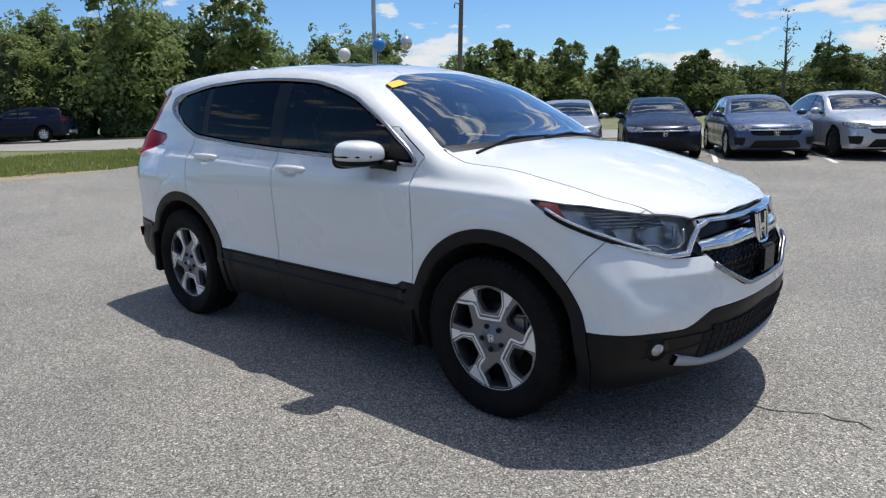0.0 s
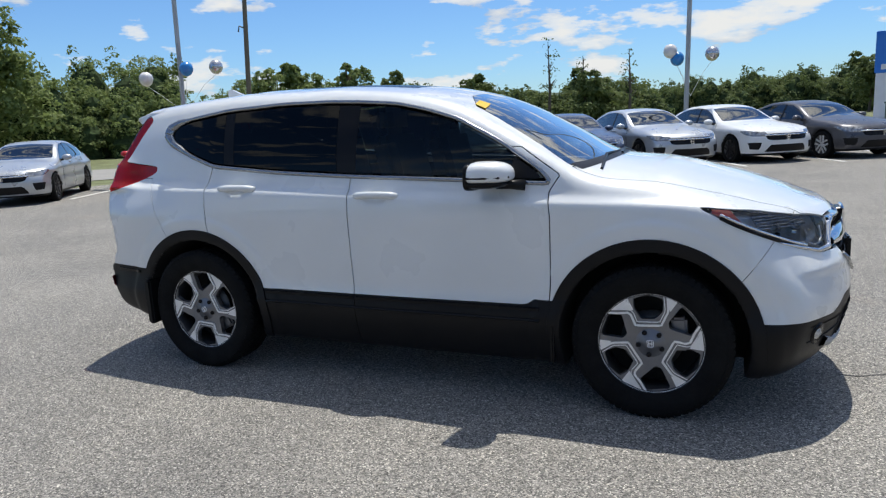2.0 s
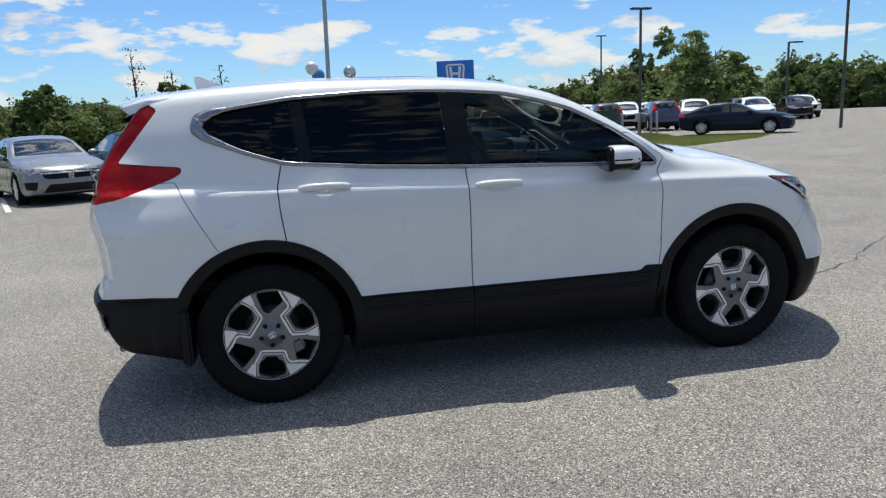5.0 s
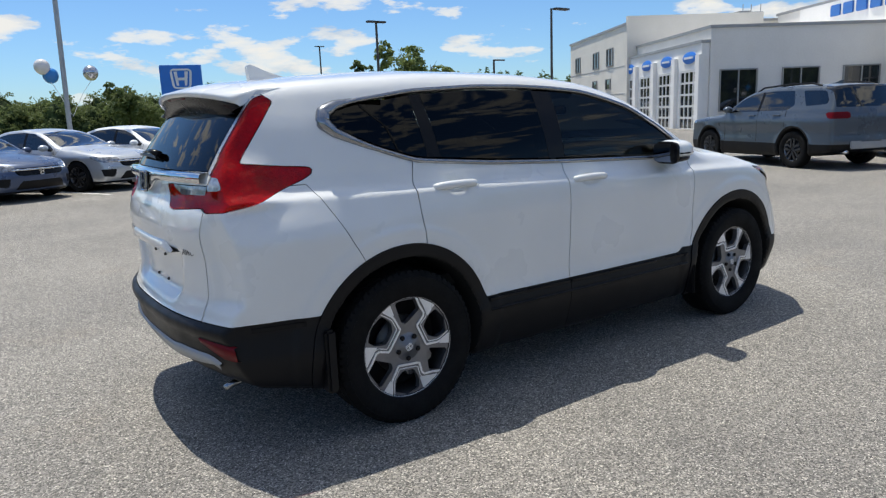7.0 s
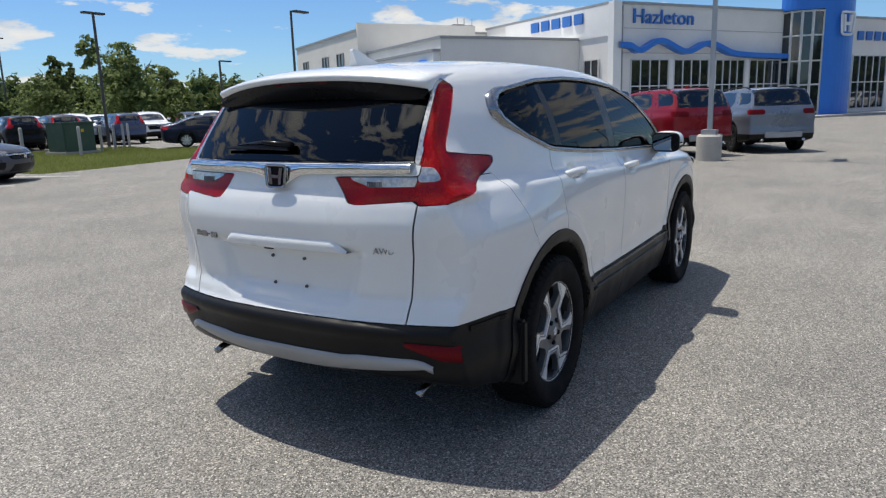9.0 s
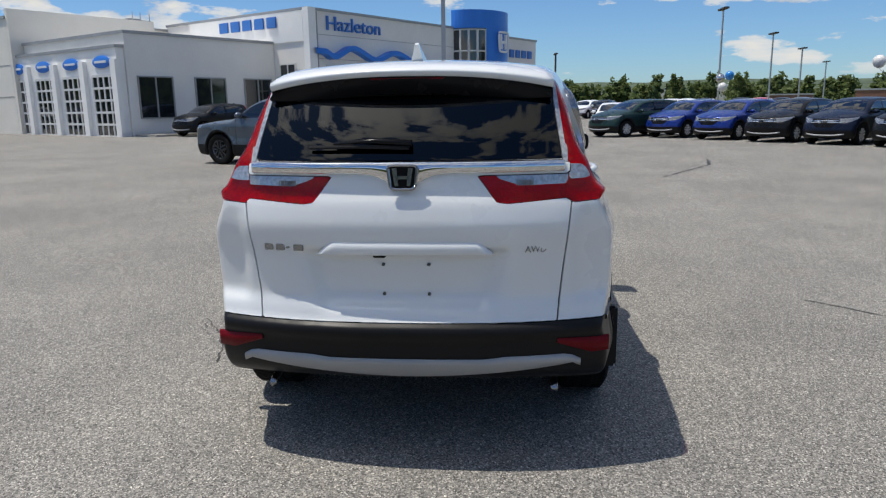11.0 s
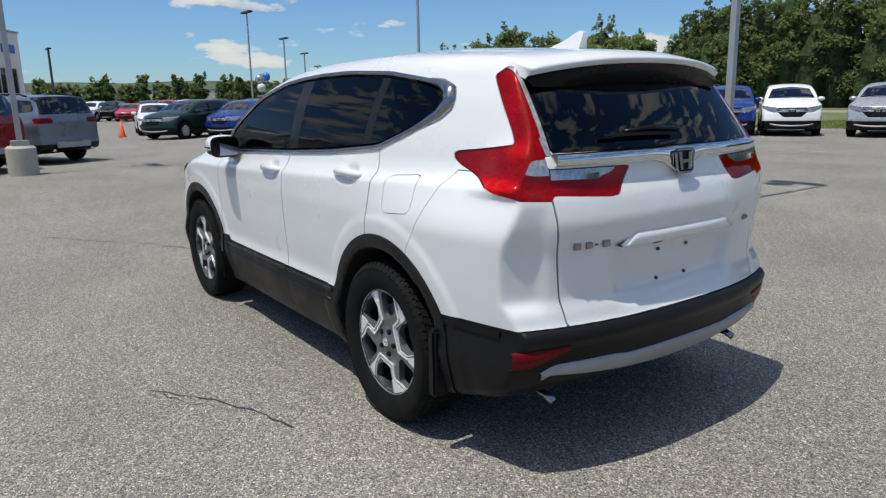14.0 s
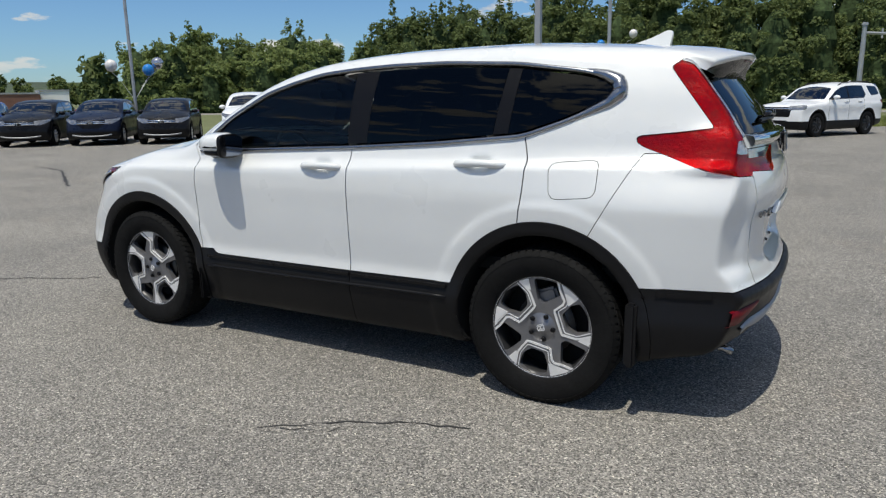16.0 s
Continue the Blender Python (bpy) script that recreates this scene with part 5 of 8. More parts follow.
    e1, e2 = V[F[0][1]] - V[F[0][0]], V[F[0][3]] - V[F[0][0]]
    if np.cross(e1, e2)[1] * o < 0:
        F = [f[::-1] for f in F]
    cc = Cutter(V, F)
    for k in range(3):
        for outline, a in ((edged, 120 * k), (plain, 120 * k + 60)):
            o2 = rounded(turned(outline, a), 3, 0.008)
            cc.take(lambda x, y, z: poly_field(x, z, o2))
    bearing = lambda c: math.degrees(math.atan2(-o * c[0], c[2])) % 360
    spokes = []
    for k in range(6):
        vf = where(cc.V, cc.F, lambda c: (bearing(c) - 60 * k) % 360 < 60)
        spokes.append(sheet("spoke", vf, MAT["alloy_dark"], w, "", 0.030))
    def ribbon(outline, a, width, lift, name, host):
        P = [Vector(p) for p in turned(outline, a)]
        lo, hi = [], []
        for i, p in enumerate(P):
            d = (P[min(i + 1, len(P) - 1)] - P[max(i - 1, 0)]).normalized()
            n = Vector((-d.y, d.x)) * width / 2
            lo.append(tuple(p - n))
            hi.append(tuple(p + n))
        bm = bmesh.new()
        for i in range(len(P) - 1):
            prism(bm, [lo[i], lo[i + 1], hi[i + 1], hi[i]], 0.006 * o, Matrix.Translation((0, face * 0.90 + lift * o - 0.004 * o, 0)))
        part(name, bm, MAT["alloy"], host, "bright machined line")
    path = [(-51, 0.227), (-44, 0.194), (-32, 0.168), (-30, 0.152), (-35, 0.104), (-30, 0.096), (26, 0.091), (32, 0.098), (30.5, 0.160), (29, 0.176), (22, 0.229)]
    inner = [(-46, 0.225), (-37, 0.196), (-26.5, 0.172), (-24.5, 0.154), (-27, 0.114), (-23, 0.108), (20, 0.104), (25, 0.110), (26, 0.160), (24.5, 0.174), (18.5, 0.222)]
    for k in range(3):
        a = 120 * k
        host = spokes[2 * k]
        ribbon(path, a, 0.0100, 0.002, "spoke_edge", host)
        ribbon(inner, a, 0.0040, 0.001, "spoke_line", host)
        for q, outline in enumerate(([(-46, 0.227), (-22, 0.227), (-22.5, 0.166), (-27, 0.172), (-37, 0.200)], [(33, 0.172), (34, 0.228), (22, 0.229), (29, 0.180)])):
            part("spoke_face", prism(bmesh.new(), turned(outline, a), 0.005 * o, Matrix.Translation((0, face * 0.90 - 0.002 * o, 0))), MAT["alloy"], spokes[(2 * k - q) % 6], "bright machined spoke tip")
    part("rim_lip", lathe(bmesh.new(), [(r * 0.945, face * 0.90), (r * 0.965, face * 0.965), (r * 0.995, face * 0.965), (r * 0.998, face * 0.9)], steps), MAT["alloy"], w, "bright rim lip", True)
    part("hub", lathe(bmesh.new(), [(0.0, face * 0.99), (0.030, face * 0.985), (0.034, face * 0.93), (0.072, face * 0.84), (0.086, face * 0.78), (0.092, face * 0.6)], 30), MAT["alloy_dark"], w, "", True)
    bm = bmesh.new()
    emblem_shape(bm, 0.034)
    bmesh.ops.transform(bm, matrix=Matrix.Translation((0, face * 0.99 + o * 0.002, 0)) @ (Matrix.Rotation(math.pi, 4, "Z") if o > 0 else Matrix()), verts=bm.verts)
    part("hub_emblem", bm, MAT["alloy"], w)
    for k in range(5):
        a = 2 * math.pi * (k + 0.6) / 5
        mm = Matrix.Translation((0.057 * math.cos(a), 0, 0.057 * math.sin(a)))
        part("wheel_nut", lathe(bmesh.new(), [(0.0, face * 1.0), (0.008, face * 1.0), (0.0120, face * 0.96), (0.0120, face * 0.85)], 8, "Y", mm), MAT["gloss_black"], w)
    return w


def side_tube(shape, pts, r, s, lift=0.002, close=False, sides=6, squash=1.0):
    bm = bmesh.new()
    P = [(x, s * (float(shape.Y(np.array(x), np.array(z))) + lift), z) for x, z in pts]
    return tube(bm, P, r, sides, close, squash)


def side_bar(shape, pts, h, out, s):
    """A squared strip that follows the body's side; h high, standing out by out."""
    bm = bmesh.new()
    prev = None
    for x, z in pts:
        y = side_y(shape, x, z)
        row = [bm.verts.new((x, s * (y + q), z + dz)) for dz, q in ((h / 2, -0.006), (h / 2 - 0.003, out), (-h / 2 + 0.003, out), (-h / 2, -0.006))]
        if prev:
            for i in range(3):
                bm.faces.new((prev[i], row[i], row[i + 1], prev[i + 1]))
        prev = row
    return bm


def dense(pts, n=8, close=False):
    out = []
    q = list(pts) + ([pts[0]] if close else [])
    for a, b in zip(q, q[1:]):
        for k in range(n):
            out.append(tuple(a[i] + (b[i] - a[i]) * k / n for i in range(len(a))))
    if not close:
        out.append(tuple(q[-1]))
    return out


# ---- the white car ----
def on_front(S, y, z):
    """The body's foremost x at y and z, and the outward normal there."""
    lo, hi = 1.2, 2.5
    for _ in range(40):
        m = (lo + hi) / 2
        if float(S.f(np.array(m), np.array(y), np.array(z))) < 0:
            lo = m
        else:
            hi = m
    e = 1e-3
    g = [float(S.f(*(np.array(c + (e if i == j else 0)) for j, c in enumerate((lo, y, z))))) - float(S.f(np.array(lo), np.array(y), np.array(z))) for i in range(3)]
    return lo, Vector(g).normalized()


def side_y(S, x, z):
    """The body's half width at x and z."""
    lo, hi = 0.2, 1.1
    for _ in range(30):
        m = (lo + hi) / 2
        if float(S.f(np.array(x), np.array(m), np.array(z), False)) < 0:
            lo = m
        else:
            hi = m
    return lo


def hero_car():
    car = empty("suv", "pearl white compact SUV with black cladding parked on the asphalt", "car")
    S = SUV
    white, black = MAT["white_paint"], MAT["cladding"]
    V, F = surface_net(S.f, (-2.42, -1.02, 0.12), (2.34, 1.02, 1.76), HERO_STEP)
    C = Cutter(V, F)
    side = lambda x, y, z, outline: np.maximum(poly_field(x, z, outline), 0.45 - np.abs(y))
    arch_d = lambda x, z: np.minimum(np.hypot(x - 1.33, z - 0.37), np.hypot(x + 1.33, z - 0.37))
    # wheel wells
    V1 = C.take(lambda x, y, z: np.maximum(arch_d(x, z) - 0.4385, z - 0.9))
    for s, vf in halves(*V1).items():
        for end in (1, -1):
            sheet("wheel_liner", where(*vf, lambda c: c[0] * end > 0), MAT["shell"], car)
    # underside
    V1 = C.take(lambda x, y, z: z - S.bot(x) - 0.012)
    sheet("underbody", V1, MAT["shell"], car)

    # arch mouldings
    V1 = C.take(lambda x, y, z: np.maximum(arch_d(x, z) - 0.497, 0.6 - np.abs(y)), 0.001)
    for s, vf in halves(*V1).items():
        for end in (1, -1):
            sheet("arch_moulding", where(*vf, lambda c: c[0] * end > 0), black, car, "matt black wheel-arch moulding", 0.02, 0.007)

    # lower cladding all round
    notch = pchip([(-2.6, 0.614), (-2.0, 0.612), (-1.76, 0.606), (-1.70, 0.60), (-1.6, 0.56), (-0.9, 0.528), (0.70, 0.520), (0.735, 0.524), (0.775, 0.548), (0.9, 0.545), (1.6, 0.50), (1.8, 0.492), (2.6, 0.495)])
    def low(x, y, z):
        front = np.clip((0.62 - np.abs(y)) / 0.16, 0, 1)
        front = front * front * (3 - 2 * front) * 0.065 * (x > 1.5)
        return z - notch(x) - front
    V1 = C.take(low, 0.002)
    fb = where(*V1, lambda c: c[0] > 1.3)
    rb = where(*V1, lambda c: c[0] < -1.3)
    sills = where(*V1, lambda c: -1.3 <= c[0] <= 1.3)
    bumper_f = sheet("front_lower_bumper", fb, black, car, "black plastic lower front bumper", 0.015)
    bumper_r = sheet("rear_lower_bumper", rb, black, car, "black plastic lower rear bumper", 0.015)
    for s, vf in halves(*sills).items():
        cc = Cutter(*vf)
        d1 = cc.take(lambda x, y, z: -(x + 0.25), 0.002)
        sheet("sill_moulding", d1, black, car, "black plastic door-sill moulding", 0.015)
        sheet("sill_moulding", (cc.V, cc.F), black, car, "black plastic door-sill moulding", 0.015)
    # raised ridge along the sill mouldings
    for s in (1, -1):
        part("sill_strip", side_bar(S, dense([(0.80, 0.503), (0.76, 0.500), (-0.245, 0.504)], 10), 0.020, 0.012, s), MAT["gloss_black"], car, "glossy black step along the door sill")
        part("sill_strip", side_bar(S, dense([(-0.262, 0.504), (-0.84, 0.509)], 10), 0.020, 0.012, s), MAT["gloss_black"], car, "glossy black step along the door sill")
        part("sill_ridge", side_tube(S, dense([(0.80, 0.445), (0.0, 0.450), (-0.84, 0.458)], 10), 0.020, s, -0.006, squash=0.45), black, car, "", True)
        part("bumper_strip", side_bar(S, dense([(-1.835, 0.585), (-1.95, 0.586), (-2.06, 0.588)], 8), 0.024, 0.008, s), MAT["gloss_black"], bumper_r, "glossy black step along the bumper")

    # windscreen
    def screen(x, y, z):
        a = np.abs(y)
        return np.maximum(poly_field(x, a, [(1.045, -0.2), (1.045, 0.25), (0.995, 0.55), (0.93, 0.715), (0.40, 0.565), (0.30, 0.35), (0.275, -0.2)]), 1.12 - z)
    ws = C.take(screen, 0.002)
    # side glass
    side_glass = C.take(lambda x, y, z: np.maximum(side(x, y, z, rounded(DLO, 3, 0.05)), 1.0 - z), 0.001)
    # rear window
    rear_glass = C.take(lambda x, y, z: np.maximum(poly_field(y, z, [(0.40, 1.578), (0.560, 1.565), (0.580, 1.508), (0.592, 1.40), (0.612, 1.246), (-0.612, 1.246), (-0.592, 1.40), (-0.580, 1.508), (-0.560, 1.565), (-0.40, 1.578)]), x + 1.7), 0.0015)
    # sunroof
    roof_glass = C.take(lambda x, y, z: np.maximum(poly_field(x, np.abs(y), [(0.02, -0.2), (-0.02, 0.40), (-0.80, 0.42), (-0.82, -0.2)]), 1.4 - z), 0.0035)
    # tail lamps
    def lamp(x, y, z):
        a = np.abs(y)
        sd = poly_field(x, z, rounded([(-1.698, 1.232), (-1.706, 1.212), (-1.75, 1.190), (-1.88, 1.146), (-2.01, 1.104), (-2.16, 1.080), (-2.5, 1.072), (-2.5, 1.45), (-1.86, 1.57), (-1.805, 1.530), (-2.006, 1.276), (-1.85, 1.256), (-1.712, 1.243)], 3, 0.012))
        sd = np.maximum(sd, np.where(z > 1.235, 0.614 - (z - 1.246) * 0.13, 0.645) - a)
        gate = poly_field(a, z, [(0.645, 1.100), (0.40, 1.082), (0.36, 1.088), (0.285, 1.188), (0.70, 1.190), (0.70, 1.10)])
        gate = np.maximum(gate, x + 2.0)
        return np.maximum(np.minimum(sd, gate), 1.05 - z)
    lamps = C.take(lamp, 0.002)
    # tailgate
    gate = C.take(lambda x, y, z: np.maximum(poly_field(y, z, [(0.645, 1.30), (0.652, 1.10), (0.625, 0.85), (0.600, 0.612), (0.40, 0.59), (-0.40, 0.59), (-0.600, 0.612), (-0.625, 0.85), (-0.652, 1.10), (-0.645, 1.30)]), x + 1.93), 0.0035)
    # bonnet
    bonnet = C.take(lambda x, y, z: np.maximum(poly_field(x, np.abs(y), [(1.05, -0.3), (1.05, 0.25), (0.995, 0.56), (0.94, 0.72), (1.10, 0.742), (1.5, 0.712), (1.78, 0.672), (1.96, 0.60), (2.06, 0.46), (2.12, 0.25), (2.14, -0.3)]), 0.87 - z), 0.0035)
    # headlamps
    head = C.take(lambda x, y, z: np.maximum(np.maximum(poly_field(x, z, rounded([(1.53, 1.012), (1.75, 0.990), (1.95, 0.945), (2.30, 0.895), (2.30, 0.775), (2.04, 0.776), (1.88, 0.838), (1.70, 0.925)], 3, 0.02)), 0.46 - np.abs(y)), 0.7 - z), 0.003)
    # grille opening
    grille = C.take(lambda x, y, z: np.maximum(poly_field(np.abs(y), z, rounded([(-0.3, 0.96), (0.44, 0.93), (0.475, 0.80), (0.40, 0.705), (0.25, 0.618), (-0.3, 0.612)], 3, 0.03)), 2.0 - x), 0.002)
    # fuel flap on the left
    flap = C.take(lambda x, y, z: np.maximum(poly_field(x, z, rounded([(-1.345, 1.125), (-1.565, 1.142), (-1.565, 0.985), (-1.36, 0.968)], 5, 0.04)), 0.5 - y), 0.0015)
    # doors
    doors = {}
    fd = C.take(lambda x, y, z: side(x, y, z, [(0.90, 1.16), (0.848, 1.08), (0.862, 0.964), (0.858, 0.635), (0.84, 0.45), (0.80, 0.30), (-0.252, 0.30), (-0.254, 1.0), (-0.258, 1.30), (0.70, 1.30)]), 0.003)
    rd = C.take(lambda x, y, z: side(x, y, z, [(-0.258, 1.30), (-0.254, 1.0), (-0.252, 0.30), (-1.30, 0.30), (-1.215, 0.86), (-1.232, 1.00), (-1.238, 1.121), (-1.195, 1.30)]), 0.003)
    # seams of the bumper covers
    fcov = C.take(lambda x, y, z: np.maximum(1.79 + (z - 0.78) * 0.75 - x, z - 1.0), 0.002)
    rcov = C.take(lambda x, y, z: np.maximum(x + 1.555 + (z - 0.84) * 0.55, z - 1.17), 0.002)
    body = sheet("body_shell", (C.V, C.F), white, car, "pearl white roof, pillars and wings", 0.006)
    sheet("front_bumper", fcov, white, car, "pearl white front bumper cover", 0.012)
    for s, vf in halves(*rcov).items():
        sheet("rear_corner", vf, white, car, "pearl white rear corner cover", 0.012)
    sheet("bonnet", bonnet, white, car, "pearl white bonnet", 0.012)
    tail = sheet("tailgate", gate, white, car, "pearl white tailgate", 0.012)
    sheet("fuel_flap", flap, white, car, "", 0.006)
    # an inner shell shows dark through the gaps
    V2, F2 = surface_net(lambda x, y, z: S.f(x, y, z) + 0.022, (-2.42, -1.02, 0.12), (2.34, 1.02, 1.76), 0.05)
    cc = Cutter(V2, F2)
    cc.take(lambda x, y, z: np.maximum(1.13 - z, np.maximum(-1.98 - x, x - 1.02)))
    cc.take(lambda x, y, z: np.maximum(1.45 - x, 0.57 - z))
    sheet("inner_shell", (cc.V, cc.F), MAT["shell"], car)

    # glass
    sheet("windscreen", ws, MAT["glass_clear"], car, "clear windscreen", 0.0)
    sheet("sunroof", roof_glass, MAT["gloss_black"], car, "dark tinted sunroof glass", 0.004)
    sheet("rear_window", rear_glass, MAT["glass_dark"], tail, "dark tinted rear window", 0.0)
    hv = halves(*side_glass)
    fdh, rdh = halves(*fd), halves(*rd)
    for s in (1, -1):
        dF = sheet("front_door", fdh[s], white, car, "pearl white front door", 0.012)
        dR = sheet("rear_door", rdh[s], white, car, "pearl white rear door", 0.012)
        cc = Cutter(*hv[s])
        inner = rounded(DLO, 3, 0.05)
        cc.take(lambda x, y, z: -(poly_field(x, z, inner) + 0.020))              # hidden under the bright trim
        pf = cc.take(lambda x, y, z: -0.225 - x, 0.001)
        pil = cc.take(lambda x, y, z: -(x + 0.345 + 0.05 * (z - 1.2)), 0.001)
        pr = cc.take(lambda x, y, z: -(x + 1.045 + 0.12 * (z - 1.2)), 0.001)
        pc = cc.take(lambda x, y, z: -(x + 1.12 + 0.10 * (z - 1.2)), 0.001)
        # the mirror's foot fills the front corner of the glass
        c2 = Cutter(*pf)
        tri = c2.take(lambda x, y, z: 0.655 - x + (z - 1.2) * 0.25, 0.001)
        sheet("side_window", (c2.V, c2.F), MAT["glass_mid"], dF, "lightly tinted front side glass")
        sheet("mirror_corner", tri, black, dF)
        sheet("pillar_cover", pil, MAT["gloss_black"], dF)
        sheet("side_window", pr, MAT["glass_side"], dR, "privacy-tinted rear side glass")
        sheet("pillar_cover", pc, MAT["gloss_black"], dR)
        sheet("quarter_window", (cc.V, cc.F), MAT["glass_side"], car, "privacy-tinted quarter glass")
        # bright trim round the glass
        o2 = dense(rounded(DLO, 3, 0.05), 2, True)
        part("window_trim", side_tube(S, o2, 0.0125, s, 0.0, True, 6), MAT["satin"], car, "bright metal strip round the side windows", True)
        wide = [p for p in dense([(-1.40, 1.305), (-1.559, 1.381), (-1.603, 1.425), (-1.59, 1.47), (-1.53, 1.5), (-1.442, 1.521)], 6)]
        part("window_trim", side_tube(S, [(x - 0.008, z) for x, z in wide], [0.012 + 0.024 * math.sin(math.pi * k / (len(wide) - 1)) for k in range(len(wide))], s, -0.006, False, 8), MAT["satin"], car, "", True)
        # handles
        for door, hx, hz in ((dF, -0.085, 1.072), (dR, -1.005, 1.112)):
            yb = float(S.Y(np.array(hx + 0.11), np.array(hz)))
            bm = bmesh.new()
            pts = [(hx + dx, s * (yb + dy), hz + dz) for dx, dy, dz in ((-0.130, -0.010, -0.006), (-0.118, 0.010, -0.004), (-0.09, 0.022, 0.0), (-0.03, 0.029, 0.003), (0.03, 0.029, 0.003), (0.09, 0.022, 0.0), (0.118, 0.010, -0.004), (0.130, -0.010, -0.006))]
            tube(bm, pts, [0.010, 0.017, 0.019, 0.019, 0.019, 0.019, 0.017, 0.010], 10)
            part("door_handle", bm, white, door, "pearl white pull handle", True)
        # mirror
        mir = new("side_mirror")
        mir.parent = car
        def pod(cx, cy, cz, sx0, sx1, sy, sz0, sz1, p=0.62):
            bm = bmesh.new()
            bmesh.ops.create_uvsphere(bm, u_segments=32, v_segments=20, radius=1)
            for v in bm.verts:
                q = [math.copysign(abs(c) ** p, c) for c in v.co]
                v.co = Vector((cx + q[0] * (sx1 if q[0] > 0 else sx0) - 0.02 * q[1] * s, cy + q[1] * sy, cz + q[2] * (sz1 if q[2] > 0 else sz0)))
            return bm
        part("mirror_cap", pod(0.545, s * 0.935, 1.168, 0.050, 0.150, 0.100, 0.034, 0.074, 0.70), white, mir, "pearl white mirror cap", True)
        part("mirror_base", pod(0.540, s * 0.932, 1.138, 0.042, 0.130, 0.096, 0.028, 0.012, 0.7), MAT["gloss_black"], mir, "", True)
        part("mirror_housing", pod(0.505, s * 0.932, 1.168, 0.012, 0.03, 0.096, 0.066, 0.066, 0.5), MAT["gloss_black"], mir, "", True)
        part("mirror_arm", tube(bmesh.new(), [(0.60, s * 0.88, 1.122), (0.66, s * 0.855, 1.120), (0.73, s * 0.83, 1.116)], [0.022, 0.022, 0.030], 10), black, mir, "", True)
        bm = prism(bmesh.new(), rounded([(-0.084, 0.054), (0.084, 0.054), (0.078, -0.054), (-0.078, -0.054)], 5, 0.03), 0.004, Matrix.Translation((0.489, s * 0.932, 1.168)) @ Matrix.Rotation(radians(90), 4, "Z"))
        part("mirror_glass", bm, MAT["mirror"], mir)
        part("mirror_lamp", tube(bmesh.new(), [(0.50, s * 1.031, 1.166), (0.585, s * 1.030, 1.166), (0.650, s * 1.008, 1.166), (0.688, s * 0.955, 1.166)], 0.006, 6), MAT["gloss_black"], mir, "", True)

    # ---- tail lamps: red body, clear inner strip, reversing lens ----
    for s, vf in halves(*lamps).items():
        tl = new("tail_lamp")
        tl.parent = car
        cc = Cutter(*vf)
        clear = cc.take(lambda x, y, z: np.maximum(np.abs(y) - 0.632 + (z - 1.26) * 0.13, 1.232 - z), 0.0)
        block_lens = cc.take(lambda x, y, z: np.maximum(poly_field(np.abs(y), z, [(0.640, 1.226), (0.76, 1.222), (0.76, 1.172), (0.640, 1.168)]), x + 2.10), 0.0)
        rev = cc.take(lambda x, y, z: np.maximum(poly_field(np.abs(y), z, [(0.636, 1.30), (0.636, 1.152), (0.45, 1.148), (0.36, 1.178), (0.33, 1.30)]), x + 2.0), 0.0)
        sheet("red_lens", (cc.V, cc.F), MAT["red_glass"], tl, "glossy red tail-lamp lens", 0.01)
        sheet("lamp_reflector", (cc.V, cc.F), MAT["red_facets"], tl, "faceted red reflector", 0.0, -0.007)
        sheet("clear_strip", clear, MAT["lens_white"], tl, "clear strip beside the rear window", 0.01)
        sheet("indicator_lens", block_lens, MAT["lens_white"], tl, "clear indicator lens", 0.006)
        sheet("reversing_lens", rev, MAT["lens_white"], tl, "clear reversing lens", 0.008)
        bm = bmesh.new()
        for k in range(9):
            block(bm, (float(S.XR(np.array(0.5), np.array(1.16))) - 0.012, s * (0.50 - 0.008 * k), 1.160), (0.004, 0.003, 0.022))
        part("lens_ribs", bm, MAT["alloy_dark"], tl)

    # ---- tailgate fittings ----
    XR = lambda y, z: float(S.XR(np.array(y), np.array(z)))
    XB = lambda y, z: float(S.rear(np.array(z))) + S.rc * (abs(y) / S.half) ** 2.6      # the skin without its hollows
    ys = [-0.62 + 1.24 * k / 40 for k in range(41)]
    bm = bmesh.new()
    prev = None
    for y in ys:
        dip = 0.030 * math.exp(-(y / 0.085) ** 2)
        hi_z, lo_z = 1.246 - 0.004 * abs(y), 1.196 - dip * 1.9 + 0.004 * max(0, abs(y) - 0.1)
        face_x = XR(y, 1.20) - 0.022
        row = [bm.verts.new((x, y, z)) for x, z in ((XR(y, hi_z), hi_z), (face_x + 0.010, hi_z - 0.002), (face_x + 0.002, hi_z - 0.009), (face_x, (hi_z + lo_z) / 2), (face_x + 0.001, lo_z + 0.005), (XR(y, lo_z) + 0.004, lo_z))]
        if prev:
            for i in range(5):
                bm.faces.new((prev[i], row[i], row[i + 1], prev[i + 1]))
        prev = row
    part("chrome_bar", bm, MAT["chrome"], tail, "chrome bar across the tailgate", True)
    em = new("rear_emblem")
    em.parent = tail
    face = Matrix.Translation((XR(0, 1.18) - 0.033, 0, 1.187)) @ Matrix.Rotation(radians(-90), 4, "Z") @ Matrix.Rotation(radians(-4), 4, "X")
    bm = bmesh.new()
    emblem_shape(bm, 0.096)
    bmesh.ops.transform(bm, matrix=face @ Matrix.Diagonal((1.32, 1, 1, 1)), verts=bm.verts)
    part("emblem", bm, MAT["satin"], em, "chrome badge", False)
    bm = prism(bmesh.new(), rounded([(-0.05, 0.05), (0.05, 0.05), (0.042, -0.05), (-0.042, -0.05)], 4, 0.02), 0.006, face @ Matrix.Translation((0, 0.008, 0)))
    part("emblem_ground", bm, MAT["gloss_black"], em)
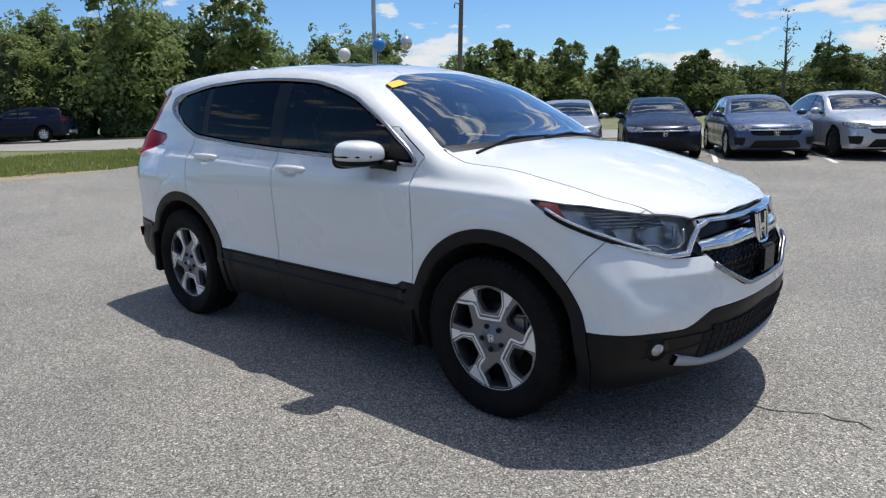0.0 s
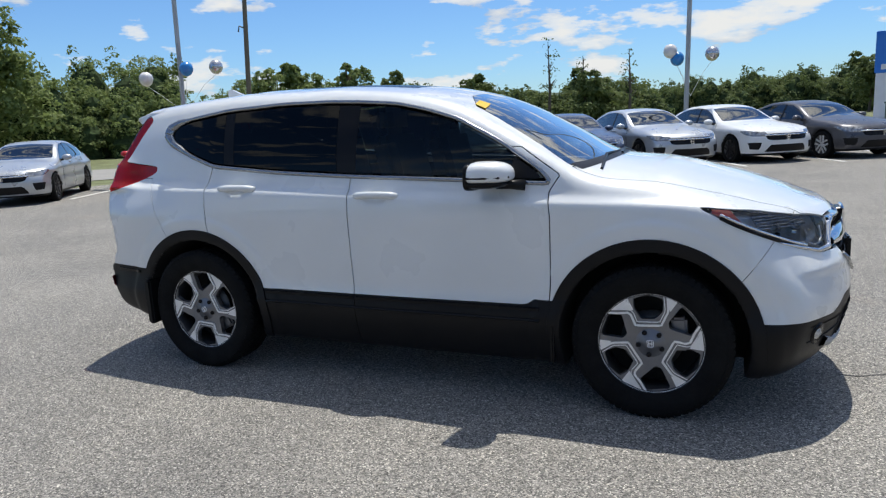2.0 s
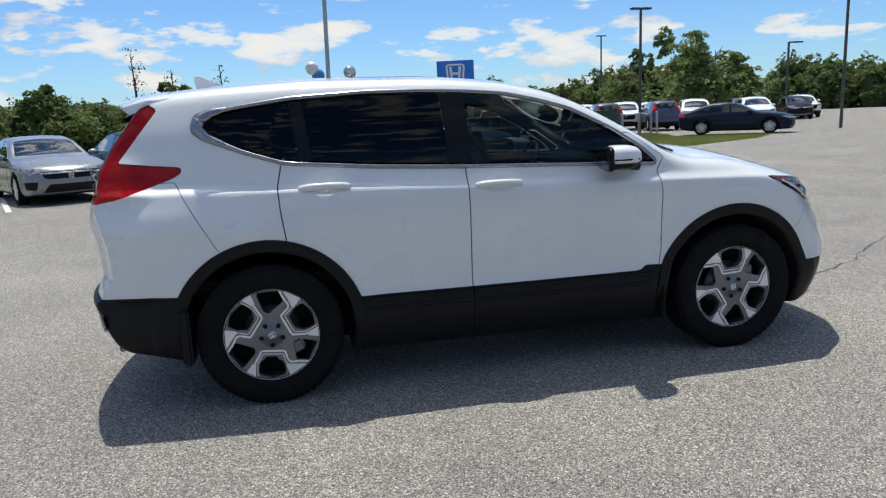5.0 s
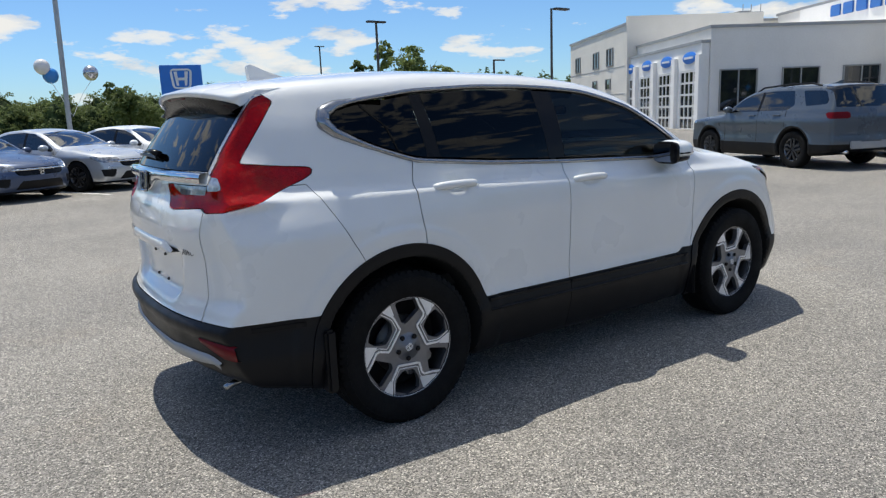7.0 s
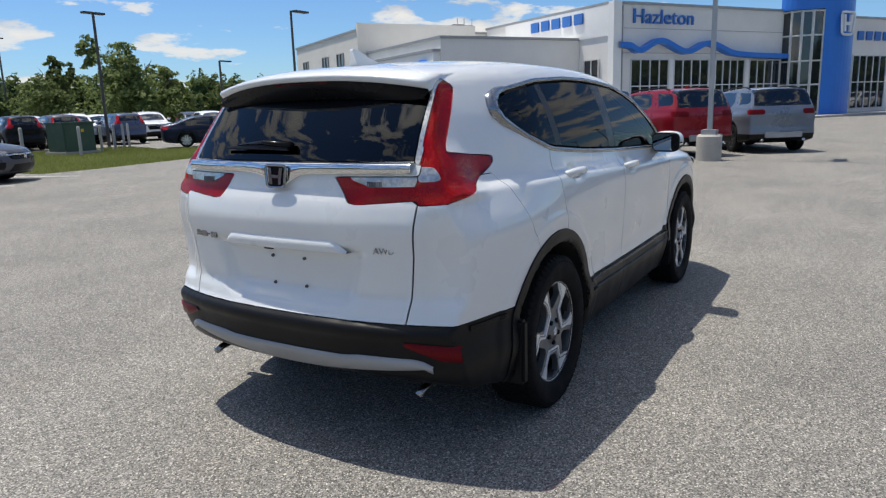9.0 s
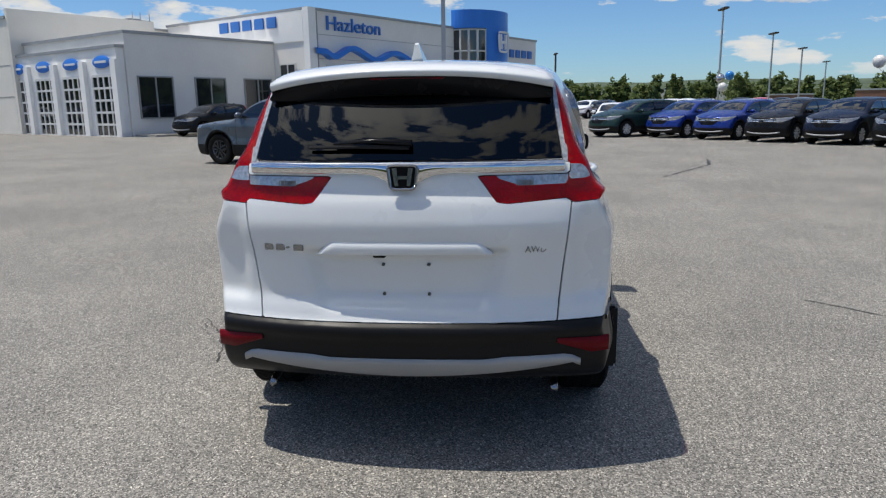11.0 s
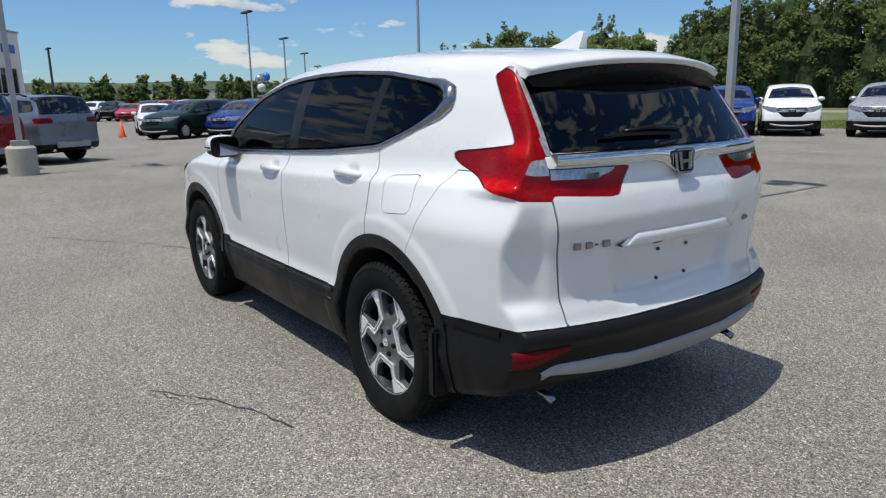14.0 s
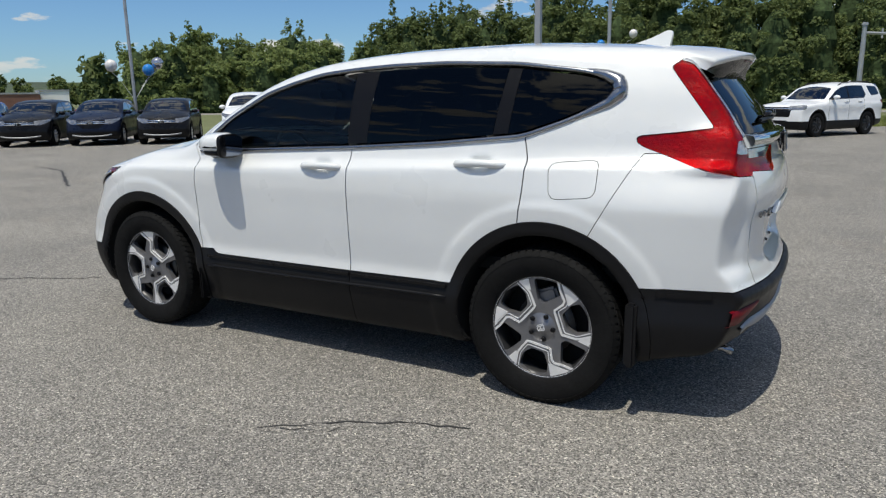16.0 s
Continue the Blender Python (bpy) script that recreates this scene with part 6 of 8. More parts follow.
    # plate recess with a brow, mounting screws
    bm = bmesh.new()
    prev = None
    for k in range(35):
        y = -0.345 + 0.69 * k / 34
        zt = 0.931 - 0.045 * max(0.0, (abs(y) - 0.290) / 0.055)
        zb = 0.884
        row = [bm.verts.new((XB(y, z) - q, y, z)) for z, q in ((zt + 0.006, -0.003), (zt - 0.004, 0.012), (zb + 0.006, 0.020), (zb, 0.015), (zb - 0.004, -0.05))]
        if prev:
            for i in range(4):
                bm.faces.new((prev[i], row[i], row[i + 1], prev[i + 1]))
        prev = row
    part("plate_brow", bm, white, tail, "raised white brow over the plate recess", True)
    bm = bmesh.new()
    for y, z in ((0.091, 0.836), (-0.091, 0.836), (0.091, 0.714), (-0.091, 0.714)):
        lathe(bm, [(0.0, -0.010), (0.006, -0.009), (0.0075, -0.003), (0.0075, 0.006)], 10, "Z", Matrix.Translation((XR(y, z), y, z)) @ Matrix.Rotation(radians(90), 4, "Y"))
    part("plate_screws", bm, MAT["dark_steel"], tail)
    part("plate_lamp", block(bmesh.new(), (XR(0.105, 0.87) - 0.004, 0.105, 0.872), (0.02, 0.05, 0.014), bevel=0.003), MAT["shell"], tail)
    # badges as plain chrome strokes
    bm = bmesh.new()
    for k, w in enumerate((0.036, 0.036, 0.016, 0.04)):
        y = 0.572 - (0.0, 0.050, 0.092, 0.125)[k]
        block(bm, (XB(y - w / 2, 0.908) - 0.003, y - w / 2, 0.908), (0.008, w, 0.007 if k == 2 else 0.026), bevel=0.002)
    part("model_badge", bm, MAT["satin"], tail, "chrome model badge as plain strokes")
    me = text_mesh("AWD", 0.036, 0.002)
    me.materials.append(MAT["satin"])
    ob = new("drive_badge", me)
    ob.parent = tail
    ob.matrix_basis = Matrix.Translation((XB(-0.47, 0.9) - 0.006, -0.470, 0.890)) @ Matrix.Rotation(radians(-90 + 17), 4, "Z") @ Matrix.Rotation(radians(90), 4, "X")
    # wiper
    wp = new("rear_wiper")
    wp.parent = tail
    part("wiper_arm", tube(bmesh.new(), [(XR(0, 1.315) - 0.03, -0.03, 1.312), (XR(0.15, 1.325) - 0.035, 0.12, 1.322), (XR(0.3, 1.31) - 0.03, 0.28, 1.312)], [0.022, 0.018, 0.008], 8, squash=0.6), MAT["gloss_black"], wp, "", True)
    part("wiper_blade", tube(bmesh.new(), [(XR(y, 1.293) - 0.02, y, 1.290 + 0.01 * math.sin((y + 0.1) * 5)) for y in (-0.02, 0.1, 0.2, 0.3, 0.38)], 0.008, 6), MAT["cladding"], wp)
    # spoiler: white skin, black underside drawn down as the shadow on the glass top
    def roof_at(x, y):
        lo, hi = 1.3, 1.8
        for _ in range(30):
            mid = (lo + hi) / 2
            if float(S.f(np.array(x), np.array(y), np.array(mid))) < 0:
                lo = mid
            else:
                hi = mid
        return lo
    bm, bu = bmesh.new(), bmesh.new()
    prev = pu = None
    for k in range(37):
        y = -0.585 + 1.17 * k / 36
        e = (abs(y) / 0.585)
        tipx = -2.062 + 0.10 * e ** 2.2
        drop = 0.055 * e ** 2.4
        root = -1.80 + 0.05 * e
        zt = roof_at(root, y) + 0.003
        row = [bm.verts.new(p) for p in ((root, y, zt), ((root + tipx) / 2, y, (zt + 1.599 - drop * 0.8) / 2 + 0.008), (tipx, y, 1.597 - drop * 0.8), (tipx - 0.008, y, 1.584 - drop * 0.85), (tipx + 0.010, y, 1.570 - drop * 0.9))]
        up = 0.035 * e ** 5
        ru = [bu.verts.new(p) for p in ((tipx + 0.010, y, 1.570 - drop * 0.9), (tipx + 0.016, y, 1.562 - drop * 0.9), (tipx + 0.022, y, 1.548 - drop + up * 0.5), (XR(y, 1.497 - drop) - 0.002, y, 1.497 - drop * 0.8 + up), (XR(y, 1.49 - drop) + 0.02, y, 1.490 - drop * 0.8 + up))]
        if prev:
            for i in range(4):
                bm.faces.new((prev[i], row[i], row[i + 1], prev[i + 1]))
            for i in range(4):
                bu.faces.new((pu[i], ru[i], ru[i + 1], pu[i + 1]))
        prev, pu = row, ru
    for q in (0, 1):        # the ends
        end = [v for v in bm.verts if abs(v.co.y - (-0.585 + 1.17 * q)) < 1e-5]
        low = [v for v in bu.verts if abs(v.co.y - (-0.585 + 1.17 * q)) < 1e-5]
        bm.faces.new(end + [bm.verts.new(low[2].co)])
    sp = part("spoiler", bm, white, car, "pearl white roof spoiler", True)
    part("spoiler_underside", bu, MAT["gloss_black"], sp, "black underside of the spoiler", True)
    box_part("brake_lamp", (-2.040, 0, 1.562), (0.014, 0.30, 0.010), MAT["dark_red"], car, bevel=0.004)
    # antenna fin
    bm = prism(bmesh.new(), rounded([(-1.44, 1.655), (-1.67, 1.64), (-1.685, 1.725), (-1.655, 1.73), (-1.58, 1.695), (-1.50, 1.67)], 3, 0.02), 0.03, Matrix.Translation((0, -0.015, 0)))
    for v in bm.verts:
        t = (1.735 - v.co.z) / 0.09
        v.co.y *= 0.35 + 1.5 * max(0, t)
    part("antenna_fin", bm, white, car, "white shark-fin antenna")

    # ---- rear bumper fittings ----
    for s in (1, -1):
        bm = bmesh.new()
        prev = None
        for k in range(13):
            e = k / 12
            y = 0.60 + 0.215 * e
            zt, zb = 0.543 - 0.012 * e, 0.524 - 0.054 * min(1, e * 1.5)
            row = [bm.verts.new((XR(y, z) + q, s * y, z)) for z, q in ((zt + 0.004, 0.01), (zt, -0.006), (zb, -0.006), (zb - 0.004, 0.01))]
            if prev:
                for i in range(3):
                    bm.faces.new((prev[i], row[i], row[i + 1], prev[i + 1]))
            prev = row
        part("rear_reflector", bm, MAT["dark_red"], bumper_r, "deep red reflector", True)
        ex = part("exhaust_tip", tube(bmesh.new(), [(-1.95, s * 0.60, 0.315), (-2.09, s * 0.60, 0.305), (-2.13, s * 0.60, 0.290)], 0.016, 12), MAT["satin"], car, "", True)
        flapx = -1.745
        bm = block(bmesh.new(), (flapx, s * 0.83, 0.40), (0.05, 0.16, 0.29), bevel=0.012)
        part("mud_flap", bm, black, car)
        bm = block(bmesh.new(), (0.865, s * 0.82, 0.33), (0.02, 0.17, 0.20), bevel=0.008)
        part("mud_flap", bm, black, car)
    bm = bmesh.new()
    prev = None
    for k in range(41):
        y = -0.70 + 1.40 * k / 40
        e = abs(y) / 0.70
        zt = 0.462 + 0.010 * min(1, max(0, (e - 0.46) / 0.1)) - 0.03 * max(0, e - 0.93) / 0.07
        zb = 0.368 + 0.055 * e ** 1.6
        row = [bm.verts.new((XR(y, z) - q, y, z)) for z, q in ((zt, 0.0), (zt - 0.006, 0.013), (zt - 0.03, 0.016 - 0.010 * math.exp(-(e / 0.5) ** 6)), (zb + 0.01, 0.008), (zb - 0.01, -0.03))]
        if prev:
            for i in range(4):
                bm.faces.new((prev[i], row[i], row[i + 1], prev[i + 1]))
        prev = row
    part("skid_plate", bm, MAT["skid"], bumper_r, "silver skid plate under the rear bumper", True)

    # ---- front ----
    XF = lambda y, z: float(S.XF(np.array(y), np.array(z)))
    V1, F1 = grille
    V1 = np.asarray(V1) - np.array([0.05, 0, 0])
    g = sheet("grille", (V1, F1), MAT["gloss_black"], car, "black honeycomb grille")
    bm = bmesh.new()
    for i in range(-9, 10):
        for j in range(5):
            y, z = i * 0.045 + (j % 2) * 0.0225, 0.635 + j * 0.036
            if abs(y) < 0.24 + (z - 0.61) * 1.2:
                tube(bm, [(XF(y, z) - 0.03, y + 0.021 * math.cos(w), z + 0.021 * math.sin(w)) for w in (math.pi * (k / 3 + 1 / 6) for k in range(6))], 0.0035, 4, True)
    part("honeycomb", bm, MAT["cladding"], g)
    for zc, hh, wide in ((0.895, 0.013, 0.45), (0.822, 0.040, 0.48)):
        bm = bmesh.new()
        prev = None
        for k in range(41):
            y = -wide + 2 * wide * k / 40
            e = abs(y) / wide
            z = zc + (0.012 * e if zc > 0.85 else -0.014 * e)
            h = hh * (1 - 0.45 * e)
            row = [bm.verts.new((XF(y, z + dz * h) + q, y, z + dz * h)) for dz, q in ((1, -0.03), (0.8, 0.006), (0, 0.013), (-0.8, 0.004), (-1, -0.03))]
            if prev:
                for i in range(4):
                    bm.faces.new((prev[i], row[i], row[i + 1], prev[i + 1]))
            prev = row
        part("chrome_wing", bm, MAT["chrome"], g, "chrome grille bar", True)
    bm = bmesh.new()
    emblem_shape(bm, 0.155)
    fm = Matrix.Translation((XF(0, 0.84) + 0.026, 0, 0.838)) @ Matrix.Rotation(radians(90), 4, "Z") @ Matrix.Rotation(radians(-6), 4, "X")
    bmesh.ops.transform(bm, matrix=fm, verts=bm.verts)
    part("front_emblem", bm, MAT["chrome"], g, "chrome front badge")
    part("emblem_ground", prism(bmesh.new(), rounded([(-0.07, 0.07), (0.07, 0.07), (0.055, -0.07), (-0.055, -0.07)], 4, 0.02), 0.02, fm @ Matrix.Translation((0, 0.012, 0))), MAT["gloss_black"], g)
    part("radar_panel", block(bmesh.new(), (XF(0, 0.70) - 0.006, 0, 0.695), (0.03, 0.15, 0.12), bevel=0.01), MAT["gloss_black"], g)
    # bright lower lip of the grille
    lip = [(XF(y, z) + 0.004, y, z) for y, z in [(-0.44, 0.74)] + [(-0.40 + 0.8 * k / 20, 0.622 + 0.085 * max(0, abs(-0.40 + 0.8 * k / 20) - 0.22) / 0.18) for k in range(21)] + [(0.44, 0.74)]]
    part("grille_lip", tube(bmesh.new(), lip, 0.011, 8), MAT["satin"], g, "satin silver lip under the grille", True)
    for s in (1, -1):
        P = [(0.40, 0.905), (0.455, 0.885), (0.50, 0.835), (0.54, 0.790), (0.62, 0.785), (0.70, 0.812), (0.77, 0.842)]
        part("chrome_surround", tube(bmesh.new(), [(XF(y, z) + 0.004, s * y, z) for y, z in dense(P, 4)], [0.013] * 13 + [0.013 - 0.0008 * k for k in range(12)], 8), MAT["chrome"], g, "chrome strip round the headlamp", True)
    # lower intake and skid
    bm = bmesh.new()
    prev = None
    for k in range(31):
        y = -0.50 + 1.0 * k / 30
        e = abs(y) / 0.5
        row = [bm.verts.new((XF(y, z) + 0.004, y, z)) for z in (0.50 - 0.04 * e, 0.42, 0.345)]
        if prev:
            for i in range(2):
                bm.faces.new((prev[i], row[i], row[i + 1], prev[i + 1]))
        prev = row
    part("lower_intake", bm, MAT["shell"], bumper_f, "black mesh lower intake", True)
    bm = bmesh.new()
    for j in range(4):
        tube(bm, [(XF(y, 0.365 + 0.037 * j) + 0.008, y, 0.365 + 0.037 * j) for y in (-0.46, -0.3, -0.1, 0.1, 0.3, 0.46)], 0.004, 4)
    for i in range(-10, 11):
        y = i * 0.045
        tube(bm, [(XF(y, 0.35) + 0.008, y, 0.35), (XF(y, 0.48) + 0.008, y, 0.485)], 0.004, 4)
    part("intake_mesh", bm, MAT["shell"], bumper_f)
    bm = bmesh.new()
    prev = None
    for k in range(41):
        y = -0.62 + 1.24 * k / 40
        e = abs(y) / 0.62
        zt, zb = 0.335 + 0.05 * max(0, e - 0.75) / 0.25, 0.265 + 0.06 * e ** 3
        row = [bm.verts.new((XF(y, z) + q, y, z)) for z, q in ((zt, 0.0), (zt - 0.008, 0.02), (zb + 0.012, 0.018), (zb, -0.03))]
        if prev:
            for i in range(3):
                bm.faces.new((prev[i], row[i], row[i + 1], prev[i + 1]))
        prev = row
    part("skid_plate", bm, MAT["skid"], bumper_f, "silver skid plate under the front bumper", True)
    hl = halves(*head)
    for s in (1, -1):
        h = new("headlamp")
        h.parent = car
        V1, F1 = hl[s]
        V1 = np.asarray(V1)
        back = V1 - np.array([0.055, s * 0.035, 0])
        mesh_object("lamp_bowl", back, F1, MAT["lamp_bowl"], h, "", True)
        cc = Cutter(V1, F1)
        amb = cc.take(lambda x, y, z: np.maximum(x - 1.675 - (0.98 - z) * 0.95, 1.585 - x), 0.0)
        sheet("marker_lens", amb, MAT["amber"], h, "amber marker lens")
        sheet("clear_lens", (cc.V, cc.F), MAT["lens_clear"], h, "clear headlamp lens", 0.008)
        for yy, zz, rr in ((0.735, 0.885, 0.040), (0.645, 0.872, 0.044), (0.545, 0.862, 0.036)):
            m0 = Matrix.Translation((XF(yy, zz) - 0.062, s * yy, zz)) @ Matrix.Rotation(radians(90), 4, "Y") @ Matrix.Rotation(s * 0.35, 4, "X")
            bowl = part("reflector_bowl", lathe(bmesh.new(), [(0.0, 0.0), (rr * 0.55, 0.008), (rr, 0.034), (rr * 1.08, 0.034)], 22, "Z", m0), MAT["chrome"], h, "chrome reflector bowl", True)
            part("bulb_lens", lathe(bmesh.new(), [(0.0, 0.026), (rr * 0.3, 0.022), (rr * 0.52, 0.006)], 16, "Z", m0), MAT["lens_clear"], bowl, "", True)
        # stepped bright bezel behind the lens
        for q in range(5):
            z0 = 0.900 + 0.013 * q
            part("bezel_step", tube(bmesh.new(), [(XF(y, z0) - 0.040 - 0.004 * q, s * y, z0 + 0.02 * (y - 0.6)) for y in (0.56, 0.66, 0.74, 0.79)], 0.005, 5), MAT["satin"], h, "", True)
        strip = [(0.50, 0.880), (0.515, 0.830), (0.55, 0.808), (0.60, 0.806), (0.63, 0.826), (0.67, 0.826), (0.74, 0.846)]
        part("light_strip", tube(bmesh.new(), [(XF(y, z) - 0.018, s * y, z) for y, z in dense(strip, 3)], 0.0055, 6), MAT["lens_white"], h, "white running-light strip", True)
        # bright border along the lower edge of the lamp, with a dark gap under it
        edge = dense([(1.62, 0.968), (1.70, 0.928), (1.80, 0.880), (1.90, 0.834), (1.98, 0.802)], 4)
        on_body = [(x, s * side_y(S, x, z), z) for x, z in edge]
        part("lamp_border", tube(bmesh.new(), [(x, y + s * 0.001, z + 0.014) for x, y, z in on_body], 0.007, 6), MAT["chrome"], h, "chrome border of the headlamp", True)
        part("lamp_gap", tube(bmesh.new(), [(x, y, z - 0.002) for x, y, z in on_body], 0.008, 6), MAT["gloss_black"], h, "", True)
        # fog lamp in a wide dark pocket
        bm = bmesh.new()
        prev = None
        for k in range(13):
            yy = 0.47 + 0.29 * k / 12
            row = [bm.verts.new((on_front(S, s * yy, zz)[0] + q, s * yy, zz)) for zz, q in ((0.462, 0.004), (0.452, -0.004), (0.395 + 0.03 * (1 - k / 12), -0.004), (0.385 + 0.03 * (1 - k / 12), 0.006))]
            if prev:
                for i in range(3):
                    bm.faces.new((prev[i], row[i], row[i + 1], prev[i + 1]))
            prev = row
        part("fog_pocket", bm, MAT["shell"], bumper_f, "dark pocket round the fog lamp")
        fl = new("fog_lamp")
        fl.parent = bumper_f
        y0, z0 = 0.70, 0.418
        px, nrm = on_front(S, s * y0, z0)
        fm = Matrix.Translation((px, s * y0, z0)) @ nrm.to_track_quat("Z", "Y").to_matrix().to_4x4()
        part("fog_recess", lathe(bmesh.new(), [(0.0, 0.003), (0.05, 0.003), (0.055, -0.01)], 22, "Z", fm), MAT["gloss_black"], fl, "", True)
        part("fog_lens", lathe(bmesh.new(), [(0.0, 0.014), (0.016, 0.011), (0.027, 0.003)], 20, "Z", fm), MAT["lens_white"], fl, "", True)
    # cowl, wipers, sticker
    for y0, y1, x0 in ((-0.62, 0.02, 1.035), (-0.05, 0.55, 1.05)):
        bm = tube(bmesh.new(), [(x0 + 0.03, y0, float(S.Z(np.array(x0 + 0.03), np.array(y0))) + 0.004), (x0 + 0.0, (y0 + y1) / 2, float(S.Z(np.array(x0), np.array((y0 + y1) / 2))) + 0.012), (x0 + 0.02, y1, float(S.Z(np.array(x0 + 0.02), np.array(y1))) + 0.006)], [0.008, 0.009, 0.006], 6)
        part("front_wiper", bm, MAT["cladding"], car)
    bm = bmesh.new()
    prev = None
    for k in range(25):
        y = -0.70 + 1.40 * k / 24
        xc = 1.05 - 0.11 * (abs(y) / 0.7) ** 2.4
        row = [bm.verts.new((xc + dx, y, float(S.Z(np.array(xc + dx), np.array(y))) + dz)) for dx, dz in ((-0.012, 0.004), (0.015, 0.005), (0.045, 0.001))]
        if prev:
            for i in range(2):
                bm.faces.new((prev[i], row[i], row[i + 1], prev[i + 1]))
        prev = row
    part("cowl_panel", bm, MAT["cladding"], car, "", True)
    bm = bmesh.new()
    q = [bm.verts.new((x, y, float(S.Z(np.array(x), np.array(y))) + 0.006)) for x, y in ((0.385, -0.545), (0.37, -0.43), (0.43, -0.42), (0.445, -0.555))]
    bm.faces.new(q)
    part("sticker", bm, MAT["yellow"], car, "yellow stock sticker on the windscreen")
    # ---- cabin seen through the glass ----
    for s in (1, -1):
        for x0 in (0.10, -0.75):
            seat = new("seat")
            seat.parent = car
            part("cushion", block(bmesh.new(), (x0 + 0.12, s * 0.38, 0.78), (0.5, 0.5, 0.16), bevel=0.05), MAT["seat"], seat)
            part("backrest", block(bmesh.new(), (0, 0, 0.3), (0.14, 0.48, 0.62), Matrix.Translation((x0 - 0.13, s * 0.38, 0.78)) @ Matrix.Rotation(radians(-14), 4, "Y"), 0.05), MAT["seat"], seat)
            part("headrest", block(bmesh.new(), (x0 - 0.29, s * 0.38, 1.46), (0.09, 0.26, 0.17), bevel=0.04), MAT["seat"], seat)
    for s in (1, -1):
        part("pillar_lining", block(bmesh.new(), (-1.77, s * 0.555, 1.30), (0.30, 0.02, 0.40), bevel=0.008), MAT["shell"], car)
    part("dashboard", block(bmesh.new(), (0.80, 0, 1.03), (0.42, 1.40, 0.20), bevel=0.06), MAT["cladding"], car)
    bm = tube(bmesh.new(), [(0.48 + 0.07 * math.sin(w), 0.38 + 0.18 * math.cos(w), 1.05 + 0.17 * math.sin(w)) for w in (2 * math.pi * k / 24 for k in range(24))], 0.014, 6, True)
    part("steering_wheel", bm, MAT["cladding"], car, "", True)
    part("cabin_floor", block(bmesh.new(), (-0.5, 0, 0.62), (2.7, 1.5, 0.06)), MAT["shell"], car)
    part("rear_view_mirror", block(bmesh.new(), (0.50, 0.0, 1.44), (0.03, 0.22, 0.06), bevel=0.012), MAT["gloss_black"], car)
    # ---- wheels ----
    for x, s in ((1.33, -1), (-1.33, -1), (1.33, 1), (-1.33, 1)):
        turn = Matrix.Rotation(radians({(1.33, -1): -4, (-1.33, -1): 64, (1.33, 1): -30, (-1.33, 1): -70}[(x, s)]), 4, "Y")
        wheel_parts(0.367, 0.235, 0.249, car, Matrix.Translation((x, s * 0.782, 0.367)) @ turn, s, True)
    return car


HERO_STEP = 0.016
MAT["lamp_bowl"] = material("lamp_bowl", (0.40, 0.40, 0.40), 0.25, 0.6, grain=0.4, grain_scale=14)
hero_car()


# ---- the other cars ----
SALOON = Shape(
    top=[(2.7, 0.58), (2.4, 0.72), (2.25, 0.79), (1.9, 0.885), (1.4, 0.965), (1.0, 1.005), (0.85, 1.04), (0.2, 1.33), (-0.1, 1.40), (-0.5, 1.435), (-0.9, 1.42),
         (-1.4, 1.305), (-1.85, 1.14), (-2.1, 1.09), (-2.4, 1.045), (-2.7, 0.95)],
    plan_low=[(2.7, 0.68), (2.3, 0.78), (2.0, 0.85), (1.42, 0.905), (0.8, 0.90), (-0.8, 0.90), (-1.42, 0.91), (-2.0, 0.87), (-2.3, 0.82), (-2.7, 0.70)],
    plan_high=[(2.7, 0.60), (2.0, 0.76), (1.2, 0.84), (0.5, 0.85), (-0.5, 0.85), (-1.3, 0.83), (-2.0, 0.77), (-2.7, 0.64)],
    sect=[(0.1, -0.10), (0.28, -0.02), (0.45, 0.0), (0.62, -0.012), (0.78, 0.0), (0.86, -0.006), (0.92, -0.004), (1.0, -0.04), (1.2, -0.13), (1.4, -0.23), (1.6, -0.33)],
    front=[(0.1, 2.22), (0.25, 2.36), (0.4, 2.42), (0.55, 2.425), (0.68, 2.39), (0.78, 2.32), (1.0, 2.1)],
    rear=[(0.1, -2.3), (0.3, -2.44), (0.5, -2.49), (0.7, -2.49), (0.9, -2.50), (1.05, -2.47), (1.3, -2.35)],
    bottom=[(2.7, 0.26), (2.2, 0.19), (1.6, 0.16), (-1.6, 0.18), (-2.2, 0.24), (-2.7, 0.32)],
    wheels=[(1.415, 0.335), (-1.415, 0.335)], arch=0.375, blend=(0.78, 0.95), fc=(0.36, 0.5), rc=0.22, half=0.93, crown=0.09)

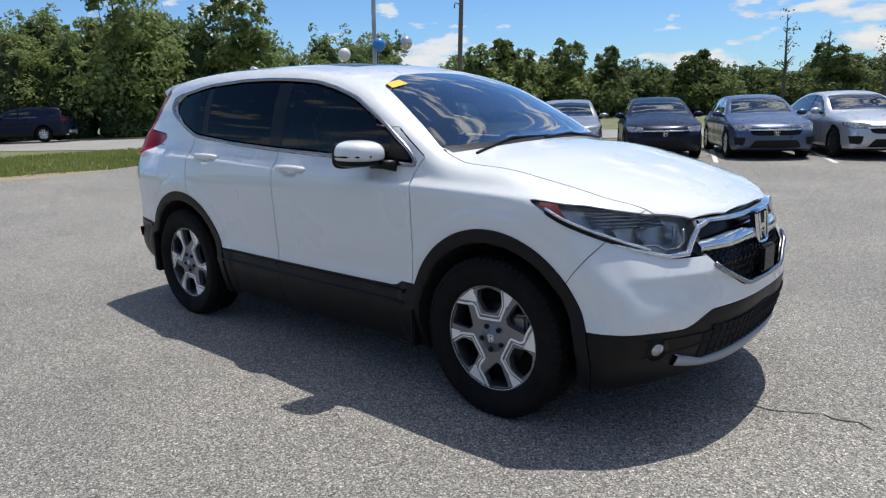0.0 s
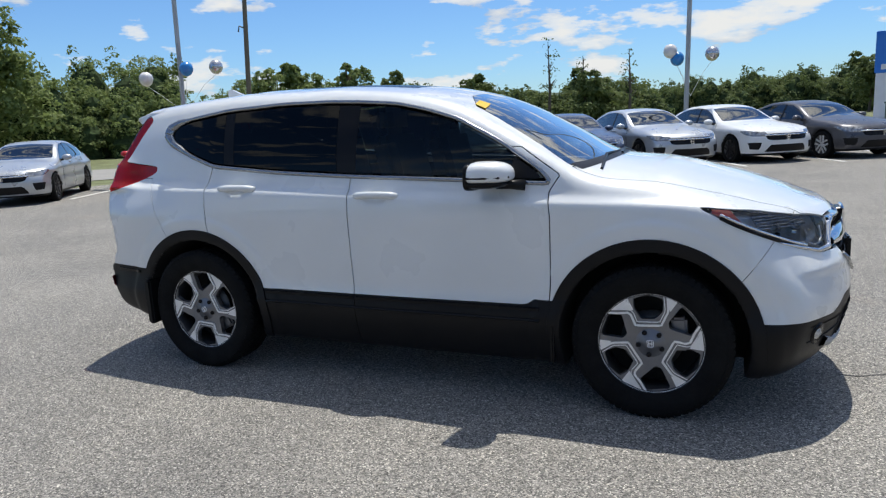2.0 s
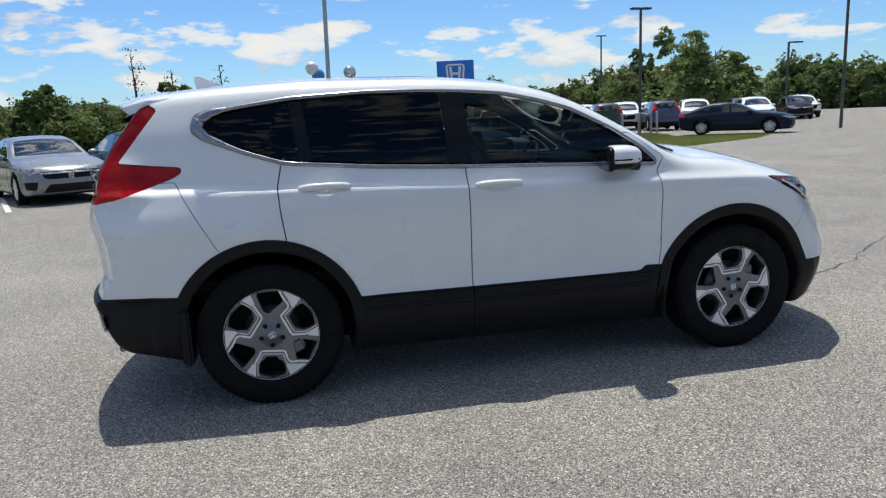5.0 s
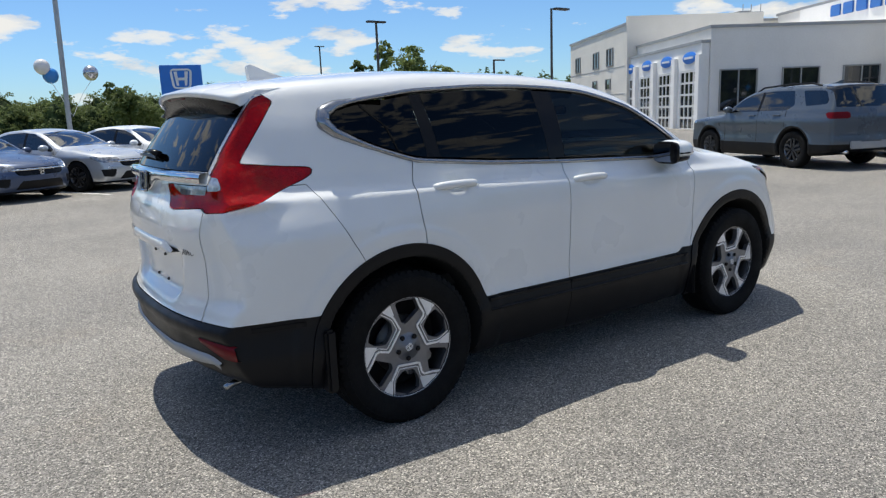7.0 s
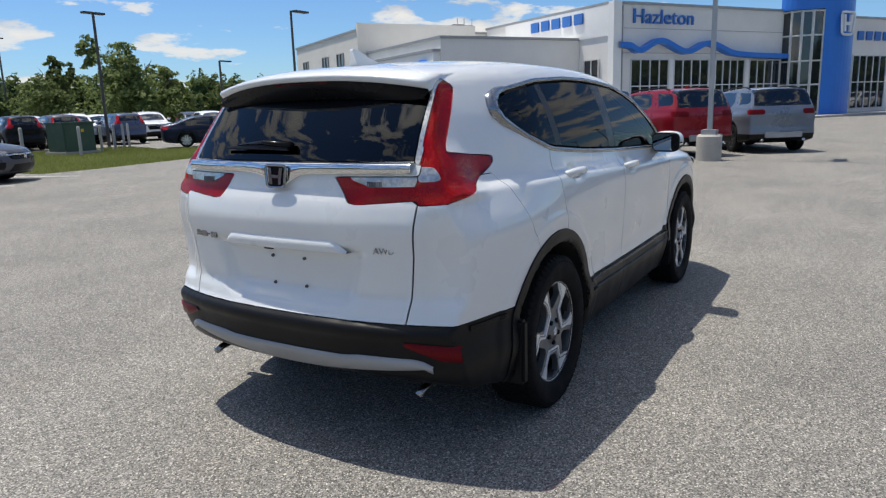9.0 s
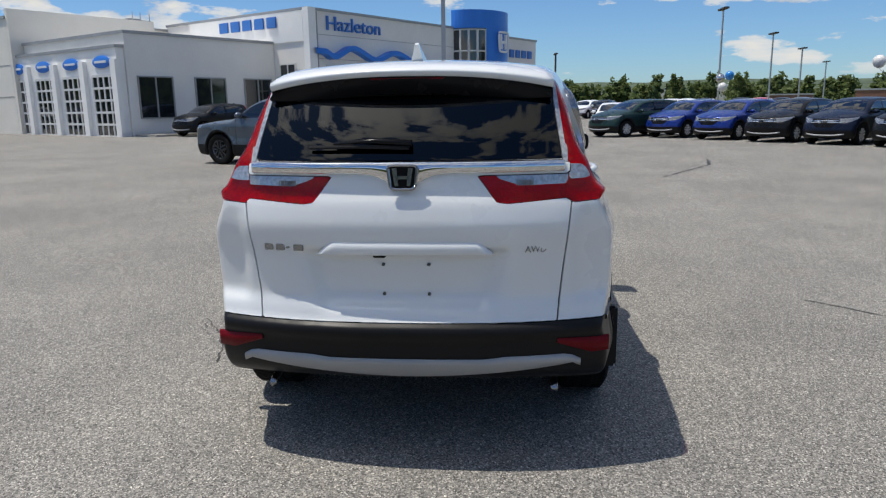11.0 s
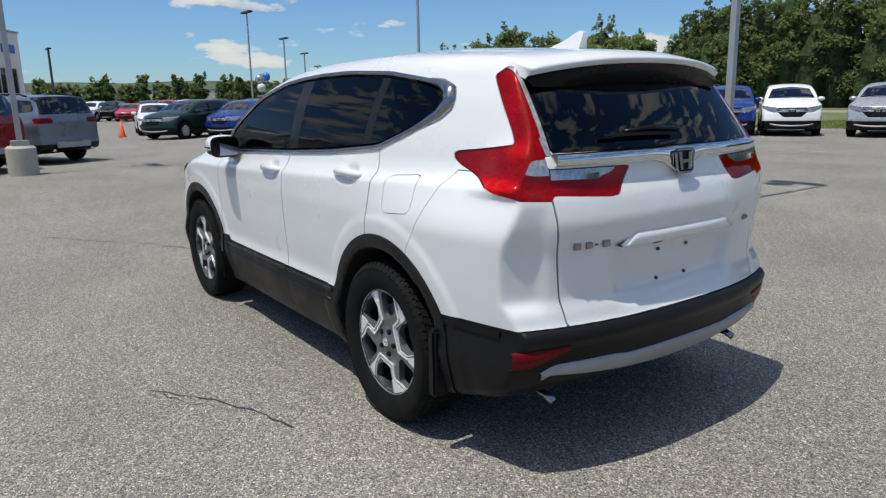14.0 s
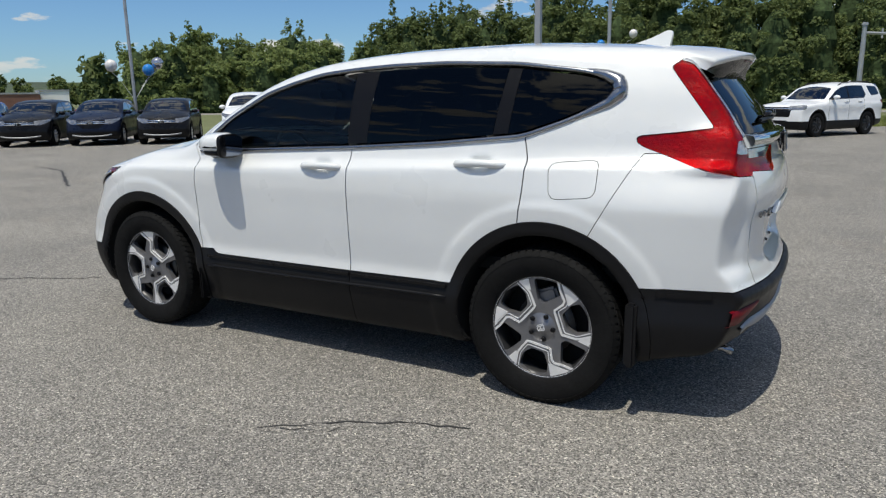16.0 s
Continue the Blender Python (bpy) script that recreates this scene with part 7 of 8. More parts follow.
BOXY = Shape(
    top=[(2.7, 0.88), (2.5, 0.98), (2.2, 1.07), (1.8, 1.13), (1.3, 1.165), (1.05, 1.18), (0.95, 1.22), (0.35, 1.58), (0.1, 1.67), (-0.3, 1.73), (-1.0, 1.76), (-1.8, 1.745),
         (-2.2, 1.715), (-2.7, 1.68)],
    plan_low=[(2.7, 0.76), (2.3, 0.88), (1.9, 0.945), (1.45, 0.975), (0.8, 0.962), (-0.8, 0.962), (-1.45, 0.975), (-2.0, 0.95), (-2.3, 0.90), (-2.7, 0.78)],
    plan_high=[(2.7, 0.74), (2.0, 0.87), (1.2, 0.92), (0.5, 0.925), (-0.5, 0.925), (-1.5, 0.915), (-2.1, 0.88), (-2.7, 0.80)],
    sect=[(0.15, -0.09), (0.3, -0.02), (0.5, 0.0), (0.75, -0.012), (0.95, 0.0), (1.08, -0.008), (1.18, -0.004), (1.3, -0.05), (1.6, -0.16), (1.85, -0.26)],
    front=[(0.1, 2.25), (0.3, 2.42), (0.5, 2.48), (0.8, 2.49), (1.0, 2.44), (1.2, 2.3)],
    rear=[(0.1, -2.3), (0.35, -2.44), (0.55, -2.52), (0.75, -2.50), (1.05, -2.50), (1.2, -2.46), (1.5, -2.34), (1.7, -2.25), (1.9, -2.15)],
    bottom=[(2.7, 0.36), (2.2, 0.25), (1.6, 0.22), (-1.6, 0.24), (-2.2, 0.33), (-2.7, 0.42)],
    wheels=[(1.43, 0.395), (-1.43, 0.395)], arch=0.455, blend=(1.02, 1.2), fc=(0.3, 0.34), rc=0.14, half=0.98, crown=0.09)

KINDS = {
    "suv": dict(shape=SUV, R=0.367, rim=0.236, track=0.785, lo=(-2.42, -1.02, 0.12), hi=(2.34, 1.02, 1.76), low=0.50, glass_from=1.10,
                dlo=DLO, posts=(-0.28, -1.08), screen=[(1.04, -0.2), (1.04, 0.25), (0.94, 0.71), (0.40, 0.565), (0.28, -0.2)],
                rear=[(0.40, 1.53), (0.53, 1.50), (0.575, 1.25), (-0.575, 1.25), (-0.53, 1.50), (-0.40, 1.53)], rear_x=-1.7,
                head=[(1.53, 1.01), (1.95, 0.945), (2.3, 0.895), (2.3, 0.775), (2.04, 0.776), (1.88, 0.838)], head_y=0.45,
                tail=[(-1.70, 1.236), (-1.877, 1.12), (-2.01, 1.10), (-2.5, 1.085), (-2.5, 1.40), (-1.86, 1.56), (-1.80, 1.528), (-1.995, 1.292)], tail_y=0.5,
                grille=[(-0.44, 0.92), (0.44, 0.92), (0.46, 0.80), (0.25, 0.62), (-0.25, 0.62), (-0.46, 0.80)], intake=[(-0.5, 0.47), (0.5, 0.47), (0.5, 0.34), (-0.5, 0.34)],
                mirror=(0.56, 0.93, 1.17), chrome_z=0.86),
    "saloon": dict(shape=SALOON, R=0.335, rim=0.235, track=0.80, lo=(-2.6, -1.02, 0.1), hi=(2.55, 1.02, 1.55), low=0.235, glass_from=0.9,
                   dlo=[(0.74, 0.945), (-1.40, 0.985), (-1.66, 1.06), (-1.28, 1.235), (-0.85, 1.335), (-0.4, 1.36), (0.0, 1.325), (0.35, 1.195)], posts=(-0.22, -1.10),
                   screen=[(0.93, -0.2), (0.93, 0.3), (0.80, 0.70), (0.13, 0.57), (0.08, -0.2)],
                   back=[(-0.98, -0.2), (-1.0, 0.50), (-1.70, 0.60), (-1.80, -0.2)],
                   head=[(1.72, 0.79), (2.0, 0.775), (2.5, 0.735), (2.5, 0.635), (2.15, 0.645), (1.95, 0.69)], head_y=0.50,
                   tail=[(-2.1, 0.96), (-2.6, 0.98), (-2.6, 0.80), (-2.25, 0.82)], tail_y=0.42,
                   grille=[(-0.56, 0.70), (0.56, 0.70), (0.50, 0.565), (0.40, 0.545), (-0.40, 0.545), (-0.50, 0.565)], intake=[(-0.44, 0.44), (0.44, 0.44), (0.55, 0.27), (-0.55, 0.27)],
                   pods=[(0.62, 0.50), (0.84, 0.50), (0.82, 0.34), (0.66, 0.33)],
                   mirror=(0.58, 0.97, 1.0), chrome_z=0.665),
    "boxy": dict(shape=BOXY, R=0.392, rim=0.245, track=0.85, lo=(-2.62, -1.08, 0.12), hi=(2.6, 1.08, 1.86), low=0.52, glass_from=1.15,
                 dlo=[(0.86, 1.19), (-0.25, 1.205), (-1.18, 1.225), (-1.34, 1.33), (-1.20, 1.632), (-0.6, 1.637), (-0.3, 1.625), (0.1, 1.57), (0.40, 1.46)], posts=(-0.28, -1.05),
                 quarter=[(-1.66, 1.30), (-2.17, 1.33), (-2.20, 1.40), (-2.06, 1.60), (-1.46, 1.625)],
                 screen=[(1.0, -0.2), (1.0, 0.25), (0.88, 0.76), (0.35, 0.64), (0.22, -0.2)],
                 rear=[(0.70, 1.70), (0.76, 1.26), (-0.76, 1.26), (-0.70, 1.70)], rear_x=-2.0,
                 head=[(2.0, 1.04), (2.6, 1.0), (2.6, 0.86), (2.05, 0.90)], head_y=0.5,
                 tail=[(-2.20, 1.165), (-2.7, 1.18), (-2.7, 1.03), (-2.30, 1.04)], tail_y=0.50,
                 grille=[(-0.6, 0.98), (0.6, 0.98), (0.55, 0.66), (-0.55, 0.66)], intake=[(-0.5, 0.55), (0.5, 0.55), (0.5, 0.40), (-0.5, 0.40)],
                 mirror=(0.62, 1.05, 1.26), chrome_z=0.93),
}
TEMPLATES = {}


def plain_mesh(name, VF, mat, smooth=True):
    V, F = VF
    me = bpy.data.meshes.new(name)
    me.from_pydata([tuple(v) for v in V], [], [tuple(f) for f in F])
    me.materials.append(mat)
    me.polygons.foreach_set("use_smooth", [smooth] * len(me.polygons))
    return me


def bm_mesh(name, bm, mat, smooth=False):
    me = bpy.data.meshes.new(name)
    bmesh.ops.recalc_face_normals(bm, faces=bm.faces)
    bm.to_mesh(me)
    bm.free()
    me.materials.append(mat)
    me.polygons.foreach_set("use_smooth", [smooth] * len(me.polygons))
    return me


def template(kind, far=False):
    """The shared meshes of one kind of car: rows of (part, mesh, painted, matrix)."""
    k = KINDS[kind]
    S = k["shape"]
    V, F = surface_net(S.f, k["lo"], k["hi"], 0.10 if far else 0.052)
    C = Cutter(V, F)
    ab = np.abs
    out = []
    arch = lambda x, z: np.minimum(*(np.hypot(x - wx, z - wz) for wx, wz in S.wheels))
    for vf in halves(*C.take(lambda x, y, z: np.maximum(arch(x, z) - S.arch - 0.003, z - 1.0))).values():
        out += [("wheel_liner", where(*vf, lambda c: c[0] * end > 0), "shell") for end in (1, -1)]
    out.append(("windscreen", C.take(lambda x, y, z: np.maximum(poly_field(x, ab(y), k["screen"]), k["glass_from"] - z)), "car_glass"))
    sg = C.take(lambda x, y, z: np.maximum(np.maximum(poly_field(x, z, k["dlo"]), 0.4 - ab(y)), k["glass_from"] * 0.9 - z))
    for vf in halves(*sg).values():
        c = Cutter(*vf)
        a, b = k["posts"]
        out.append(("front_window", c.take(lambda x, y, z: a + 0.03 - x, 0.0), "car_glass"))
        out.append(("pillar", c.take(lambda x, y, z: a - 0.05 - x, 0.0), "gloss_black"))
        out.append(("rear_window", c.take(lambda x, y, z: b + 0.02 - x, 0.0), "car_glass"))
        out.append(("quarter_window", (c.V, c.F), "car_glass"))
    if "quarter" in k:
        out += [("quarter_window", vf, "car_glass") for vf in halves(*C.take(lambda x, y, z: np.maximum(np.maximum(poly_field(x, z, k["quarter"]), 0.4 - ab(y)), 1.2 - z))).values()]
    if "rear" in k:
        out.append(("back_window", C.take(lambda x, y, z: np.maximum(poly_field(y, z, k["rear"]), x - k["rear_x"])), "car_glass"))
    else:
        out.append(("back_window", C.take(lambda x, y, z: np.maximum(poly_field(x, ab(y), k["back"]), 1.0 - z)), "car_glass"))
    out += [("headlamp", vf, "headlight") for vf in halves(*C.take(lambda x, y, z: np.maximum(poly_field(x, z, k["head"]), k["head_y"] - ab(y)))).values()]
    out += [("tail_lamp", vf, "dark_red" if kind == "boxy" else "red_lens") for vf in halves(*C.take(lambda x, y, z: np.maximum(poly_field(x, z, k["tail"]), k["tail_y"] - ab(y)))).values()]
    out.append(("grille", C.take(lambda x, y, z: np.maximum(poly_field(y, z, k["grille"]), 1.6 - x)), "gloss_black"))
    out.append(("lower_intake", C.take(lambda x, y, z: np.maximum(poly_field(y, z, k["intake"]), 1.6 - x)), "cladding"))
    if "pods" in k:
        out += [("bumper_duct", vf, "shell") for vf in halves(*C.take(lambda x, y, z: np.maximum(poly_field(ab(y), z, k["pods"]), 1.7 - x))).values()]
    trim = C.take(lambda x, y, z: z - k["low"])
    out.append(("lower_trim", trim, "cladding"))
    if kind != "saloon":
        for vf in halves(*C.take(lambda x, y, z: np.maximum(arch(x, z) - S.arch - 0.05, 0.6 - ab(y)))).values():
            out += [("arch_trim", where(*vf, lambda c: c[0] * end > 0), "cladding") for end in (1, -1)]
    # door seams as fine gaps
    seams = []
    for x0 in (k["posts"][0] - 0.01, k["screen"][2][0] - 0.05):
        seams.append(x0)
    body = (C.V, C.F)
    rows = [(n, plain_mesh(n, vf, MAT[m]), m, False, None) for n, vf, m in out if len(vf[1])]
    rows.append(("body", plain_mesh("body", body, MAT["white_paint"]), "paint", True, None))
    for s in (1, -1):
        for x0 in seams + [k["posts"][1] - 0.12]:
            z1 = k["dlo"][0][1] + 0.02
            z0 = k["low"] + 0.02
            pts = [(x0, z0 + (z1 - z0) * i / 6) for i in range(7)]
            pts = [p for p in pts if min(math.hypot(p[0] - w[0], p[1] - w[1]) for w in S.wheels) > S.arch + 0.06]
            if len(pts) > 1:
                rows.append(("door_seam", bm_mesh("door_seam", side_tube(S, pts, 0.006, s, -0.002, False, 4), MAT["shell"]), "shell", False, None))
        for hx in (k["posts"][0] + 0.17, k["posts"][1] + 0.14):
            hz = k["dlo"][0][1] - 0.07
            rows.append(("door_handle", bm_mesh("door_handle", side_tube(S, [(hx - 0.11, hz), (hx, hz + 0.004), (hx + 0.11, hz)], 0.016, s, 0.02, False, 6), MAT["white_paint"]), "paint", True, None))
        bm = bmesh.new()
        bmesh.ops.create_uvsphere(bm, u_segments=14, v_segments=8, radius=1)
        mx, my, mz = k["mirror"]
        bmesh.ops.transform(bm, matrix=Matrix.Translation((mx, s * my, mz)) @ Matrix.Diagonal((0.09, 0.12, 0.075, 1)), verts=bm.verts)
        rows.append(("side_mirror", bm_mesh("side_mirror", bm, MAT["white_paint"], True), "paint", True, None))
        rows.append(("mirror_arm", bm_mesh("mirror_arm", tube(bmesh.new(), [(mx + 0.03, s * (my - 0.08), mz - 0.05), (mx + 0.09, s * (my - 0.16), mz - 0.06)], 0.03, 6), MAT["cladding"]), "cladding", False, None))
    # chrome strip and plain badge on the nose
    zc = k["chrome_z"]
    gw = k["grille"][1][0]
    bm = tube(bmesh.new(), [(float(S.XF(np.array(y), np.array(zc))) + 0.004, y, zc) for y in (-gw, -gw / 2, 0, gw / 2, gw)], 0.022, 6)
    rows.append(("chrome_strip", bm_mesh("chrome_strip", bm, MAT["chrome"], True), "chrome", False, None))
    bm = bmesh.new()
    emblem_shape(bm, 0.13)
    bmesh.ops.transform(bm, matrix=Matrix.Translation((float(S.XF(np.array(0.0), np.array(zc))) + 0.03, 0, zc - 0.05)) @ Matrix.Rotation(radians(90), 4, "Z"), verts=bm.verts)
    rows.append(("badge", bm_mesh("badge", bm, MAT["chrome"]), "chrome", False, None))
    if kind == "suv":       # silver chin and the chrome wings of the nose
        bm = tube(bmesh.new(), [(float(S.XF(np.array(y), np.array(0.36))) + 0.006, y, 0.345 + 0.05 * (abs(y) / 0.6) ** 3) for y in (-0.62, -0.5, -0.3, 0, 0.3, 0.5, 0.62)], 0.028, 6)
        rows.append(("skid_plate", bm_mesh("skid_plate", bm, MAT["skid"], True), "skid", False, None))
        for s in (1, -1):
            bm = tube(bmesh.new(), [(float(S.XF(np.array(y), np.array(z))) + 0.006, s * y, z) for y, z in ((0.10, 0.80), (0.25, 0.805), (0.42, 0.80), (0.55, 0.775))], [0.04, 0.035, 0.024, 0.01], 6)
            rows.append(("chrome_wing", bm_mesh("chrome_wing", bm, MAT["chrome"], True), "chrome", False, None))
    if kind == "boxy":
        for s in (1, -1):
            bm = tube(bmesh.new(), [(x, s * 0.66, float(S.Z(np.array(x), np.array(0.66))) + (0.05 if -1.75 < x < 0.0 else 0.0)) for x in (0.05, -0.15, -1.0, -1.6, -1.85)], 0.02, 6)
            rows.append(("roof_rail", bm_mesh("roof_rail", bm, MAT["cladding"]), "cladding", False, None))
        for s in (1, -1):
            bm = tube(bmesh.new(), [(-2.35, s * 0.55, 0.36), (-2.50, s * 0.55, 0.36)], 0.04, 10)
            rows.append(("exhaust_tip", bm_mesh("exhaust_tip", bm, MAT["chrome"], True), "chrome", False, None))
        bm = block(bmesh.new(), (-2.51, 0, 0.50), (0.05, 1.0, 0.16), bevel=0.02)
        rows.append(("skid_plate", bm_mesh("skid_plate", bm, MAT["skid"]), "skid", False, None))
    if kind != "saloon":
        z0 = float(S.Z(np.array(-1.9), np.array(0)))
        fin = prism(bmesh.new(), [(-1.5, z0 + 0.02), (-1.7, z0), (-1.71, z0 + 0.07), (-1.66, z0 + 0.07)], 0.03, Matrix.Translation((0, -0.015, 0)))
        rows.append(("antenna_fin", bm_mesh("antenna_fin", fin, MAT["white_paint"]), "paint", True, None))
    # an inner floor hides the road seen through the glass
    bm = block(bmesh.new(), (-0.3, 0, k["glass_from"] - 0.22), (2.6, 1.5, 0.1))
    for s in (1, -1):
        for x0 in (0.0, -0.85):
            block(bm, (x0 - 0.15, s * 0.38, k["glass_from"] + 0.02), (0.14, 0.46, 0.62), bevel=0.03)
    rows.append(("seats", bm_mesh("seats", bm, MAT["seat"]), "seat", False, None))
    TEMPLATES[(kind, far)] = rows
    return rows


MAT["car_glass"] = tinted_glass("car_window", (0.10, 0.115, 0.115), 0.008, 1.7)
MAT["headlight"] = material("headlamp_unit", (0.30, 0.305, 0.31), 0.12, 0.6, grain=0.8, grain_scale=16, coat=1.0)
PAINT = {n: car_paint(n + "_paint", c, 0.2, m) for n, c, m in (
    ("navy", (0.012, 0.017, 0.035), 0.3), ("blue_grey", (0.07, 0.095, 0.16), 0.4), ("pearl", (0.72, 0.73, 0.73), 0.0), ("white", (0.78, 0.79, 0.79), 0.0),
    ("graphite", (0.10, 0.10, 0.11), 0.5), ("silver", (0.50, 0.52, 0.54), 0.55), ("red", (0.50, 0.02, 0.025), 0.1), ("deep_red", (0.24, 0.006, 0.014), 0.2),
    ("steel_blue", (0.085, 0.105, 0.13), 0.4), ("light_blue", (0.17, 0.20, 0.245), 0.5), ("black", (0.010, 0.010, 0.011), 0.1), ("blue", (0.008, 0.030, 0.21), 0.3),
    ("dark_green", (0.02, 0.045, 0.042), 0.3), ("grey", (0.26, 0.27, 0.28), 0.5))}

for n, paint in PAINT.items():
    node = paint.node_tree.nodes["Principled BSDF"]
    deep = n in ("black", "navy", "graphite", "dark_green")
    node.inputs["Coat Weight"].default_value, node.inputs["Specular IOR Level"].default_value = (0.2, 0.12) if deep else (0.6, 0.25)


def parked_car(kind, x, y, heading, paint, label, group="parked cars", scale=(1, 1, 1), name=None, dark=False):
    far = group in ("far parked cars", "distant parked cars", "cars by the building")
    rows = TEMPLATES.get((kind, far)) or template(kind, far)
    k = KINDS[kind]
    car = empty(name or {"suv": "suv", "saloon": "saloon_car", "boxy": "large_suv"}[kind], label, "car",
                Matrix.Translation((x, y, 0)) @ Matrix.Rotation(radians(heading), 4, "Z") @ Matrix.Diagonal((*scale, 1)), group)
    for n, me, m, painted, mat in rows:
        ob = new(n, me)
        ob.parent = car
        if painted:
            ob.material_slots[0].link = "OBJECT"
            ob.material_slots[0].material = PAINT[paint]
    key = (kind, dark, far)
    if key not in WHEELS:
        WHEELS[key] = None
    for wx, wz in k["shape"].wheels:
        for s in (1, -1):
            if WHEELS[key] is None:
                WHEELS[key] = {}
            m = Matrix.Translation((wx, s * k["track"], k["R"]))
            if s not in WHEELS[key]:
                w = wheel_parts(k["R"], 0.22, k["rim"], car, m, s, False, dark=dark, steps=12 if far else 24)
                WHEELS[key][s] = w
            else:
                src = WHEELS[key][s]
                w = new("wheel")
                w.parent = car
                w.matrix_basis = m
                for ch in src.children:
                    c = new(ch.name.split(".")[0], ch.data)
                    c.parent = w
    return car


WHEELS = {}


def row_car(kind, fx, fy, heading, length, *args, **kw):
    """A parked car given by the middle of its front bumper."""
    a = radians(heading)
    return parked_car(kind, fx - math.cos(a) * length / 2, fy - math.sin(a) * length / 2, heading, *args, **kw)


# the row beside the grass, facing the white car
line = lambda k: (0.70 + k * 2.27 * 0.927, 13.55 + k * 2.27 * 0.375)
row_car("saloon", *line(2), -56, 4.9, "graphite", "dark grey saloon at the end of the parking row")
row_car("saloon", *line(1), -56, 4.9, "pearl", "white saloon with black grille in the parking row", dark=True)
row_car("saloon", *line(0), -56, 4.9, "silver", "pearl silver-white saloon with dark wheels in the parking row", dark=True)
row_car("saloon", *line(-1), -60, 4.6, "blue_grey", "blue-grey compact saloon in the parking row", scale=(0.945, 0.965, 0.975))
row_car("saloon", *line(-2), -60, 4.6, "navy", "very dark blue compact saloon in the parking row", scale=(0.945, 0.965, 0.975))
row_car("saloon", *line(-3), -60, 4.6, "grey", "grey compact saloon in the parking row", scale=(0.945, 0.965, 0.975))
row_car("saloon", -8.3, 9.0, -62, 4.6, "white", "white compact saloon at the lot's edge", scale=(0.945, 0.965, 0.975))
row_car("saloon", -10.4, 7.7, -57, 4.6, "red", "bright red compact saloon at the lot's edge", scale=(0.945, 0.965, 0.975))
row_car("saloon", -13.1, 6.05, -54, 4.6, "silver", "silver compact saloon with dark wheels at the corner of the lot", scale=(0.945, 0.965, 0.975), dark=True)
# three large ones in front of the showroom
parked_car("boxy", 13.2, 5.3, 69, "steel_blue", "grey-blue large SUV with roof rails and dark wheels", dark=True)
parked_car("boxy", 15.75, 3.15, 48, "deep_red", "deep red large SUV seen from behind", scale=(0.97, 0.98, 0.99))
parked_car("boxy", 17.8, 1.0, 32, "light_blue", "pale blue-grey SUV with a dark tailgate", scale=(0.95, 0.98, 0.97), dark=True)
# the long row facing the lot
HR = (0.93, 0.95, 0.90)
for fx, fy, paint, kind, sc, lab in (
        (24.2, -6.6, "blue", "suv", HR, "bright blue small SUV in the long row"), (22.3, -8.0, "blue", "suv", HR, "bright blue small SUV in the long row"),
        (20.35, -9.3, "black", "suv", HR, "black small SUV in the long row"), (18.6, -10.6, "navy", "suv", HR, "very dark blue small SUV in the long row"),
        (16.8, -11.9, "black", "suv", HR, "black small SUV in the long row"), (14.4, -13.4, "white", "suv", (1, 1, 1), "white SUV with black cladding in the long row"),
        (12.7, -15.1, "navy", "suv", (1, 1, 1), "dark blue SUV with a silver chin in the long row"), (10.9, -16.6, "graphite", "suv", (1, 1, 1), "dark grey SUV in the long row"),
        (9.5, -18.6, "blue", "suv", (1, 1, 1), "bright blue SUV in the long row"), (7.9, -19.7, "white", "suv", (1, 1, 1), "white SUV near the end of the long row")):
    row_car(kind, fx, fy, 131 if fx > 12 else 122, 4.587 * sc[0], paint, lab, "long row of parked SUVs", sc)
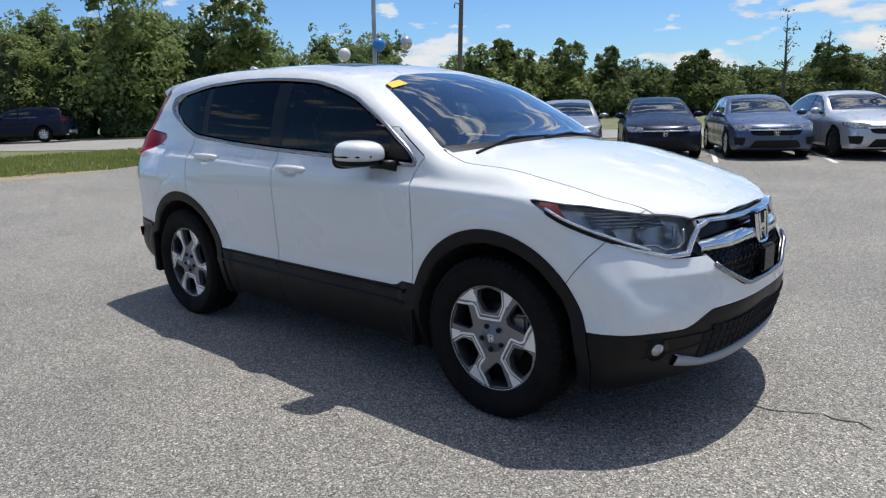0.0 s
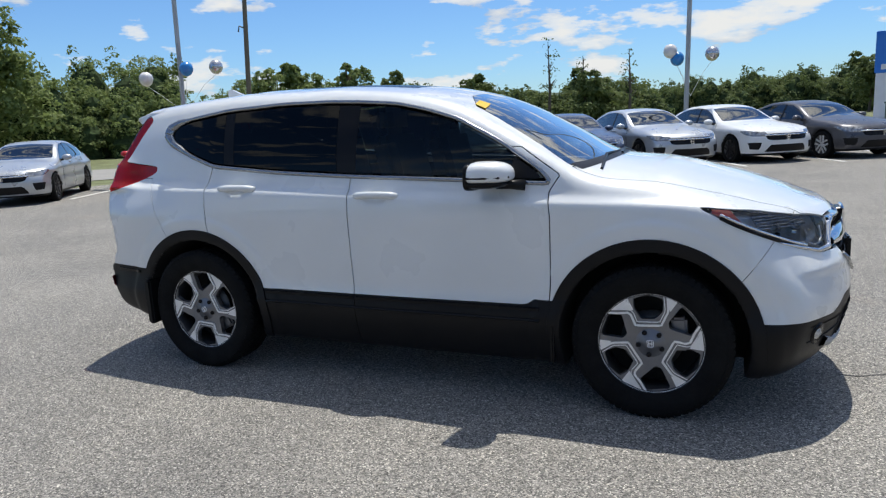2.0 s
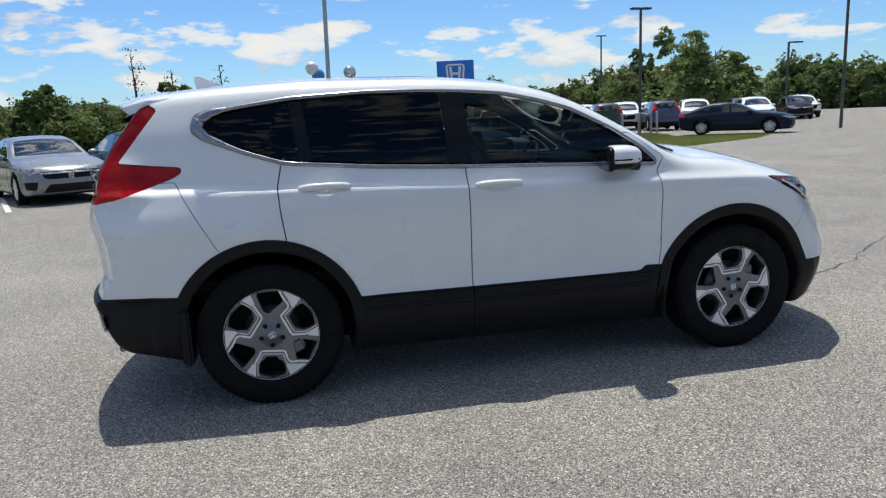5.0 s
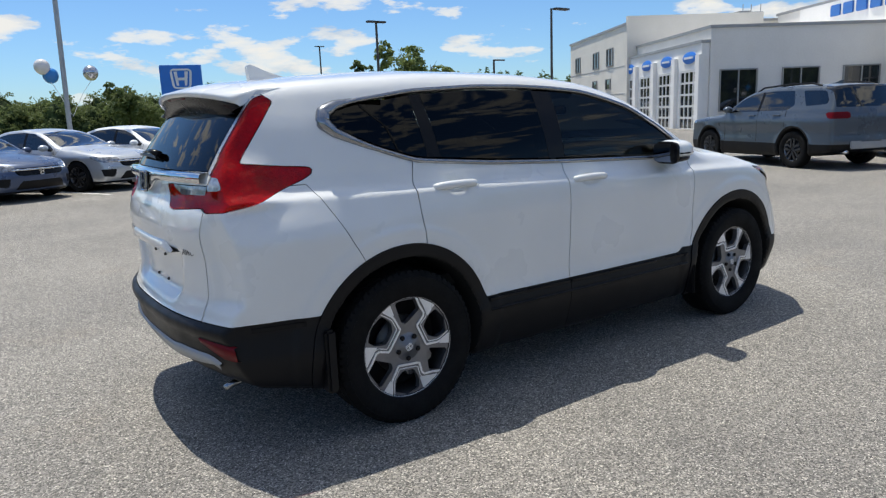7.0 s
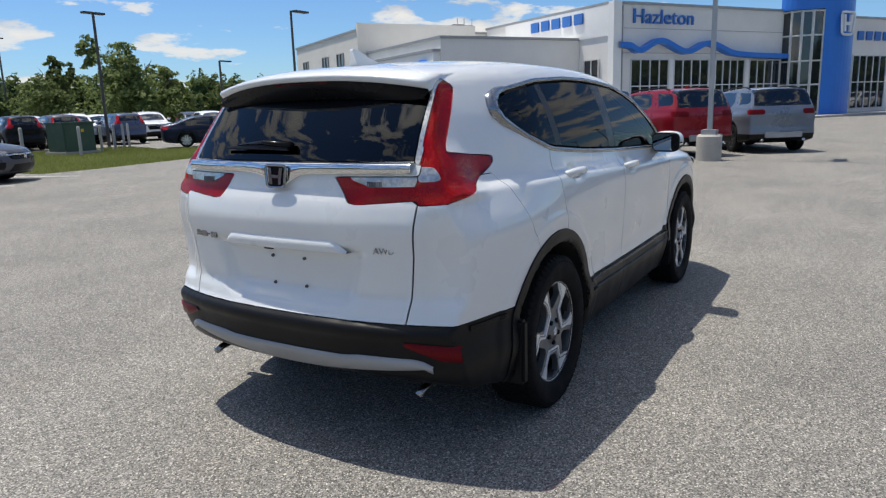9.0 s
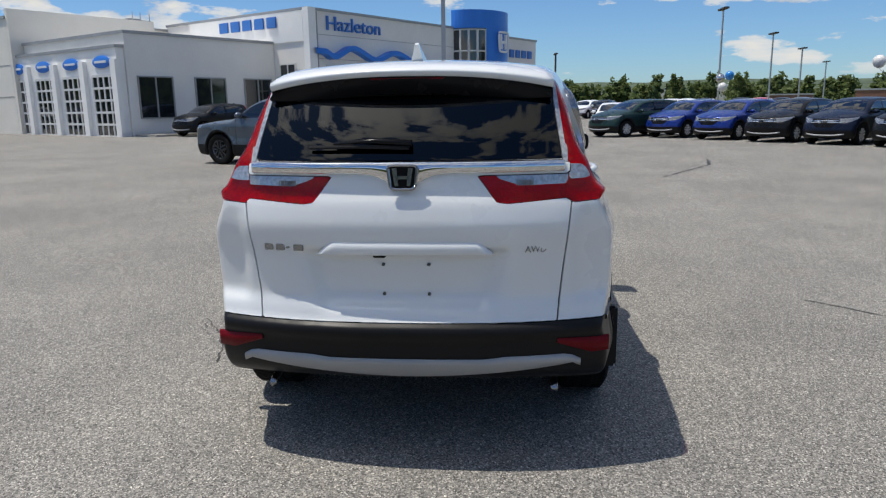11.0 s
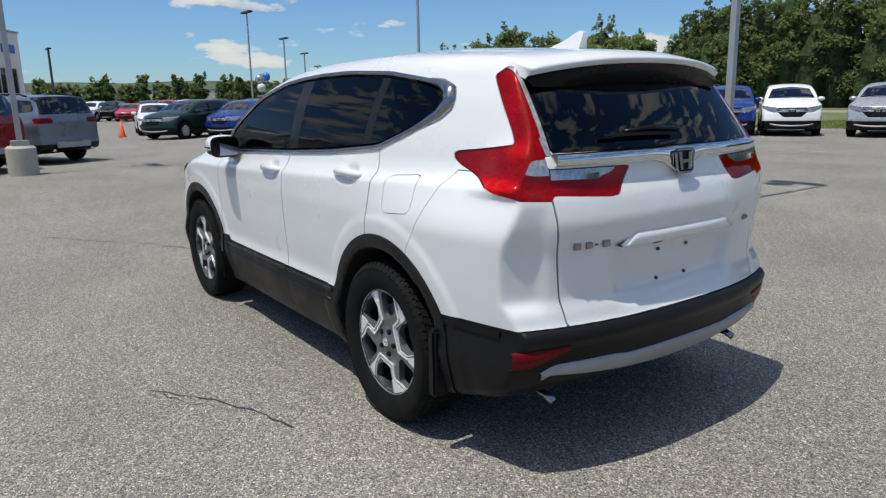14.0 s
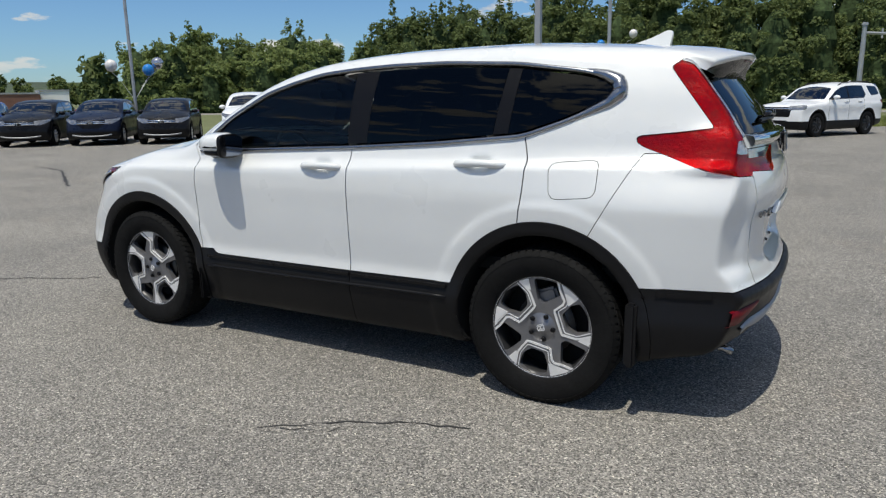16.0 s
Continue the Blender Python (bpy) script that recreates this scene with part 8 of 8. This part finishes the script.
row_car("suv", 5.7, -20.4, 106, 4.587, "silver", "silver SUV by the grass")
parked_car("boxy", -2.0, -22.3, 55, "white", "white boxy jeep-like SUV with dark wheels by the grass", scale=(0.84, 0.9, 0.95), dark=True)
parked_car("suv", 26.6, -6.2, 124, "dark_green", "dark green SUV beside the traffic cone", scale=(1.0, 1.0, 0.93))
parked_car("saloon", 31.5, -6.0, 170, "white", "white saloon behind the green SUV")
# on the side road
parked_car("boxy", -37.2, 9.6, 228, "navy", "black estate-like SUV on the side road", "far parked cars")
# far parking beyond the grass
rng_far = random.Random(5)
for k, (x, y, h, paint, kind) in enumerate(((9.9, 33.6, 75, "white", "suv"), (13.9, 38.6, 262, "silver", "suv"), (14.6, 34.2, 75, "black", "suv"), (16.9, 34.6, 75, "graphite", "suv"), (16.9, 37.8, 75, "white", "suv"),
                                            (19.8, 37.6, 245, "white", "boxy"), (22.6, 39.5, 246, "white", "suv"), (20.2, 34.0, 72, "blue_grey", "suv"), (18.7, 24.3, -38, "navy", "saloon"),
                                            (24.4, 37.0, 245, "white", "boxy"), (28.2, 37.4, 244, "graphite", "suv"), (25.6, 32.6, 243, "white", "suv"),
                                            (35, 41, 243, "black", "suv"), (38, 44, 243, "white", "boxy"))):
    parked_car(kind, x, y, h, paint, f"{paint.replace('_', ' ')} car parked beyond the grass and cabinets", "far parked cars")
# cars along the showroom and in the far lots
for u, v, h, paint, kind in ((2.9, -2.9, 180, "black", "suv"), (7.4, -3.0, 180, "white", "suv")):
    p = BLD @ Vector((u, v, 0))
    parked_car(kind, p.x, p.y, h - 24.8, paint, f"{paint} car parked against the service wing", "cars by the building")
paints = ["white", "silver", "black", "graphite", "grey", "navy", "red", "pearl"]
for k in range(26):
    b, d = -7.5 - (k % 13) * 1.35, 62 + (k // 13) * 12 + rng_far.uniform(-2, 2)
    x, y = polar(b, d)
    parked_car(rng_far.choice(("suv", "saloon", "suv")), x, y, 150 + rng_far.uniform(-8, 8), rng_far.choice(paints), "small parked car in the distant rows", "distant parked cars")
